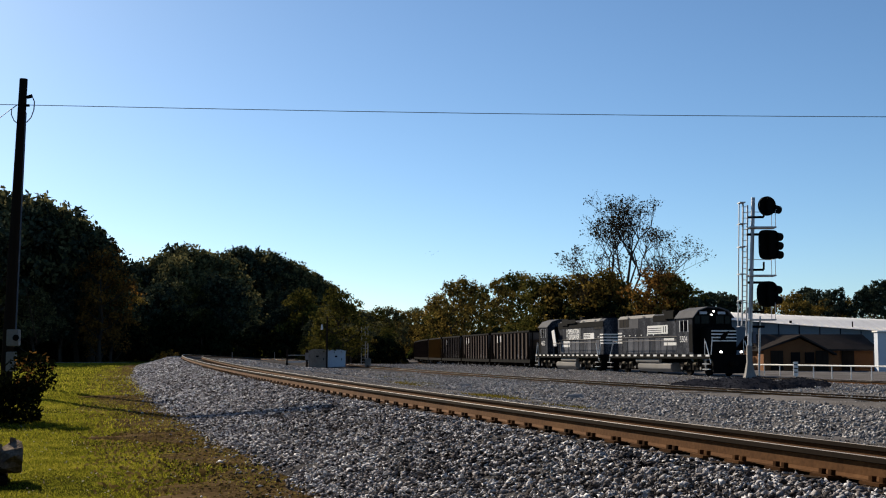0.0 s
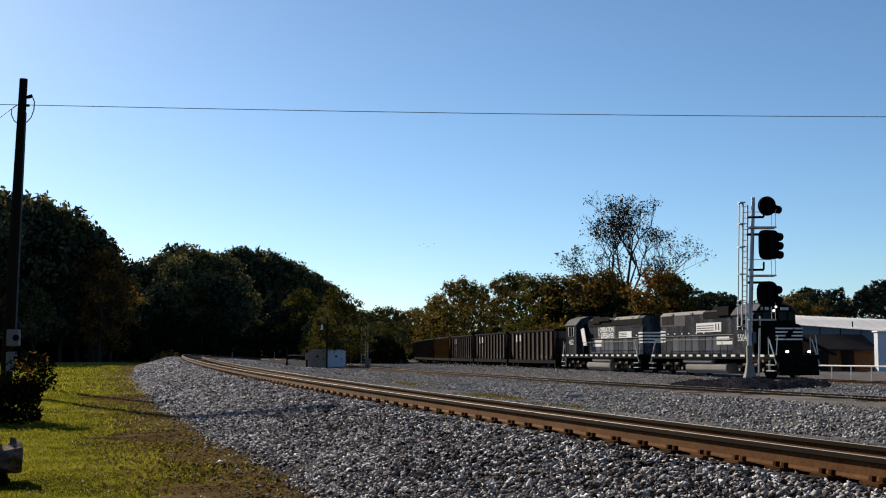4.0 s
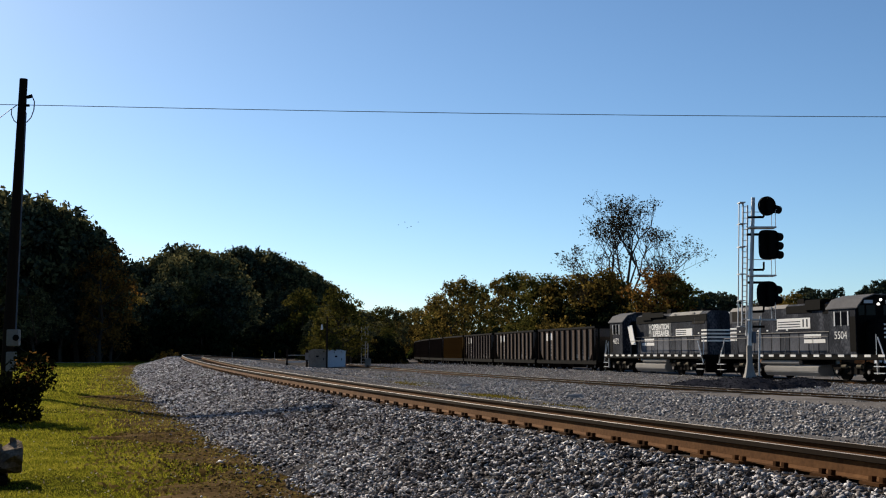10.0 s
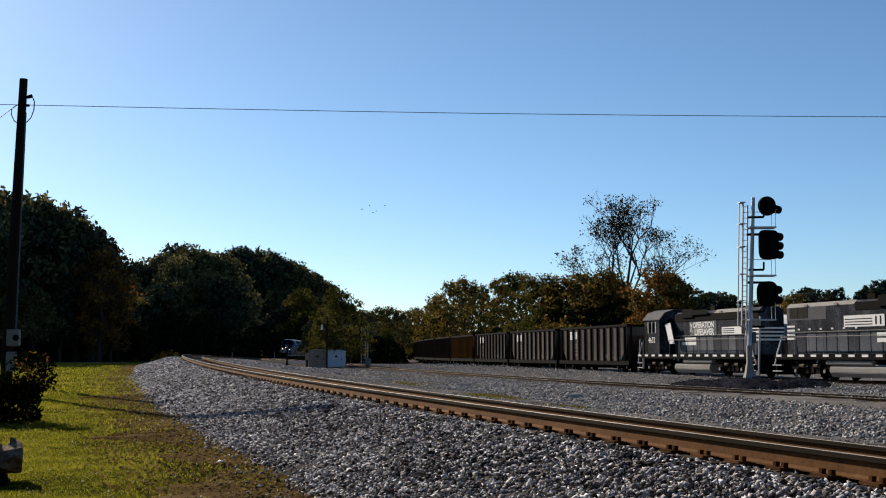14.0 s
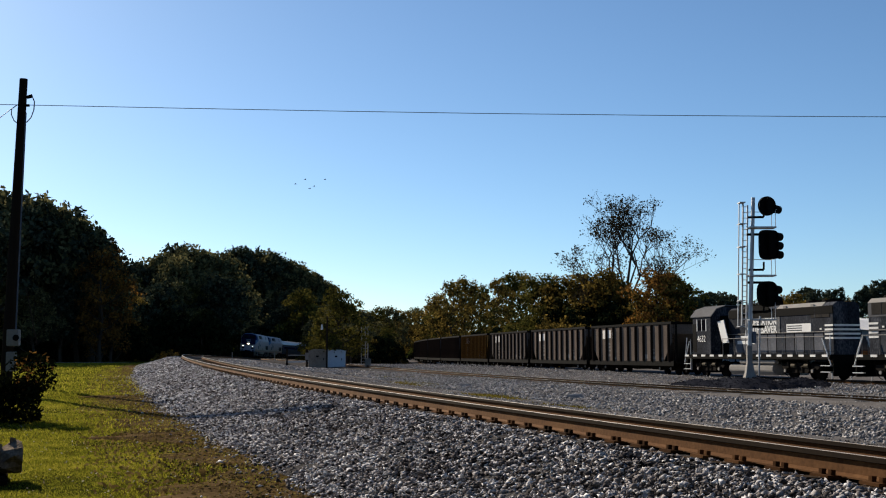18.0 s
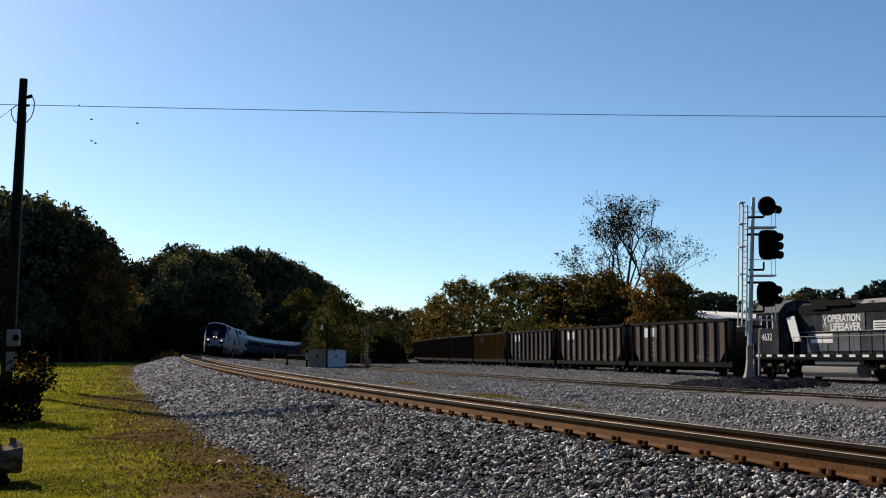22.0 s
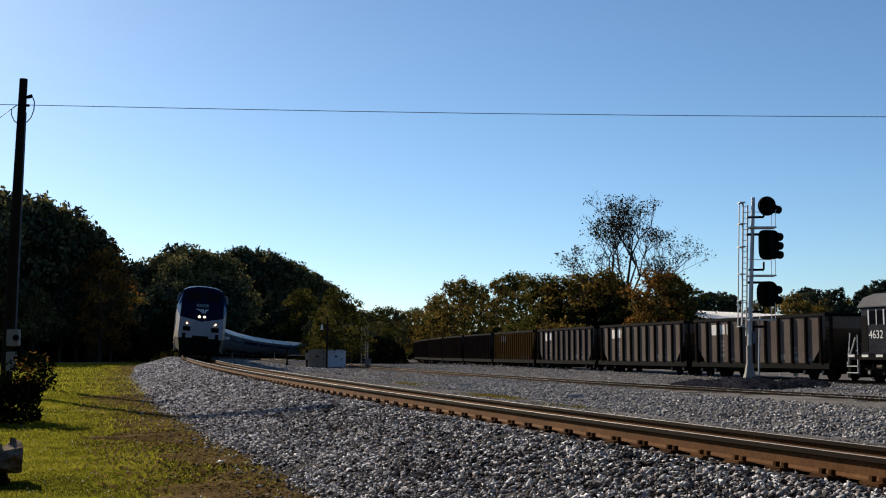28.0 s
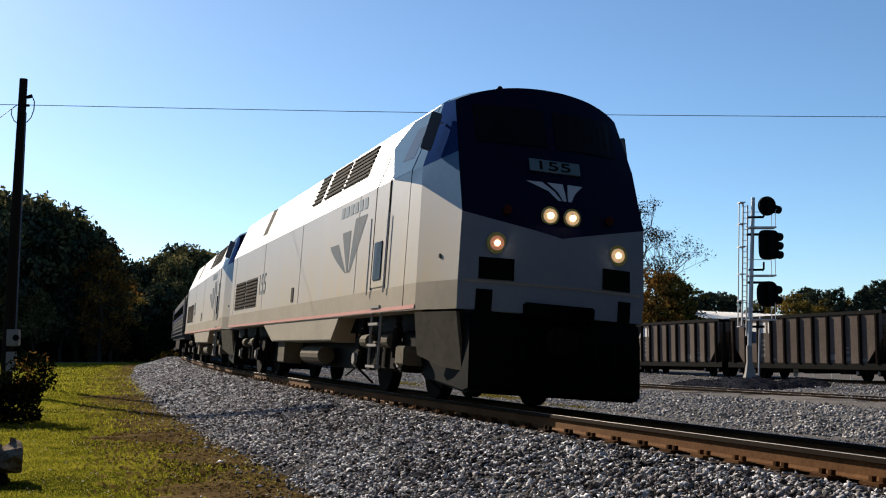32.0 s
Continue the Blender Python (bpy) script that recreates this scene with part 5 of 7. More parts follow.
def sheds():
    # long warehouse with a white metal roof
    d = 135
    a, b = spot_at(1212, 549, d), spot_at(1640, 569, d)
    e0, e1 = spot_at(1216, 562, d - 9), spot_at(1640, 596, d - 9)
    zr, ze = (a.z + b.z) / 2, (e0.z + e1.z) / 2
    z0 = -1.9
    x0, x1 = a.x, b.x
    t = thing("warehouse", pose(0, 0, 0), "long grey metal warehouse with a white ribbed roof", "building")
    part("wall", Sh().add([(x0, d - 9, z0), (x1, d - 9, z0), (x1, d - 9, e1.z), (x0, d - 9, e0.z), (x0, d + 9, z0), (x1, d + 9, z0), (x1, d + 9, e1.z), (x0, d + 9, e0.z)], [(0, 1, 2, 3), (5, 4, 7, 6), (4, 0, 3, 7), (1, 5, 6, 2)]), WALL_GREY, t, "grey ribbed metal wall")
    rf = part("roof", Sh().add([(x0 - 0.3, d - 9.4, e0.z - 0.05), (x1, d - 9.4, e1.z - 0.05), (x1, d, b.z), (x0 - 0.3, d, a.z), (x1, d + 9.4, e1.z - 0.05), (x0 - 0.3, d + 9.4, e0.z - 0.05)], [(0, 1, 2, 3), (3, 2, 4, 5)]), ROOF_WHITE, t, "white metal roof")
    n = 34
    for q in range(n):
        f = (q + 0.5) / n
        x = x0 + (x1 - x0) * f
        za, zb = a.z + (b.z - a.z) * f, e0.z + (e1.z - e0.z) * f
        part("roof_rib", Sh().tube((x, d - 9.35, zb + 0.01), (x, d - 0.1, za + 0.02), 0.018, n=5), ROOF_WHITE, rf)
    part("roof_vent", Sh().tube((spot_at(1402, 590, d - 9).x, d - 8.5, ze), (spot_at(1402, 590, d - 9).x, d - 8.5, ze + 0.7), 0.14).tube((spot_at(1512, 590, d - 9).x, d - 8.5, ze), (spot_at(1512, 590, d - 9).x, d - 8.5, ze + 0.6), 0.07), DARK_STEEL, rf)
    for q in range(9):
        x = x0 + 6 + q * (x1 - x0 - 8) / 9
        part("wall_seam", Sh().box(x - 0.04, d - 9.06, z0, x + 0.04, d - 9.0, e0.z + (e1.z - e0.z) * (x - x0) / (x1 - x0) - 0.1), DARK_STEEL, t)
    # low brown building with a front gable
    d = 104
    L, R, A = spot_at(1345, 618, d), spot_at(1546, 632, d), spot_at(1420, 597, d)
    ge, gr = spot_at(1346, 620, d - 2.2), spot_at(1480, 627, d - 2.2)
    ap = spot_at(1416, 596, d - 2.2)
    z0 = -1.75
    h = thing("gabled_building", pose(0, 0, 0), "low orange-brown building with a dark gabled roof", "building")
    part("wall", Sh().box(L.x, d, z0, R.x, d + 7, L.z - 0.1), BRICK_TAN, h, "orange-brown wall")
    part("gable_wall", Sh().prism([(ge.x + 0.3, z0), (gr.x - 0.3, z0), (gr.x - 0.3, gr.z), (ap.x, ap.z - 0.15), (ge.x + 0.3, ge.z)], "y", d - 2.0, d), BRICK_TAN, h, "orange-brown gable wall")
    for p, q in ((ge, ap), (gr, ap)):
        part("gable_roof", Sh().add([(p.x, d - 2.4, p.z - 0.1), (q.x, d - 2.4, q.z), (q.x, d + 3.5, q.z), (p.x, d + 3.5, p.z - 0.1), (p.x, d - 2.4, p.z + 0.05), (q.x, d - 2.4, q.z + 0.15), (q.x, d + 3.5, q.z + 0.15), (p.x, d + 3.5, p.z + 0.05)], [(0, 1, 2, 3), (4, 7, 6, 5), (0, 4, 5, 1), (1, 5, 6, 2), (2, 6, 7, 3), (3, 7, 4, 0)]), SHINGLE, h, "dark gable roof")
    part("roof", Sh().prism([(d - 0.6, L.z - 0.15), (d + 3.5, ap.z + 0.1), (d + 7.6, L.z - 0.15), (d + 7.6, L.z), (d + 3.5, ap.z + 0.25), (d - 0.6, L.z)], "x", L.x - 0.3, R.x + 0.3), SHINGLE, h, "dark shingle roof")
    for px in (1375, 1455, 1515):
        q = spot_at(px, 640, d - 2.05)
        dd = d - 2.05 if px < 1470 else d - 0.05
        part("door", Sh().box(q.x - 0.55, dd - 0.04, z0, q.x + 0.55, dd + 0.02, z0 + 2.05), POLE_WOOD, h, "dark door", bevel=0.01)
    for px in (1408, 1433):
        q = spot_at(px, 640, d - 2.05)
        part("window", Sh().box(q.x - 0.4, d - 2.09, z0 + 0.95, q.x + 0.4, d - 2.0, z0 + 1.9), GLASS_DARK, h, bevel=0.01)
    # pale lean-to at the end
    a, b = spot_at(1553, 588, 100), spot_at(1660, 640, 100)
    t = thing("pale_shed", pose(0, 0, 0), "pale blue-grey metal shed beside the brown building", "shed")
    part("wall", Sh().box(a.x, 100, -1.7, b.x, 100.9, a.z), CABINET_WHITE, t, bevel=0.02)
    part("roof", Sh().box(a.x - 0.1, 99.8, a.z, b.x + 0.2, 101.1, a.z + 0.12), ROOF_WHITE, t)
    # white rail fence along the far track
    f = thing("rail_fence", pose(0, 0, 0), "low white metal rail fence with mesh panels", "fence")
    pts = [FAR.at(s_) for s_ in np.arange(-18, 26, 2.0)]
    prev = None
    for x, y, z, th in pts:
        px, py = x + math.cos(th) * 4.6, y + math.sin(th) * 4.6
        top = z + 0.72
        part("post", Sh().tube((px, py, z - 0.5), (px, py, top), 0.035), WHITE_PAINT, f)
        if prev:
            part("top_rail", Sh().tube(prev, (px, py, top), 0.05, n=6), WHITE_PAINT, f, "white top rail")
            lo = Vector((prev[0], prev[1], prev[2] - 0.9))
            part("lower_rail", Sh().tube(lo, (px, py, top - 0.9), 0.02, n=5), GALV, f)
        prev = (px, py, top)
    q = spot_at(1404, 660, 71)
    s_ = thing("white_sign", pose(q.x, 70.5, -1.15), "small white sign with dark bars on a post", "sign")
    part("board", Sh().box(-0.14, -0.02, 0.1, 0.14, 0.02, 0.95), WHITE_PAINT, s_, bevel=0.005)
    for z in (0.3, 0.52, 0.74):
        part("writing_bar", Sh().box(-0.1, -0.03, z, 0.1, -0.02, z + 0.06), DARK_STEEL, s_)
    part("post", Sh().tube((0, 0.03, -0.3), (0, 0.03, 0.9), 0.03), GALV, s_)


sheds()


def skylight_block():
    """Unseen dark ring behind the camera, added to block low skylight."""
    rings = []
    rng = np.random.default_rng(40)
    for k in range(90):
        a = math.radians(62 + k * 210 / 89)
        r = 40 + 3 * math.sin(k * 0.8)
        h = 26 + 2.6 * math.sin(k * 1.7) + rng.uniform(-1.2, 1.2)
        x, y = r * math.sin(a), r * math.cos(a)
        rings.append([(x * 1.08, y * 1.08, -2.5), (x, y, -1.5), (x * 1.01, y * 1.01, h * 0.6), (x * 1.06, y * 1.06, h)])
    tagged(part("backdrop", Sh().loft(rings, False, False), BLOCK_DARK), "unseen dark ring that blocks low skylight", "backdrop", kind="structure")


BLOCK_DARK = material("dark_block_backdrop", [(0.012, 0.016, 0.006), (0.035, 0.04, 0.014), (0.06, 0.055, 0.02)], 1.0, 0, 0.12, 0.9, 0.6, 0.5, 0.6, spec=0.0)
skylight_block()


def bogie(parent, x, wheelbase, axles, r=0.5, name="bogie"):
    end = wheelbase * 0.5 * (axles - 1) + 0.55
    low, high, out = (0.36, 0.98, 1.24) if wheelbase > 2.7 else (0.5, 0.86, 1.16)
    sh = Sh()
    for k in (-1, 1):
        ya, yb = sorted((k * 0.98, k * out))
        sh.prism([(-end, high - 0.3), (-end + 0.25, low + 0.18), (-end + 0.9, low + 0.3), (-0.75, low), (0.75, low), (end - 0.9, low + 0.3), (end - 0.25, low + 0.18), (end, high - 0.3), (end, high - 0.1), (0.9, high - 0.02), (-0.9, high - 0.02), (-end, high - 0.1)], "y", ya, yb)
    b = part(name, sh.box(-0.3, -1.1, 0.55, 0.3, 1.1, 0.95), DARK_STEEL, parent, "grimy black bogie frame", bevel=0.03)
    b.location = (x, 0, 0)
    sh = Sh()
    for y in (-0.755, 0.755):
        k = 1 if y > 0 else -1
        sh.tube((0, y - 0.065, 0), (0, y + 0.065, 0), r, n=20)
        sh.tube((0, y - k * 0.09, 0), (0, y - k * 0.06, 0), r + 0.028, n=20)
    sh.tube((0, -0.8, 0), (0, 0.8, 0), 0.09, n=8)
    first = part("wheelset", sh, DARK_STEEL, b)
    first.location = (-wheelbase * 0.5 * (axles - 1), 0, r)
    for k in range(1, axles):
        share(first, pose(-wheelbase * 0.5 * (axles - 1) + k * wheelbase, 0, r))
    jb = part("axle_box", Sh().box(-0.16, -0.12, -0.16, 0.16, 0.12, 0.16), DARK_STEEL, b, bevel=0.03)
    jb.location = (-wheelbase * 0.5 * (axles - 1), -1.22, r)
    for k in range(axles):
        for y in (-1.22, 1.22):
            if k or y > 0:
                share(jb, pose(-wheelbase * 0.5 * (axles - 1) + k * wheelbase, y, r))
    cap = part("axle_cap", Sh().tube((0, -0.03, 0), (0, 0.03, 0), 0.1, n=10), DUSTY, b, "dusty round axle cap")
    cap.location = (-wheelbase * 0.5 * (axles - 1), -1.36, r)
    for k in range(axles):
        for y in (-1.36, 1.36):
            if k or y > 0:
                share(cap, pose(-wheelbase * 0.5 * (axles - 1) + k * wheelbase, y, r))
    sp = part("spring", Sh().tube((0, 0, -0.2), (0, 0, 0.2), 0.1, n=10), DARK_STEEL, b)
    sp.location = (-0.25, -1.2, 0.6)
    for x2, y in ((0.25, -1.2), (-0.25, 1.2), (0.25, 1.2)):
        share(sp, pose(x2, y, 0.6))
    if wheelbase > 2.7:
        cy = part("brake_cylinder", Sh().tube((-0.2, 0, 0), (0.2, 0, 0), 0.11, n=12).tube((0.2, 0, 0), (0.5, 0, -0.04), 0.025), DARK_BEIGE, b, "dark beige brake cylinder")
        cy.location = (-0.75, -1.3, 0.8)
        for x2, y in ((0.55, -1.3), (-0.75, 1.3), (0.55, 1.3)):
            share(cy, pose(x2, y, 0.8))
        sand = part("sand_pipe", Sh().path([(0, 0, 1.1), (0.03, 0, 0.7), (0.1, 0.05, 0.35), (0.2, 0.3, 0.12)], 0.022), DARK_STEEL, b)
        sand.location = (-2.0, -1.2, 0)
        for x2, y, turn in ((1.85, -1.2, 0), (1.85, 1.2, 180), (-2.0, 1.2, 180)):
            share(sand, pose(x2, y, 0, 0, 0, turn))
        dm = part("damper", Sh().tube((0, 0, 0.55), (0.12, 0, 1.15), 0.045, n=8).tube((0.02, 0, 0.65), (0.09, 0, 1.0), 0.07, n=8), DARK_STEEL, b)
        dm.location = (-1.05, -1.32, 0)
        for x2, y in ((0.95, -1.32), (-1.05, 1.32), (0.95, 1.32)):
            share(dm, pose(x2, y, 0))
    return b


# ---- passenger locomotive ----
def passenger_locomotive():
    """x runs forward from the middle between the bogies; the front stands at 10.4."""
    F = 10.4
    t = thing("passenger_locomotive", pose(0, 0, 0), "silver and navy streamlined diesel passenger locomotive with lit headlights", "locomotive")
    half = [(1.5, 1.2), (1.5, 3.2), (1.13, 4.22), (0.85, 4.36), (0.45, 4.43), (0, 4.45)]
    prof = half + [(-a, b) for a, b in reversed(half[:-1])]
    sh = Sh().loft([[(x, y, z) for y, z in prof] for x in (F - 20.3, F - 16, F - 10, F - 6, F - 2)])
    body = part("body", sh, SILVER, t, "silver painted locomotive body", bevel=0.03)
    # nose, column by column from the body to the middle of the face: (back from the front, out, up)
    A = [(-2, 1.5, 1.2), (-2, 1.5, 1.57), (-2, 1.5, 3.02), (-2, 1.5, 3.2), (-2, 1.13, 4.22)]
    B = [(-1.38, 1.5, 1.2), (-1.4, 1.5, 1.57), (-1.46, 1.5, 2.92), (-1.62, 1.46, 3.2), (-1.8, 1.16, 4.19)]
    C = [(-0.2, 1.3, 1.2), (-0.2, 1.31, 1.57), (-0.27, 1.29, 2.46), (-0.66, 1.27, 3.3), (-1.16, 1.2, 4.1)]
    D = [(-0.03, 0.65, 1.2), (-0.03, 0.65, 1.57), (-0.1, 0.65, 2.31), (-0.52, 0.66, 3.3), (-0.98, 0.65, 4.29)]
    E = [(0.03, 0, 1.2), (0.03, 0, 1.57), (0.0, 0, 2.2), (-0.45, 0, 3.3), (-0.93, 0, 4.35)]

    def quad(sh, p, q, r0, r1, k, n=8):
        """A smooth patch between two columns and two rows."""
        c = [Vector((F + w[0], k * w[1], w[2])) for w in (p[r0], q[r0], q[r1], p[r1])]
        v = [c[0].lerp(c[1], a / n).lerp(c[3].lerp(c[2], a / n), b / n) for b in range(n + 1) for a in range(n + 1)]
        sh.add(v, [(b * (n + 1) + a, b * (n + 1) + a + 1, (b + 1) * (n + 1) + a + 1, (b + 1) * (n + 1) + a) for b in range(n) for a in range(n)])

    def even(y, edge, v0, v1, v2):
        """A symmetric curve through v0 in the middle, v1 at 0.65 and v2 at the edge."""
        a, b = 0.65 ** 2, edge ** 2
        d1, d2 = (v1 - v0) / a, (v2 - v0) / b
        q = (d2 - d1) / (b - a)
        return v0 + y * y * (d1 - q * a + q * y * y)

    def face_row(r, y):
        """Point of the face on row r at the offset y (a share of the row's half width)."""
        w = C[r][1]
        x = even(y * w, w, E[r][0], D[r][0], C[r][0])
        z = even(y * w, w, E[r][2], D[r][2], C[r][2]) if r != 2 else E[2][2] + (C[2][2] - E[2][2]) * abs(y)
        return Vector((F + x, y * w, z))

    shares = [q / 12 for q in range(-12, 13)]
    silver, navy, pale = Sh(), Sh(), Sh()
    silver.loft([[face_row(r, y) for y in shares] for r in (0, 1, 2)], False, False)
    navy.loft([[face_row(r, y) for y in shares] for r in (2, 3, 4)], False, False)
    back = [(1.13, 4.22), (0.85, 4.36), (0.45, 4.43), (0, 4.45)]
    for k in (-1, 1):
        band, deep, corner = Sh(), Sh(), Sh()
        for p, q in ((A, B), (B, C)):
            quad(band, p, q, 0, 1, k)
            quad(corner, p, q, 1, 2, k)
            quad(pale, p, q, 2, 3, k)
        quad(pale, A, B, 3, 4, k)
        quad(deep, B, C, 3, 4, k)
        part("cab_corner", corner, SILVER, t, "silver cab corner panel", smooth=True)
        part("nose_band", band, BAND, t, "beige band round the nose", smooth=True)
        part("cab_quarter", deep, CAB_BLUE, t, "navy quarter panel with painted reflection", smooth=True)
        rim = [face_row(4, k * q / 12) for q in range(12, -1, -1)]
        rear = [Vector((F - 2, k * float(np.interp(q / 12, [0, 0.25, 0.6, 1], [b[0] for b in back])), float(np.interp(q / 12, [0, 0.25, 0.6, 1], [b[1] for b in back])))) for q in range(13)]
        pale.loft([rim, [a.lerp(b, 0.5) + Vector((0, 0, 0.02)) for a, b in zip(rim, rear)], rear], False, False)
    nose = part("nose", silver, SHADED_SILVER, t, "silver nose panels below the blue face", smooth=True)
    for ob_sh, nm, mat, lb in ((navy, "face_panel", NAVY, "navy blue windscreen face"), (pale, "cab_side", LIGHT_BLUE, "pale blue cab side")):
        part(nm, ob_sh, mat, t, lb, smooth=True)

    def face(y, z):
        """Depth of the face at a height and offset."""
        rows = [face_row(r, y / C[r][1]) for r in range(5)]
        return float(np.interp(z, [q.z for q in rows], [q.x for q in rows]))

    def patch(y0, y1, z0, z1, proud, n=5):
        """A curved plate lying on the face."""
        ys = np.linspace(y0, y1, n)
        front_v = [(face(y, z) + proud, y, z) for z in (z0, z1) for y in ys]
        back_v = [(x - proud - 0.03, y, z) for x, y, z in front_v]
        f = [(i, i + 1, n + i + 1, n + i) for i in range(n - 1)] + [(2 * n + i + 1, 2 * n + i, 3 * n + i, 3 * n + i + 1) for i in range(n - 1)]
        f += [(i + 1, i, 2 * n + i, 2 * n + i + 1) for i in range(n - 1)] + [(n + i, n + i + 1, 3 * n + i + 1, 3 * n + i) for i in range(n - 1)]
        f += [(0, n, 3 * n, 2 * n), (2 * n - 1, n - 1, 3 * n - 1, 4 * n - 1)]
        return Sh().add(front_v + back_v, f)

    # windscreen: two dark panes with a centre post
    for k in (-1, 1):
        sh = patch(k * 0.07, k * 1.02, 3.47, 4.02, 0.014, 9)
        part("windscreen", sh, GLASS_DARK, t, "dark windscreen pane")
        # side cab window, mirror, quarter window
        w = [(-2.85, 3.45), (-2.2, 3.42), (-2.2, 3.95), (-2.75, 3.95)]
        sl = lambda z: 1.5 - (z - 3.2) * 0.3627
        sh = Sh()
        v = [(F + u, k * (sl(z) + 0.012), z) for u, z in w] + [(F + u, k * (sl(z) - 0.02), z) for u, z in w]
        sh.add(v, [(0, 1, 2, 3), (7, 6, 5, 4), (0, 4, 5, 1), (1, 5, 6, 2), (2, 6, 7, 3), (3, 7, 4, 0)])
        part("cab_window", sh, GLASS_DARK, t, "dark cab side window")
        mir = part("mirror", Sh().box(-0.035, -0.075, -0.27, 0.035, 0.075, 0.27), DUSTY_BLUE, t, "dark blue-grey rear-view mirror", bevel=0.012)
        mir.matrix_basis = pose(F - 1.36, k * 1.45, 3.66, 14 * k, 0, 18 * k)
        part("mirror_arm", Sh().tube((F - 1.4, k * 1.28, 3.8), (F - 1.36, k * 1.44, 3.82), 0.02), GALV, t)
        # pale flash sweeping back over the cab
        low = [(F + u, k * 1.506, z) for u, z in ((-2.0, 3.03), (-2.95, 3.196), (-2.0, 3.196))]
        high = [(F + u, k * (sl(z) + 0.008), z) for u, z in ((-2.0, 3.2), (-2.95, 3.2), (-3.95, 3.85), (-3.3, 4.18), (-2.0, 4.18))]
        part("blue_flash", Sh().add(low, [(0, 1, 2)]).add(high, [(0, 1, 2, 3, 4)]), LIGHT_BLUE, t, "pale blue flash behind the cab")
        # three roof-side louvres with slats
        for u0, u1, z1 in ((-9.75, -8.95, 4.18), (-8.6, -7.15, 4.16), (-6.95, -5.15, 4.14)):
            z0 = 3.56
            v = [(F + u, k * (sl(z) + 0.01), z) for u, z in ((u0, z0), (u1, z0), (u1 - 0.12, z1), (u0 - 0.12, z1))]
            lou = part("louvre", Sh().add(v, [(0, 1, 2, 3)]), MESH_DARK, t, "dark roof-side louvre")
            n = 7
            for q in range(n):
                z = z0 + 0.04 + (z1 - z0 - 0.06) * q / (n - 1)
                part("slat", Sh().box(F + u0 - 0.06, -0.012, -0.012, F + u1 - 0.08, 0.012, 0.012, pose(0, k * (sl(z) + 0.02), z)), BLACK_PAINT, lou)
        # dark roof joint
        v = [(F + u, k * (sl(z) + 0.008), z) for u, z in ((-15.95, 3.5), (-15.3, 3.5), (-15.45, 4.2), (-16.1, 4.2))]
        part("louvre", Sh().add(v, [(0, 1, 2, 3)]), MESH_DARK, t, "dark rear roof-side louvre")
        # door with window and handles
        dr = part("cab_door", Sh().box(F - 3.86, k * 1.5 - 0.004, 1.6, F - 3.1, k * 1.5 + 0.012 * k, 3.19), SILVER, t, "narrow silver cab door", bevel=0.006)
        part("door_seam", Sh().box(F - 3.9, k * 1.503 - 0.012, 1.58, F - 3.86, k * 1.503 + 0.012, 3.2).box(F - 3.1, k * 1.503 - 0.012, 1.58, F - 3.06, k * 1.503 + 0.012, 3.2), DARK_STEEL, dr)
        part("door_window", Sh().box(F - 3.74, k * 1.52 - 0.008, 1.72, F - 3.3, k * 1.52 + 0.008, 2.3), GLASS_DARK, dr)
        for u in (-3.88, -3.08):
            v = [(F + u + e, k * (1.5 - (z - 3.2) * 0.3627 + 0.006), z) for e, z in ((-0.02, 3.2), (0.02, 3.2), (0.0, 3.72), (-0.04, 3.72))]
            part("door_seam", Sh().add(v, [(0, 1, 2, 3)]), DARK_STEEL, dr)
        part("grab_rail", Sh().tube((F - 3.98, k * 1.54, 1.5), (F - 3.98, k * 1.54, 2.7), 0.012), GALV, dr)
        part("grab_rail", Sh().tube((F - 2.98, k * 1.54, 1.5), (F - 2.98, k * 1.54, 2.7), 0.012), GALV, dr)
        # ladder below the door
        la = part("ladder", Sh().tube((F - 3.75, k * 1.48, 0.35), (F - 3.75, k * 1.48, 1.5), 0.022).tube((F - 3.2, k * 1.48, 0.35), (F - 3.2, k * 1.48, 1.5), 0.022), DUSTY, t, "steel boarding ladder under the cab door")
        for z in (0.4, 0.72, 1.04, 1.3):
            part("rung", Sh().box(F - 3.75, k * 1.48 - 0.05, z - 0.02, F - 3.2, k * 1.48 + 0.05, z + 0.02), DUSTY, la)
        # lower band, red stripe, tank fairing
        part("side_band", Sh().box(F - 20.3, k * 1.5 - 0.004, 1.21, F - 2.0, k * 1.5 + 0.006 * k, 1.56), BAND, t, "dusty beige band along the sill")
        part("red_stripe", Sh().box(F - 20.3, k * 1.506 - 0.004, 1.22, F - 1.4, k * 1.506 + 0.004, 1.275), RED_STRIPE, t, "thin red stripe")
        # rear grille in two leaves
        for u in (-19.25, -17.3):
            g = part("grille", Sh().box(F + u, k * 1.5 - 0.01, 1.68, F + u + 1.8, k * 1.5 + 0.012 * k, 2.42), MESH_DARK, t, "brown slatted body grille", bevel=0.01)
            for q in range(8):
                part("slat", Sh().box(F + u + 0.05, k * 1.515 - 0.012, 1.73 + q * 0.088, F + u + 1.75, k * 1.515 + 0.012, 1.75 + q * 0.088), TIE, g)
        part("body_slot", Sh().box(F - 10.66, k * 1.503 - 0.01, 1.62, F - 10.42, k * 1.503 + 0.01, 1.92), MESH_DARK, t, "small dark slot")
        # panel seams
        for u in (-5.0, -9.9, -14.6, -19.6):
            part("panel_seam", Sh().box(F + u - 0.008, k * 1.501 - 0.004, 1.57, F + u + 0.008, k * 1.501 + 0.004, 3.2), DUSTY, t)
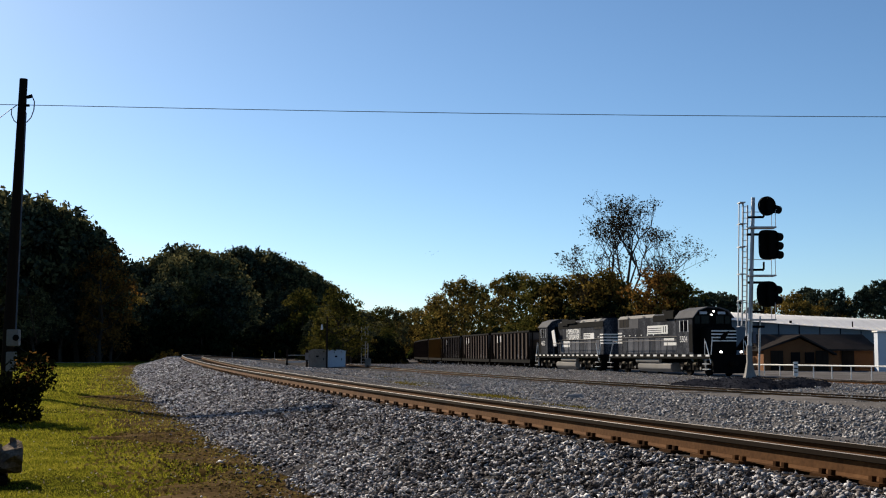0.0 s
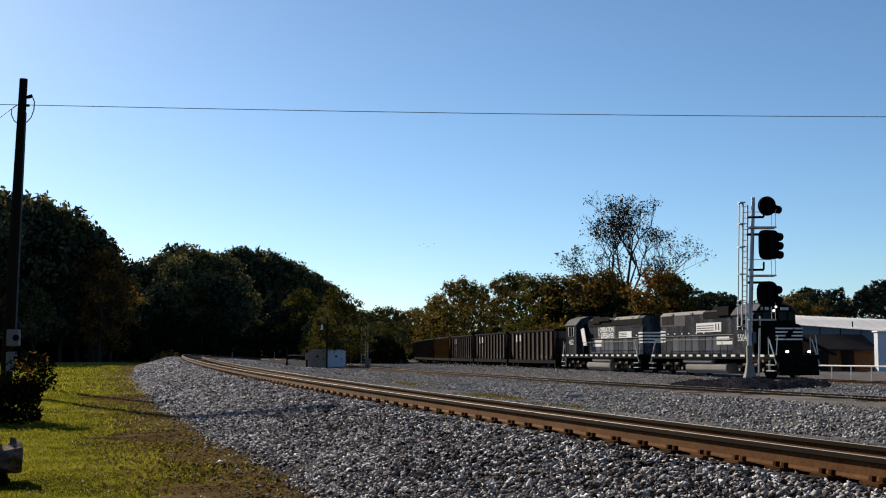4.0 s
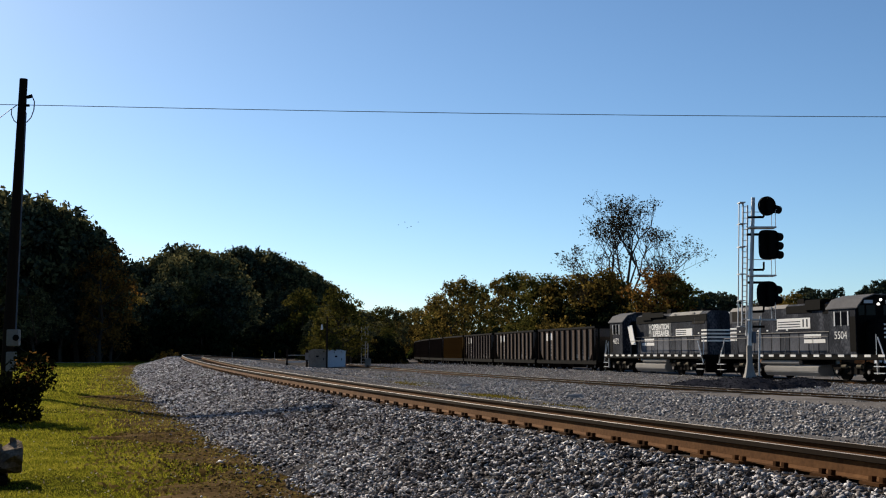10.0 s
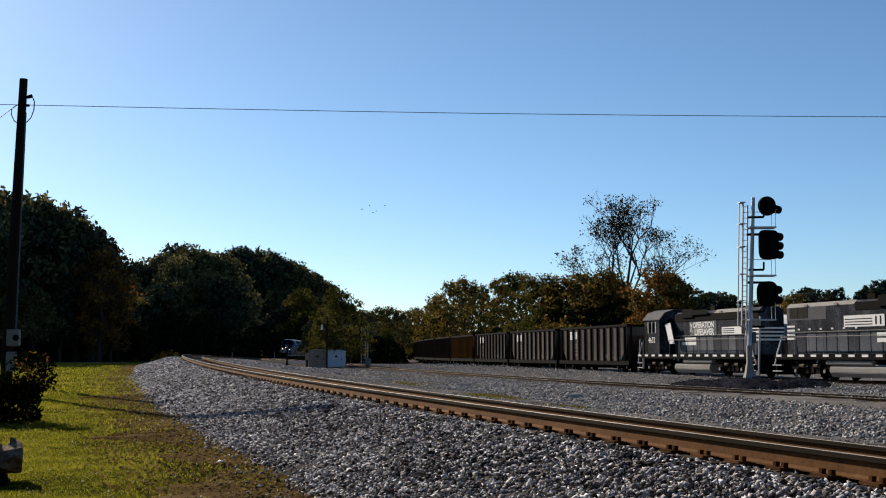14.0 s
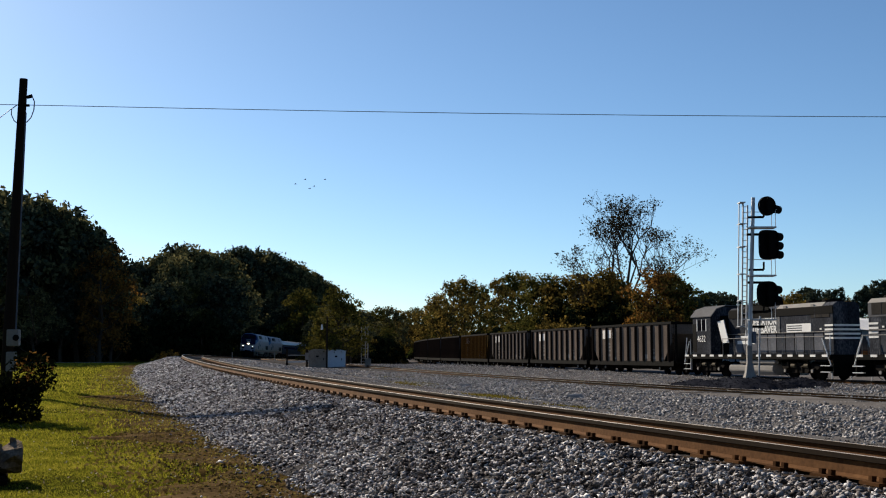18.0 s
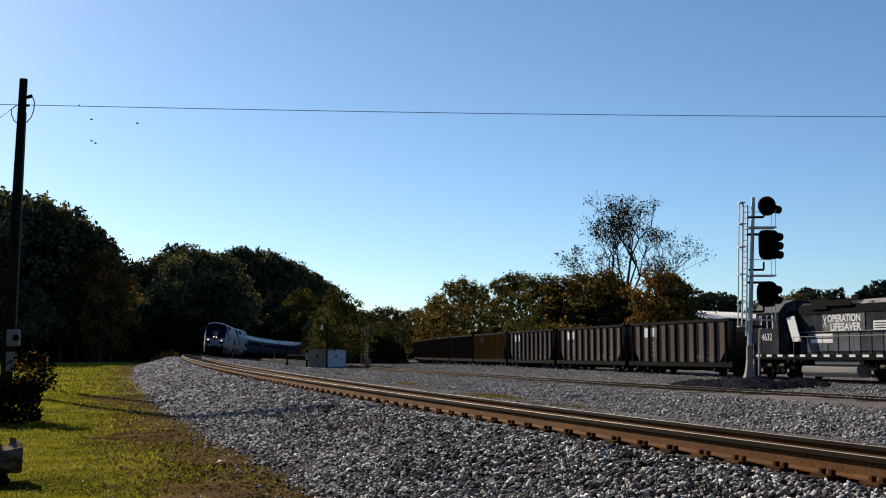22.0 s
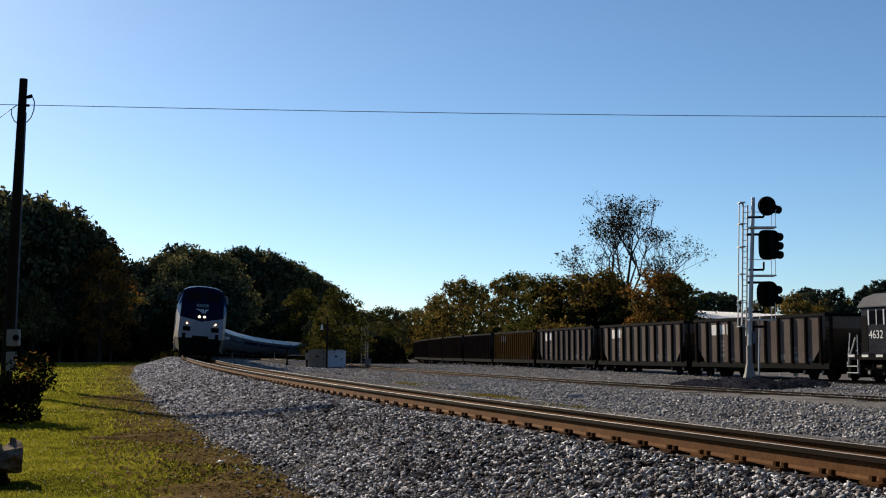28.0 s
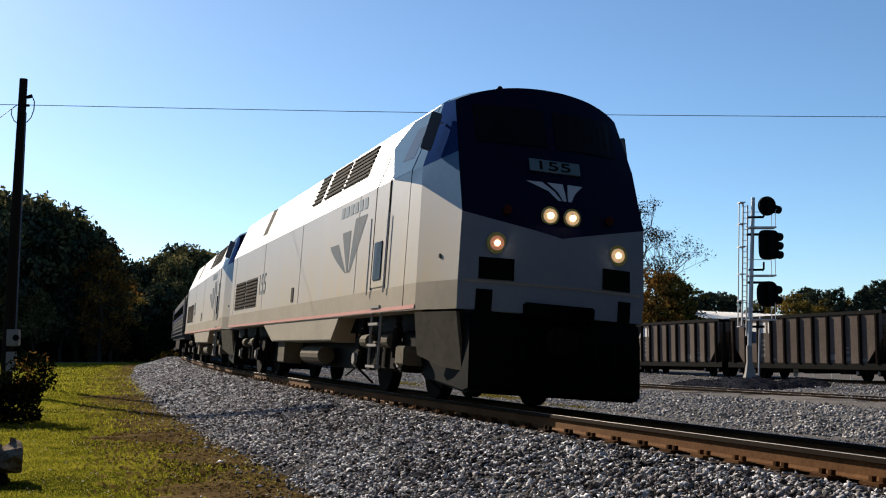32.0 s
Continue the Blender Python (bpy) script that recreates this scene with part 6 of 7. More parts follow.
        # marks: swept chevron in three strokes, bar for the name
        for q, (a0, a1, b0, b1) in enumerate(((-7.1, -6.42, -5.78, -5.71), (-6.15, -5.52, -5.65, -5.58), (-5.24, -4.42, -5.52, -5.43))):
            top = 2.5 + 0.17 * q
            sh = Sh()
            rows = []
            for w_ in range(9):
                f = w_ / 8
                e = f ** (1.3 - 0.2 * q)
                z = top - (top - 1.95) * f
                rows.append((a0 + (b0 - a0) * e, a1 + (b1 - a1) * f ** 1.05, z))
            v = [(F + r[j], k * 1.504, r[2]) for r in rows for j in (0, 1)]
            sh.add(v, [(2 * i, 2 * i + 1, 2 * i + 3, 2 * i + 2) for i in range(8)])
            part("side_mark", sh, SLATE, t, "grey swept stroke painted on the side")
        for q in range(6):
            part("name_block", Sh().box(F - 6.35 + q * 0.33, k * 1.503 - 0.003, 2.94, F - 6.12 + q * 0.33, k * 1.503 + 0.003, 3.12), NAME_BLUE, t, "pale slate block where the name is painted")
        lettering("155", 0.95, 0.5, SLATE, t, pose(F - 14.65, k * 1.503, 2.2, 90, 0, 0 if k < 0 else 180), "side_number", "grey number on the side")
        # ditch lights, air vents and grab irons on the face
        for nm, y, z, r, mat in (("ditch_light", 0.85, 2.07, 0.095, LAMP_WARM if k > 0 else LIT_DIM),):
            x = face(y, z)
            ring = part("lamp_ring", Sh().tube((x - 0.05, k * y, z), (x + 0.03, k * y, z), r + 0.045, n=20), CHROME, t, "bright lamp bezel", bevel=0.01)
            part("ditch_light", Sh().tube((x + 0.02, k * y, z), (x + 0.04, k * y, z), r, n=20), mat, ring, "glowing ditch light")
            part("bulb", Sh().tube((x + 0.038, k * y, z), (x + 0.05, k * y, z), 0.03, n=12), BULB, ring, "white-hot lamp centre")
        x = face(0.15, 2.49)
        ring = part("lamp_ring", Sh().tube((x - 0.06, k * 0.155, 2.49), (x + 0.05, k * 0.155, 2.49), 0.125, n=20), CHROME, t, "bright headlight bezel", bevel=0.01)
        part("headlight", Sh().tube((x + 0.03, k * 0.155, 2.49), (x + 0.06, k * 0.155, 2.49), 0.095, n=20), LAMP_WARM, ring, "glowing headlight")
        part("bulb", Sh().tube((x + 0.055, k * 0.155, 2.49), (x + 0.07, k * 0.155, 2.49), 0.034, n=12), BULB, ring, "white-hot lamp centre")
        x = face(0.85, 1.73)
        part("nose_vent", patch(k * 0.62, k * 1.06, 1.6, 1.88, 0.015), BLACK_PAINT, t, "black nose vent")
        part("marker_light", Sh().tube((face(0.62, 2.47) - 0.02, k * 0.72, 2.52), (face(0.62, 2.47) + 0.03, k * 0.72, 2.52), 0.06, n=12), MARKER_RED, t, "dark red marker lamp")
        part("step_recess", patch(k * 0.88, k * 1.08, 1.2, 1.47, 0.015), BLACK_PAINT, t, "black corner step recess")
        # lower corner fairing
        v = [(F - 1.38, k * 1.5, 1.17), (F - 0.2, k * 1.3, 1.17), (F - 0.2, k * 1.174, 0.43), (F - 0.75, k * 1.273, 0.46), (F - 1.42, k * 1.41, 0.6)]
        v2 = [(x - 0.02, y - k * 0.05, z) for x, y, z in v]
        part("corner_fairing", Sh().add(v + v2, [(0, 1, 2, 3, 4), (9, 8, 7, 6, 5)] + [(i, (i + 1) % 5, 5 + (i + 1) % 5, 5 + i) for i in range(5)]), DARK_BEIGE, t, "dark beige corner fairing above the rail")
        part("filler_cap", Sh().tube((F - 0.75, k * 1.35, 1.9), (F - 0.745, k * 1.402, 1.9), 0.03, n=12), BLACK_PAINT, t)
    # seam under the nose, number board, face marks
    part("nose_seam", Sh().loft([[(face(y, 1.57) + 0.01, y, 1.55), (face(y, 1.57) + 0.012, y, 1.585)] for y in np.linspace(-1.25, 1.25, 9)], False, False), DUSTY, t)
    x = face(0, 3.19)
    nb = part("number_board", Sh().box(-0.36, -0.09, -0.01, 0.36, 0.09, 0.012), BOARD_TEAL, t, "grey number board on the blue face", m=Matrix.Translation((x + 0.012, 0, 3.19)) @ pose(0, 0, 0, 90 - 22, 0, 90))
    lettering("155", 0.44, 0.13, BLACK_PAINT, nb, pose(0, 0, 0.016), "number")
    for q in range(3):
        z0, z1 = 2.96, 2.72
        y0, y1, c0, c1 = (-0.42 + q * 0.29, -0.2 + q * 0.29, 0.0 + q * 0.07, 0.05 + q * 0.07)
        v = [(face(y, z) + 0.008, y, z) for y, z in ((y0, z0), (y1, z0), (c1 + (y1 - c1) * 0.35, (z0 + z1) / 2), (c1, z1), (c0, z1), (c0 + (y0 - c0) * 0.3, (z0 + z1) / 2))]
        part("face_mark", Sh().add(v, [tuple(range(6))]), PALE_MARK, t, "pale swept stroke on the blue face")
    part("roof_horn", Sh().tube((F - 1.9, -0.35, 4.42), (F - 1.9, -0.35, 4.48), 0.02).tube((F - 2.0, -0.35, 4.48), (F - 1.75, -0.35, 4.5), 0.018, 0.04), DARK_STEEL, t, "roof horn")
    part("roof_hatch", Sh().box(F - 13, -0.6, 4.40, F - 11, 0.6, 4.47).box(F - 18.5, -0.6, 4.40, F - 16.6, 0.6, 4.46), SILVER, t, bevel=0.02)
    # pilot, coupler, hoses
    part("pilot", Sh().prism([(F - 1.9, 1.19), (F - 0.05, 1.19), (F + 0.05, 0.9), (F + 0.12, 0.2), (F - 0.1, 0.16), (F - 1.9, 0.3)], "y", -1.18, 1.18), BLACK_PAINT, t, "black pilot plate above the rails", bevel=0.03)
    part("anticlimber", Sh().box(F - 0.1, -0.48, 1.14, F + 0.1, 0.48, 1.34), BLACK_PAINT, t, bevel=0.02)
    part("coupler", Sh().box(F - 0.3, -0.16, 0.72, F + 0.38, 0.16, 1.02).box(F + 0.2, -0.22, 0.7, F + 0.45, 0.02, 1.04), DARK_STEEL, t, bevel=0.04)
    for y in (-0.55, 0.5, 0.75):
        part("air_hose", Sh().tube((F + 0.1, y, 0.85), (F + 0.25, y * 0.95, 0.6), 0.025).tube((F + 0.25, y * 0.95, 0.6), (F + 0.2, y * 0.8, 0.32), 0.025), BLACK_PAINT, t)
    # Plain black boxes fill the shaded space under the body and hide daylight.
    part("traction_gear", Sh().box(F - 15.2, -1.0, 0.34, F - 5.6, 1.0, 0.96).box(F - 5.4, -0.66, 0.36, F - 2.0, 0.66, 0.96).box(F - 18.8, -0.66, 0.36, F - 15.4, 0.66, 0.96), BLACK_PAINT, t, "black boxes for the shaded underfloor machinery", bevel=0.03)
    part("rear_coupler", Sh().box(F - 20.75, -0.16, 0.72, F - 20.2, 0.16, 1.02), DARK_STEEL, t, bevel=0.04)
    part("underframe", Sh().box(F - 20.1, -1.2, 0.95, F - 1.9, 1.2, 1.25), BLACK_PAINT, t)
    part("tank_fairing", Sh().prism([(F - 5.96, 1.2), (F - 6.48, 0.8), (F - 12.7, 0.8), (F - 14.1, 1.2)], "y", -1.498, 1.498), BAND, t, "beige fuel tank fairing", bevel=0.02)
    for k in (-1, 1):
        part("air_reservoir", Sh().tube((F - 9.9, k * 1.2, 0.55), (F - 8.1, k * 1.2, 0.55), 0.17, n=14), DARK_BEIGE, t, "dusty air reservoir", bevel=0.03)
        part("equipment_box", Sh().box(F - 12.3, k * 1.2 - 0.2, 0.35, F - 11.5, k * 1.2 + 0.2, 0.85), DARK_BEIGE, t, "dark beige equipment box", bevel=0.02)
        part("sand_box", Sh().box(F - 2.45, k * 1.28 - 0.15, 0.45, F - 2.0, k * 1.28 + 0.15, 0.72), DARK_BEIGE, t, bevel=0.02)
    for x in (6.6, -6.6):
        bogie(t, x, 2.74, 2, 0.508)
    return t


# ---- passenger coach ----
def passenger_coach():
    t = thing("passenger_coach", pose(0, 0, 0), "stainless steel passenger coach with a dark window band", "railway coach")
    half = [(1.45, 1.0), (1.56, 1.6), (1.58, 2.6), (1.5, 3.1), (1.2, 3.55), (0.7, 3.82), (0, 3.9)]
    prof = half + [(-a, b) for a, b in reversed(half[:-1])]
    part("body", Sh().loft([[(x, y, z) for y, z in prof] for x in (-12.6, -6, 0, 6, 12.6)]), STAINLESS, t, "fluted stainless steel body")
    crown = [(1.512, 3.1), (1.21, 3.562), (0.705, 3.832), (0, 3.912)]
    crown += [(-a, b) for a, b in reversed(crown[:-1])]
    part("roof", Sh().loft([[(x, y, z) for y, z in crown] for x in (-12.5, 0, 12.5)], False, False), SUNLIT_ROOF, t, "stainless roof sheet coloured as sunlit")
    for k in (-1, 1):
        part("window_band", Sh().box(-12.2, k * 1.575 - 0.02, 2.1, 12.2, k * 1.575 + 0.02, 2.75), BLUE_BAND, t, "dark blue window band")
        for z in (1.2, 1.38, 1.56, 1.74, 1.92):
            part("flute", Sh().box(-12.5, k * 1.55 - 0.035, z, 12.5, k * 1.55 + 0.035, z + 0.05), STAINLESS, t)
        w = part("window", Sh().box(-0.42, -0.02, -0.22, 0.42, 0.02, 0.22), GLASS_DARK, t, bevel=0.015)
        w.matrix_basis = pose(-10.2, k * 1.595, 2.43)
        for q in range(1, 17):
            share(w, pose(-10.2 + q * 1.275, k * 1.595, 2.43))
        for x in (-11.7, 11.7):
            part("door", Sh().box(x - 0.4, k * 1.585 - 0.02, 1.1, x + 0.4, k * 1.585 + 0.02, 3.0), STAINLESS, t, "vestibule door", bevel=0.01)
        part("skirt_box", Sh().box(-4, k * 1.2 - 0.25, 0.45, 4, k * 1.2 + 0.25, 1.0), DARK_STEEL, t, bevel=0.03)
    part("end_diaphragm", Sh().box(12.55, -0.6, 1.1, 12.95, 0.6, 3.4).box(-12.95, -0.6, 1.1, -12.55, 0.6, 3.4), DARK_STEEL, t)
    for x in (-9.05, 9.05):
        bogie(t, x, 2.6, 2, 0.457)
    return t


# ---- freight locomotives ----
def hood_locomotive(cab_first, number, lifesaver):
    """x forward; the cab stands at +x. cab_first: headlights lit on the short hood."""
    t = thing("freight_locomotive", pose(0, 0, 0), "dusty black four-axle freight locomotive with white painted lettering", "locomotive")
    ahead = 0.9 if lifesaver else 0.0
    part("frame", Sh().box(-8.5, -1.5, 1.14, 8.2, 1.5, 1.44), BLACK_PAINT, t, "black frame sill", bevel=0.03)
    for k in (-1, 1):
        d = part("sill_dash", Sh().box(-0.26, -0.006, -0.065, 0.26, 0.006, 0.065), WHITE_PAINT, t, "white sill dash")
        d.matrix_basis = pose(-8.0, k * 1.508, 1.5 - 0.12)
        for q in range(1, 15):
            share(d, pose(-8.0 + q * 1.13, k * 1.508, 1.38))
    hood = part("long_hood", Sh().prism([(-0.88, 1.44), (0.88, 1.44), (0.88, 4.2), (0.62, 4.42), (-0.62, 4.42), (-0.88, 4.2)], "x", -8.0, 3.3), HOOD, t, "dusty black long hood", bevel=0.03)
    for k in (-1, 1):
        y = k * 0.885
        if cab_first:
            part("radiator_panel", Sh().box(-7.98, y - 0.008, 3.45, -4.2, y + 0.008, 4.19), ROOF_DUST, hood, "dusty light grey radiator panel")
        part("radiator_grille", Sh().box(-7.7, y - 0.02, 3.55, -5.9, y + 0.02, 4.18), MESH_DARK, hood, "brown radiator grille", bevel=0.01)
        for x in (-6.9, -6.3):
            part("grille_bar", Sh().box(x - 0.02, y - 0.03, 3.55, x + 0.02, y + 0.03, 4.18), HOOD, hood)
        part("air_intake", Sh().box(-1.6, y - 0.015, 3.85, 1.0, y + 0.015, 4.3), BLACK_PAINT, hood, "black air intake recess", bevel=0.01)
        part("air_intake", Sh().box(2.0, y - 0.015, 3.75, 3.2, y + 0.015, 4.3), BLACK_PAINT, hood, bevel=0.01)
        dr = part("hood_door", Sh().box(-0.44, -0.012, -0.58, 0.44, 0.012, 0.5), HOOD_DOOR, hood, "dusty slate-grey engine door", bevel=0.008)
        dr.matrix_basis = pose(-6.6, y, 2.15)
        for q in range(1, 10):
            share(dr, pose(-6.6 + q * 0.96, y, 2.15))
        part("white_panel", Sh().box(-2.6, y - 0.016, 2.95, 0.8, y + 0.016, 3.58), WHITE_PAINT, hood, "white lettering panel", bevel=0.004)
        for z in (3.05, 3.2, 3.35):
            part("panel_stripe", Sh().box(-2.5, y + k * 0.018 - 0.004, z, -0.2, y + k * 0.018 + 0.004, z + 0.05), HOOD, hood)
        for x0 in (0.05, 0.42):
            part("panel_mark", Sh().box(x0, y + k * 0.018 - 0.004, 3.05, x0 + 0.12, y + k * 0.018 + 0.004, 3.5), HOOD, hood)
        for q in range(6):
            part("data_plate", Sh().box(-6.9 + q * 1.05, y - 0.016, 2.86, -6.72 + q * 1.05, y + 0.016, 2.95), WHITE_PAINT, hood, "tiny white data plate")
        part("hood_rail", Sh().tube((-7.9, y + k * 0.06, 2.74), (3.2, y + k * 0.06, 2.74), 0.02, n=6), DUSTY, hood, "thin grab rail along the hood")
        for q in range(11):
            part("hood_seam", Sh().box(-7.08 + q * 0.96, y - 0.01, 1.5, -7.04 + q * 0.96, y + 0.01, 2.7), BLACK_PAINT, hood)
        part("lifting_lug", Sh().box(-6.2, y - 0.05, 4.2, -5.9, y + 0.02, 4.34).box(-3.4, y - 0.05, 4.2, -3.1, y + 0.02, 4.34), DUSTY, hood)
        part("white_plate", Sh().box(0.15, y - 0.016, 2.1, 2.2, y + 0.016, 2.32).box(0.15, y - 0.016, 2.42, 1.8, y + 0.016, 2.62), WHITE_PAINT, hood, "white lettering bar")
    # Pale strips paint in the sun caught by the hood's sloping edges.
    for k in (-1, 1):
        part("sunlit_edge", Sh().loft([[(x, k * 0.9, 4.2), (x, k * 0.64, 4.44), (x, k * 0.6, 4.43), (x, k * 0.86, 4.17)] for x in ((-8.0, -1.7) if cab_first else (-7.0, -2.4))]), DUSTY, hood, "light grey strip for the sunlit roof edge")
    part("roof_fan", Sh().tube((-6.8, 0, 4.42), (-6.8, 0, 4.58), 0.6, n=20).tube((-5.2, 0, 4.42), (-5.2, 0, 4.58), 0.6, n=20), DARK_STEEL, hood)
    part("exhaust_stack", Sh().box(-1.4, -0.25, 4.4, -0.7, 0.25, 4.75), DARK_STEEL, hood, bevel=0.03)
    part("dynamic_brake_housing", Sh().box(0.4, -1.0, 3.95, 2.0, 1.0, 4.6), BLACK_PAINT, hood, "bulged brake housing", bevel=0.06)
    # cab
    cab = part("cab", Sh().prism([(-1.5, 1.44), (1.5, 1.44), (1.5, 3.95), (1.1, 4.4), (0.4, 4.62), (-0.4, 4.62), (-1.1, 4.4), (-1.5, 3.95)], "x", 3.35, 5.8), HOOD, t, "dusty black cab", bevel=0.04)
    part("cab_roof", Sh().prism([(-1.56, 3.93), (-1.12, 4.42), (-0.42, 4.66), (0.42, 4.66), (1.12, 4.42), (1.56, 3.93), (1.56, 3.99), (1.14, 4.48), (0.42, 4.71), (-0.42, 4.71), (-1.14, 4.48), (-1.56, 3.99)], "x", 3.2, 6.0), ROOF_DUST, cab, "dusty dark grey cab roof")
    for k in (-1, 1):
        part("cab_window", Sh().box(4.0, k * 1.5 - 0.02, 3.05, 5.1, k * 1.5 + 0.02, 3.75), GLASS_DARK, cab, "cab side window", bevel=0.02)
        part("cab_door", Sh().box(5.25, k * 1.5 - 0.012, 1.6, 5.78, k * 1.5 + 0.012, 3.5), BLACK_PAINT, cab, "black cab corner door", bevel=0.01)
        for f0, f1 in ((3.9, 4.0), (4.5, 4.56), (5.1, 5.2)):
            part("window_frame", Sh().box(f0, k * 1.51 - 0.02, 3.0, f1, k * 1.51 + 0.02, 3.8), GALV, cab)
        lettering(number, 1.1, 0.42, WHITE_PAINT, cab, pose(4.62 if lifesaver else 4.45, k * 1.506, 2.5, 90, 0, 0 if k < 0 else 180), "cab_number", "white number on the cab side")
        for y0, y1 in ((0.25, 0.85), (0.95, 1.35)):
            part("front_window", Sh().box(5.79, min(k * y0, k * y1), 3.55, 5.83, max(k * y0, k * y1), 4.1), GLASS_DARK, cab, "front cab window", bevel=0.01)
        part("number_light", Sh().box(5.79, k * 0.7 - 0.28, 4.2, 5.86, k * 0.7 + 0.28, 4.38), PALE_MARK, cab, "pale number light box", bevel=0.01)
    part("cab_front", Sh().prism([(-1.46, 1.5), (1.46, 1.5), (1.46, 3.92), (1.08, 4.36), (0.4, 4.58), (-0.4, 4.58), (-1.08, 4.36), (-1.46, 3.92)], "x", 5.79, 5.806), BLACK_PAINT, cab, "black cab front sheet")
    nose = part("short_hood", Sh().prism([(-0.95, 1.44), (0.95, 1.44), (0.95, 3.1), (0.7, 3.32), (-0.7, 3.32), (-0.95, 3.1)], "x", 5.8, 7.35), BLACK_PAINT, t, "black short hood", bevel=0.05)
    for q in range(4):
        part("nose_stripe", Sh().box(7.34, -0.93, 2.32 + q * 0.22, 7.365, 0.93, 2.41 + q * 0.22), WHITE_PAINT, nose, "white stripe across the nose")
        for k in (-1, 1):
            part("hood_end_stripe", Sh().box(-7.98, k * 0.89 - 0.008, 2.32 + q * 0.24, -7.2, k * 0.89 + 0.008, 2.43 + q * 0.24), WHITE_PAINT, hood, "white stripe on the hood end")
        part("hood_end_stripe", Sh().box(-8.02, -0.85, 2.32 + q * 0.24, -7.99, 0.85, 2.43 + q * 0.24), WHITE_PAINT, hood)
    part("nose_emblem", Sh().prism([(-0.35, 2.35), (0.1, 2.5), (0.4, 3.05), (0.1, 2.95), (-0.2, 2.75)], "x", 7.36, 7.38), BLACK_PAINT, nose, "dark emblem over the stripes")
    lit = LIT_WHITE if cab_first else CHROME
    for y in (-0.13, 0.13):
        part("headlight", Sh().tube((5.8, y * 0.6, 4.28 + y * 0.9), (5.9, y * 0.6, 4.28 + y * 0.9), 0.06, n=14), lit, cab, "round headlight")
    for k in (-1, 1):
        part("ditch_light", Sh().tube((8.2, k * 0.75, 1.62), (8.34, k * 0.75, 1.62), 0.07, n=14), lit, t, "round ditch light")
        part("step_well", Sh().box(7.3, k * 1.5 - 0.12, 0.45, 8.2, k * 1.5 + 0.03, 0.5).box(7.3, k * 1.5 - 0.12, 0.8, 8.2, k * 1.5 + 0.03, 0.85).box(7.3, k * 1.4 - 0.03, 0.4, 7.35, k * 1.4 + 0.1, 1.2), GALV, t, "boarding steps")
        part("step_well", Sh().box(-8.5, k * 1.5 - 0.12, 0.45, -7.6, k * 1.5 + 0.03, 0.5).box(-8.5, k * 1.5 - 0.12, 0.8, -7.6, k * 1.5 + 0.03, 0.85), GALV, t, "boarding steps")
        part("handrail", Sh().tube((-7.9, k * 1.42, 2.46), (3.2, k * 1.42, 2.46), 0.022), DUSTY, t, "long side handrail")
        st = part("stanchion", Sh().tube((0, 0, 1.44), (0, 0, 2.48), 0.018), DUSTY, t)
        st.matrix_basis = pose(-7.9, k * 1.42, 0)
        for q in range(1, 9):
            share(st, pose(-7.9 + q * 1.38, k * 1.42, 0))
        part("corner_rail", Sh().tube((8.15, k * 1.45, 1.2), (8.15, k * 1.3, 2.6), 0.028).tube((7.35, k * 1.45, 1.44), (7.35, k * 1.45, 2.5), 0.022), WHITE_PAINT, t, "white corner grab rail")
        part("stair_rail", Sh().tube((-8.5, k * 1.47, 0.9), (-7.75, k * 1.47, 2.35), 0.035), WHITE_PAINT, t, "white slanted stair rail")
        part("stair_rail", Sh().tube((8.2, k * 1.47, 0.9), (7.5, k * 1.47, 2.35), 0.035), WHITE_PAINT, t, "white slanted stair rail")
        part("corner_rail", Sh().tube((-8.45, k * 1.45, 1.2), (-8.1, k * 1.2, 2.5), 0.028), WHITE_PAINT, t, "white corner grab rail")
        part("air_reservoir", Sh().tube((-3.7 + ahead, k * 1.25, 1.0), (0.3 + ahead, k * 1.25, 1.0), 0.15, n=12), DUSTY, t, "dusty air reservoir", bevel=0.02)
    part("pilot", Sh().prism([(8.0, 1.2), (8.25, 1.2), (8.4, 0.2), (8.15, 0.2)], "y", -1.35, 1.35), BLACK_PAINT, t, "black snowplough pilot", bevel=0.02)
    part("rear_pilot", Sh().box(-8.6, -1.35, 0.25, -8.45, 1.35, 1.2), BLACK_PAINT, t, bevel=0.02)
    part("coupler", Sh().box(8.1, -0.15, 0.7, 8.95, 0.15, 1.0), DARK_STEEL, t, bevel=0.03)
    part("rear_coupler", Sh().box(-9.45, -0.15, 0.7, -8.4, 0.15, 1.0), DARK_STEEL, t, bevel=0.03)
    part("fuel_tank", Sh().prism([(-1.35, 0.45), (-1.15, 0.2), (1.15, 0.2), (1.35, 0.45), (1.35, 0.72), (1.2, 0.84), (-1.2, 0.84), (-1.35, 0.72)], "x", -3.4 + ahead, 2.1 + ahead * 0.5), DUSTY, t, "dust-grey fuel tank", bevel=0.03)
    for x in (5.2, -5.2):
        bogie(t, x, 2.74, 2, 0.508)
    if lifesaver:
        # painted slogan on the side that faces the near track when this engine runs backwards
        part("slogan_panel", Sh().box(-2.7, 0.884, 2.72, 1.05, 0.908, 3.7), DUST_PANEL, hood, "chalky grey slogan panel")
        lettering("OPERATION", 2.9, 0.42, WHITE_PAINT, hood, pose(-0.9, 0.914, 3.46, 90, 0, 180), "slogan", "white painted slogan", 0.03)
        lettering("LIFESAVER", 2.7, 0.44, WHITE_PAINT, hood, pose(-1.05, 0.914, 2.98, 90, 0, 180), "slogan", "white painted slogan", 0.03)
        lettering("X", 0.35, 0.6, WHITE_PAINT, hood, pose(0.8, 0.914, 3.3, 90, 0, 180), "slogan")
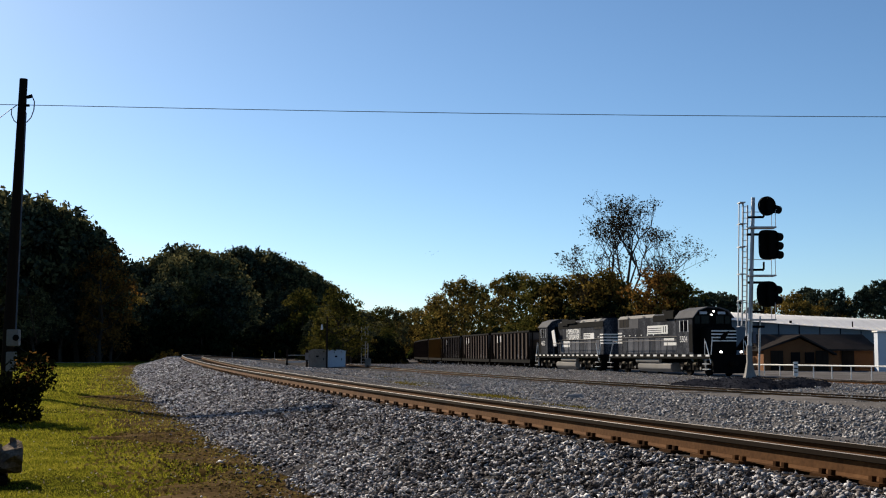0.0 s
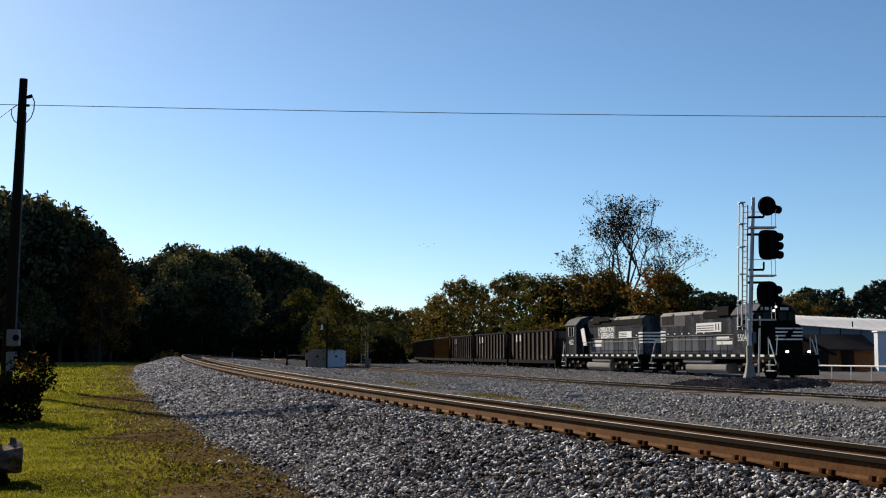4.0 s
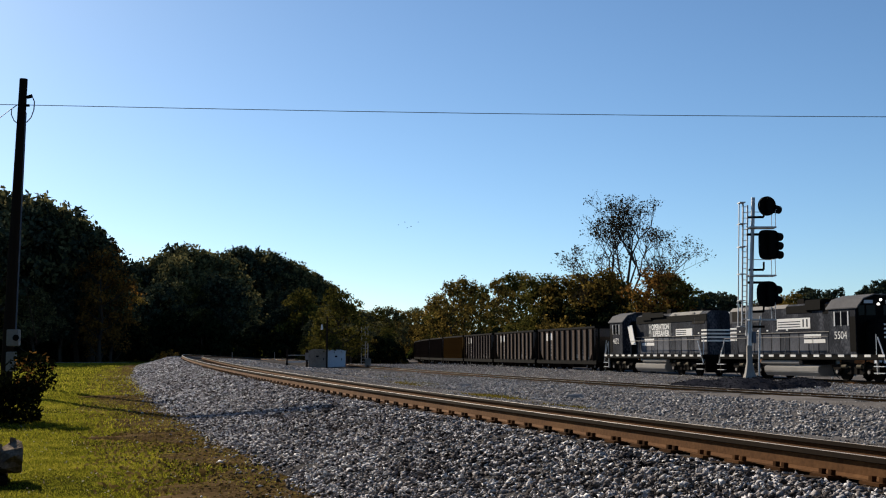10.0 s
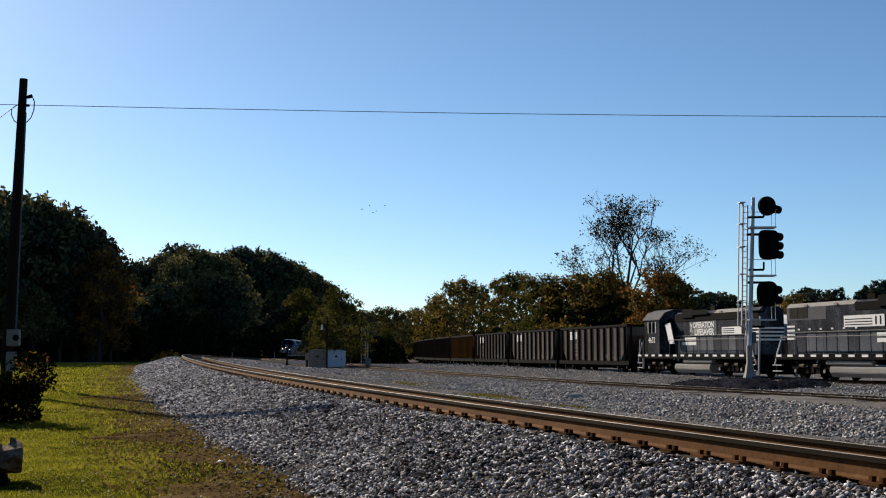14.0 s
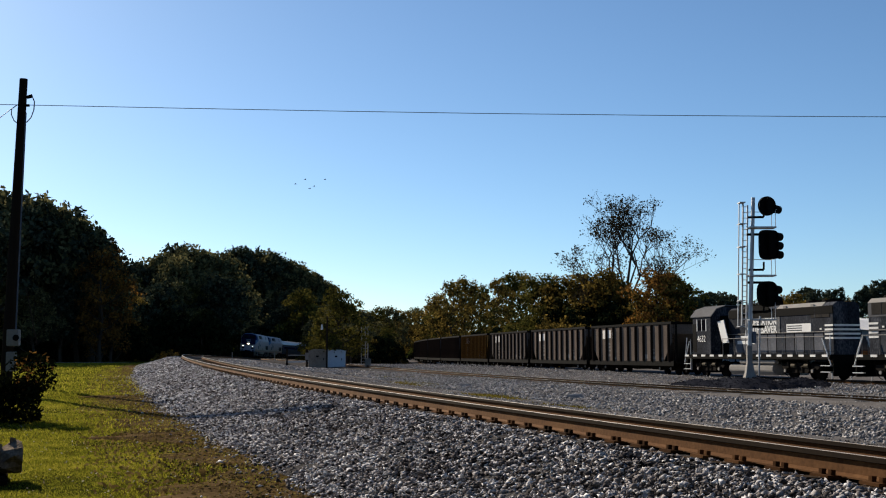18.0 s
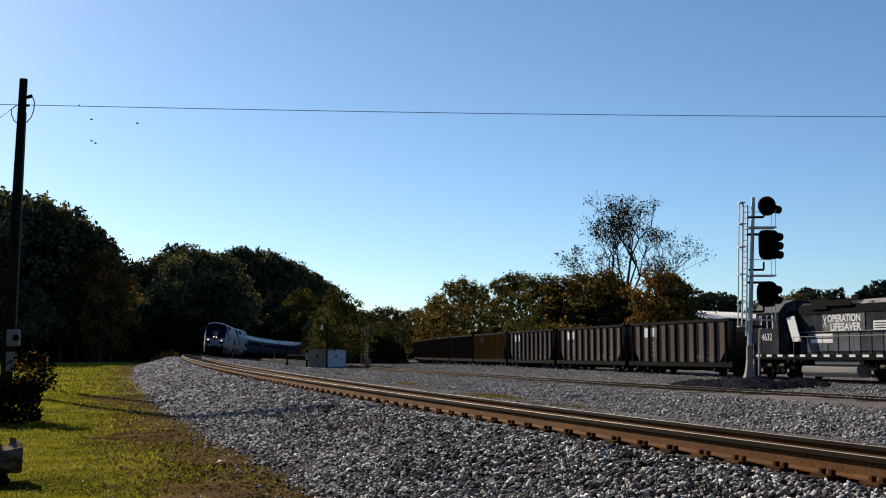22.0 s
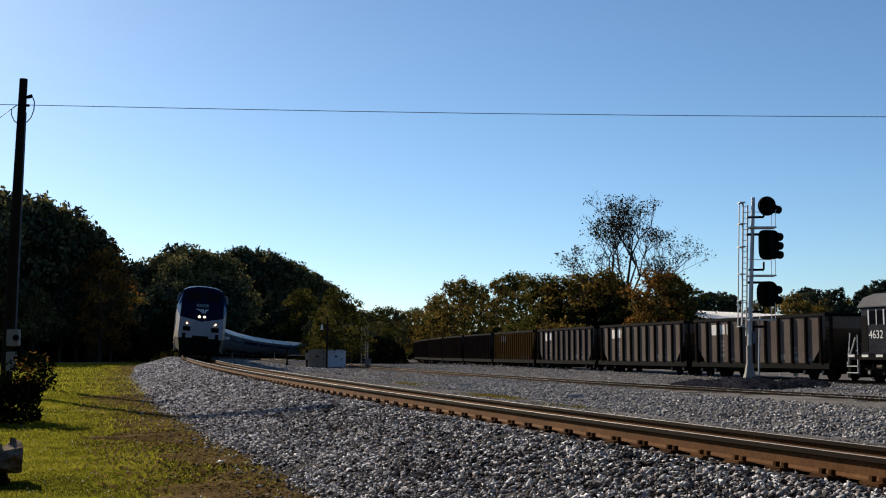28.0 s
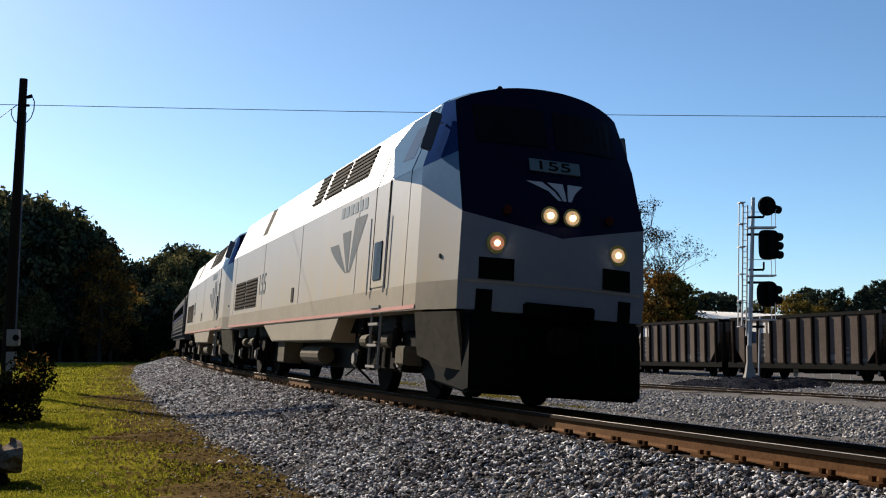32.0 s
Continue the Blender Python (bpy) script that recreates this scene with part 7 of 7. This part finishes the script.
        part("white_panel", Sh().box(-5.9, 0.884, 2.75, -3.4, 0.91, 3.25), WHITE_PAINT, hood, "white lettering panel", bevel=0.004)
        for z in (2.84, 2.97, 3.1):
            part("panel_stripe", Sh().box(-5.0, 0.908, z, -3.5, 0.916, z + 0.05), HOOD, hood)
        part("black_band", Sh().box(-8.0, 0.884, 3.74, 2.9, 0.915, 4.2), BLACK_PAINT, hood, "black upper hood panel", bevel=0.01)
        part("intake_window", Sh().box(-1.7, 0.99, 4.15, 0.6, 1.02, 4.5), BLACK_PAINT, hood, "black intake opening", bevel=0.01)
        cab.location.x = 1.15
        # Black filler stands in for the shadow cast behind the cab.
        part("cab_shadow_block", Sh().box(3.28, -0.8, 1.44, 4.52, 0.8, 4.0), BLACK_PAINT, t, "black block for the shadow behind the cab", bevel=0.02)
        part("slanted_panel", Sh().prism([(2.6, 2.2), (3.4, 2.2), (4.0, 3.6), (3.2, 3.7)], "y", 1.25, 1.3), WHITE_PAINT, t, "slanted white stair panel")
    return t


# ---- coal hopper ----
def coal_hopper(paint, label, n=11, rib_mat=None, rib_w=0.1):
    t = thing("coal_hopper", pose(0, 0, 0), label, "hopper wagon", "coal hoppers in the freight train")
    L = 7.35
    for k in (-1, 1):
        y = k * 1.5
        prof = [(-L, 3.62), (-L, 2.3), (-L + 1.35, 0.95), (L - 1.35, 0.95), (L, 2.3), (L, 3.62)]
        sd = part("side_sheet", Sh().prism(prof, "y", y - 0.03, y + 0.03), paint, t, "weathered side sheet")
        part("top_chord", Sh().box(-L - 0.1, y - 0.09, 3.58, L + 0.1, y + 0.09, 3.78), BLACK_PAINT, t, "dark top rail", bevel=0.02)
        # Sill drawn deeper to stand for the shadow under the wagon.
        part("side_sill", Sh().box(-L - 0.4, y - 0.1, 0.62, L + 0.4, y + 0.08, 0.97), BLACK_PAINT, t, "dark side sill", bevel=0.02)
        rb = part("rib", Sh().prism([(-rib_w, 0), (-rib_w * 0.7, rib_w * 1.4), (rib_w * 0.7, rib_w * 1.4), (rib_w, 0)], "z", 0.97, 3.6), rib_mat or RIB, t)
        rb.matrix_basis = pose(-L + 0.35, y + k * 0.03, 0, 0, 0, 0 if k > 0 else 180)
        for q in range(1, n):
            share(rb, pose(-L + 0.35 + q * (2 * L - 0.7) / (n - 1), y + k * 0.03, 0, 0, 0, 0 if k > 0 else 180))
        for x0, w, z0, z1 in ((-5.1, 0.75, 2.7, 3.38), (-4.05, 0.6, 2.75, 3.38), (-3.2, 0.4, 2.72, 3.38)):
            part("stencil", Sh().box(x0, y + k * 0.032 - 0.003, z0, x0 + w, y + k * 0.032 + 0.003, z1), STENCIL, sd, "faded white stencilled block")
        for x0, w, z0, z1 in ((-4.0, 0.42, 2.2, 2.36), (-3.95, 0.4, 1.95, 2.1), (-3.9, 0.36, 1.7, 1.82), (-4.0, 0.44, 1.3, 1.5), (2.75, 0.6, 1.15, 1.45), (3.95, 0.75, 1.1, 1.3), (4.0, 0.6, 1.5, 1.62), (4.0, 0.55, 1.75, 1.85), (5.4, 0.6, 1.08, 1.22), (-2.9, 0.5, 1.1, 1.22)):
            part("small_stencil", Sh().box(x0, y + k * 0.032 - 0.003, z0, x0 + w, y + k * 0.032 + 0.003, z1), FAINT, sd, "small faint stencilled bar")
        for x in (-L - 0.15, L + 0.15):
            lad = part("ladder", Sh().tube((x - 0.18, y, 0.9), (x - 0.18, y, 3.6), 0.02).tube((x + 0.18, y, 0.9), (x + 0.18, y, 3.6), 0.02), DARK_STEEL, t)
            for q in range(7):
                part("rung", Sh().tube((x - 0.18, y, 1.05 + q * 0.38), (x + 0.18, y, 1.05 + q * 0.38), 0.014, n=5), DARK_STEEL, lad)
    for e in (-1, 1):
        v = [(e * L, -1.47, 3.6), (e * L, 1.47, 3.6), (e * L, 1.47, 2.9), (e * L, -1.47, 2.9), (e * (L - 3.2), 1.47, 1.0), (e * (L - 3.2), -1.47, 1.0)]
        part("end_sheet", Sh().add(v, [(0, 1, 2, 3), (3, 2, 4, 5)]), paint, t, "sloping end sheet")
        part("end_chord", Sh().box(e * L - 0.08, -1.5, 3.58, e * L + 0.08, 1.5, 3.76), BLACK_PAINT, t, bevel=0.02)
        for y in (-1.3, 1.3):
            part("end_post", Sh().box(e * (L + 0.25) - 0.06, y - 0.06, 0.9, e * (L + 0.25) + 0.06, y + 0.06, 3.6), DARK_STEEL, t)
        part("end_platform", Sh().box(min(e * (L - 1.4), e * (L + 0.45)), -1.45, 0.8, max(e * (L - 1.4), e * (L + 0.45)), 1.45, 0.95), DARK_STEEL, t)
        part("coupler", Sh().box(min(e * (L + 0.3), e * 8.12), -0.14, 0.7, max(e * (L + 0.3), e * 8.12), 0.14, 0.98), DARK_STEEL, t)
    part("centre_sill", Sh().box(-L, -0.3, 0.6, L, 0.3, 0.9), DARK_STEEL, t)
    part("coal_load", Sh().loft([[(x, -1.45, 3.45), (x, -0.6, 3.45 + h), (x, 0.6, 3.45 + h), (x, 1.45, 3.45)] for x, h in ((-7.2, 0), (-5, 0.25), (-2, 0.15), (1.5, 0.28), (5, 0.2), (7.2, 0))], False, False), COAL, t, "heaped black coal load")
    for x in (-3.4, 0, 3.4):
        part("discharge_hopper", Sh().loft([[(x - 1.3, -1.2, 1.0), (x + 1.3, -1.2, 1.0), (x + 1.3, 1.2, 1.0), (x - 1.3, 1.2, 1.0)], [(x - 0.5, -0.9, 0.35), (x + 0.5, -0.9, 0.35), (x + 0.5, 0.9, 0.35), (x - 0.5, 0.9, 0.35)]]), DARK_STEEL, t, "black discharge hopper")
    for x in (5.9, -5.9):
        bogie(t, x, 1.78, 2, 0.46)
    return t


FAINT = material("worn_pale_stencil", [(0.16, 0.14, 0.125), (0.3, 0.28, 0.26)], 0.8, 0, 3, 14, 0, spec=0.0)
CAR_DARK = material("weathered_blue_black_paint", [(0.022, 0.022, 0.025), (0.042, 0.043, 0.048), (0.07, 0.07, 0.076)], 0.8, 0, 0.5, 9, 0.15, 0.004, 0.5, spec=0.0)
OCHRE_RIB = material("dark_rusty_ochre_rib", [(0.035, 0.018, 0.006), (0.07, 0.04, 0.013)], 0.85, 0, 0.8, 9, 0.1, 0.003, spec=0.0)
STENCIL = material("faded_white_stencil", [(0.3, 0.28, 0.27), (0.55, 0.54, 0.52), (0.68, 0.67, 0.65)], 0.7, 0, 1.5, 9, 0)
# Ribs coloured dark to carry the shadow stripes along the wagon sides.
RIB = material("shadow_dark_rib_paint", [(0.008, 0.006, 0.0055), (0.022, 0.017, 0.015)], 0.85, 0, 0.8, 9, 0.1, 0.003, spec=0.0)
COAL = material("coal", [(0.01, 0.01, 0.01), (0.03, 0.03, 0.03)], 0.6, 0, 3, 12, 0.8, 0.06, spec=0.03)
CAR_GREY = material("weathered_grey_paint", [(0.065, 0.056, 0.052), (0.1, 0.088, 0.082), (0.14, 0.126, 0.118)], 0.8, 0, 0.5, 9, 0.15, 0.004, 0.5, spec=0.0)
CAR_OCHRE = material("rusty_ochre_paint", [(0.13, 0.065, 0.018), (0.23, 0.13, 0.04), (0.31, 0.19, 0.07)], 0.8, 0, 0.5, 9, 0.15, 0.004, 0.55, spec=0.0)

PASS, FREIGHT = [], []
lead = passenger_locomotive()
PASS.append((lead, -10.4, 13.2))
PASS.append((copy_thing(lead, pose(0, 0, 0)), -31.43, 13.2))
coach = passenger_coach()
for k in range(8):
    PASS.append((coach if k == 0 else copy_thing(coach, pose(0, 0, 0)), -41.73 - 12.95 - 25.9 * k, 18.1))

FREIGHT.append((hood_locomotive(True, "5504", False), -4.5, 10.4, 1))
FREIGHT.append((hood_locomotive(False, "4632", True), -23.5, 10.4, -1))
masters = [coal_hopper(CAR_BROWN, "weathered brown coal hopper loaded with coal"), coal_hopper(CAR_GREY, "weathered grey coal hopper loaded with coal"), coal_hopper(CAR_OCHRE, "rusty ochre coal hopper loaded with coal", 19, OCHRE_RIB, 0.085), coal_hopper(CAR_DARK, "weathered blue-black coal hopper loaded with coal", 17)]
used = set()
for k, kind in enumerate((0, 0, 1, 2, 3, 3, 3, 0, 3, 1, 3, 2)):
    ob = masters[kind] if kind not in used else copy_thing(masters[kind], pose(0, 0, 0))
    used.add(kind)
    FREIGHT.append((ob, -40.85 - 16.2 * k, 11.8, 1))


# ---- small flock of birds, crossing the sky ----
def bird():
    t = thing("bird", pose(0, 0, 0), "small dark bird gliding across the sky", "bird", "flock of birds")
    part("body", Sh().loft([[(x, r * math.cos(a), r * math.sin(a)) for a in np.linspace(0, 2 * math.pi, 8, endpoint=False)] for x, r in ((-0.3, 0.02), (-0.15, 0.07), (0.1, 0.08), (0.25, 0.05), (0.34, 0.01))]), BLACK_PAINT, t)
    for k in (-1, 1):
        part("wing", Sh().add([(0.15, k * 0.05, 0.03), (-0.12, k * 0.05, 0.03), (-0.12, k * 0.5, 0.14), (0.08, k * 0.55, 0.15), (-0.05, k * 0.85, 0.08)], [(0, 1, 2, 3), (3, 2, 4)]), BLACK_PAINT, t)
    t.scale = (0.42, 0.42, 0.42)
    part("tail", Sh().add([(-0.25, -0.04, 0), (-0.25, 0.04, 0), (-0.5, 0.09, 0), (-0.5, -0.09, 0)], [(0, 1, 2, 3)]), BLACK_PAINT, t)
    return t


flock_lead = bird()
# each bird: places in the picture's plan at 18, 19, 20, 21, 22 and 23 s, as column and row
FLOCK = [(flock_lead, (523, 326), (449, 294), (376, 247), (273, 206), (140, 188), (-20, 140))]
for track in (((540, 318), (467, 278), (386, 251), (296, 232), (162, 212), (0, 170)), ((548, 334), (468, 301), (392, 284), (311, 271), (162, 250), (-10, 205)), ((556, 330), (492, 280), (400, 282), (319, 270), (169, 254), (-4, 200)), ((575, 318), (529, 288), (439, 266), (350, 260), (243, 219), (92, 128))):
    FLOCK.append((copy_thing(flock_lead, pose(0, 0, 0)), *track))


def country_road():
    xs = np.linspace(at_px(40, 102), at_px(232, 102), 30)
    rings = [[(x, y, float(ground_height(x, y)) + 0.05) for y in (100.0, 101.5, 103.0, 104.5)] for x in xs]
    tagged(part("farm_track", Sh().loft(rings, False, False), YARD), "pale gravel farm track beyond the lawn", "road", kind="structure")


country_road()


def passenger_s(t):
    rows = [(28, -59.02), (28.5, -51.45), (29, -43.89), (29.5, -36.5), (30, -29.11), (30.5, -21.91), (31, -15.04), (31.5, -8.13), (32, -1.11)]
    if t <= 28:
        return -59.02 - 14.305 * (28 - t)
    return float(np.interp(t, [r[0] for r in rows], [r[1] for r in rows]))


def freight_s(t):
    rows = [(0, -16.15), (3, -10.28), (6, -4.92), (9, 0.0), (12, 4.7), (14, 8.07), (17, 13.59), (20, 19.65), (23, 25.48), (25.5, 29.98), (28, 33.7), (32, 38.5)]
    return float(np.interp(t, [r[0] for r in rows], [r[1] for r in rows]))


def motions():
    times = [0, 4, 8, 12, 14, 16, 18, 20, 21, 22, 23, 24, 25, 26, 27, 27.5, 28, 28.5, 29, 29.5, 30, 30.5, 31, 31.5, 32]
    for ob, off, base in PASS:
        walk(ob, [(t, NEAR.vehicle(passenger_s(t) + off, base, CANT)) for t in times])
    early = ((0, 764, 448, 300), (6, 748, 425, 235), (9, 732, 405, 205), (14, 660, 370, 160))
    depths = {18: 125, 19: 115, 20: 106, 21: 98, 22: 90, 23: 82}
    for ob, *track in FLOCK:
        (x0, y0), (x1, y1) = track[0], track[-1]
        rows = [(t, px + (x0 - 548) * 125 / d, py + (y0 - 325) * 125 / d, d) for t, px, py, d in early]
        rows += [(t, px, py, depths[t]) for t, (px, py) in zip(depths, track)]
        rows += [(25, x1 - 340, y1 - 130, 70), (32, x1 - 2700, y1 - 1000, 60)]
        walk(ob, [(t, Matrix.Translation(spot_at(px, py, d)) @ pose(0, 0, 0, 0, 0, 200)) for t, px, py, d in rows])
    for ob, off, base, way in FREIGHT:
        walk(ob, [(t, FAR.vehicle(freight_s(t) + off, base) @ pose(0, 0, 0, 0, 0, 0 if way > 0 else 180)) for t in (0, 3, 6, 9, 12, 14, 17, 20, 23, 25.5, 28, 32)])


motions()
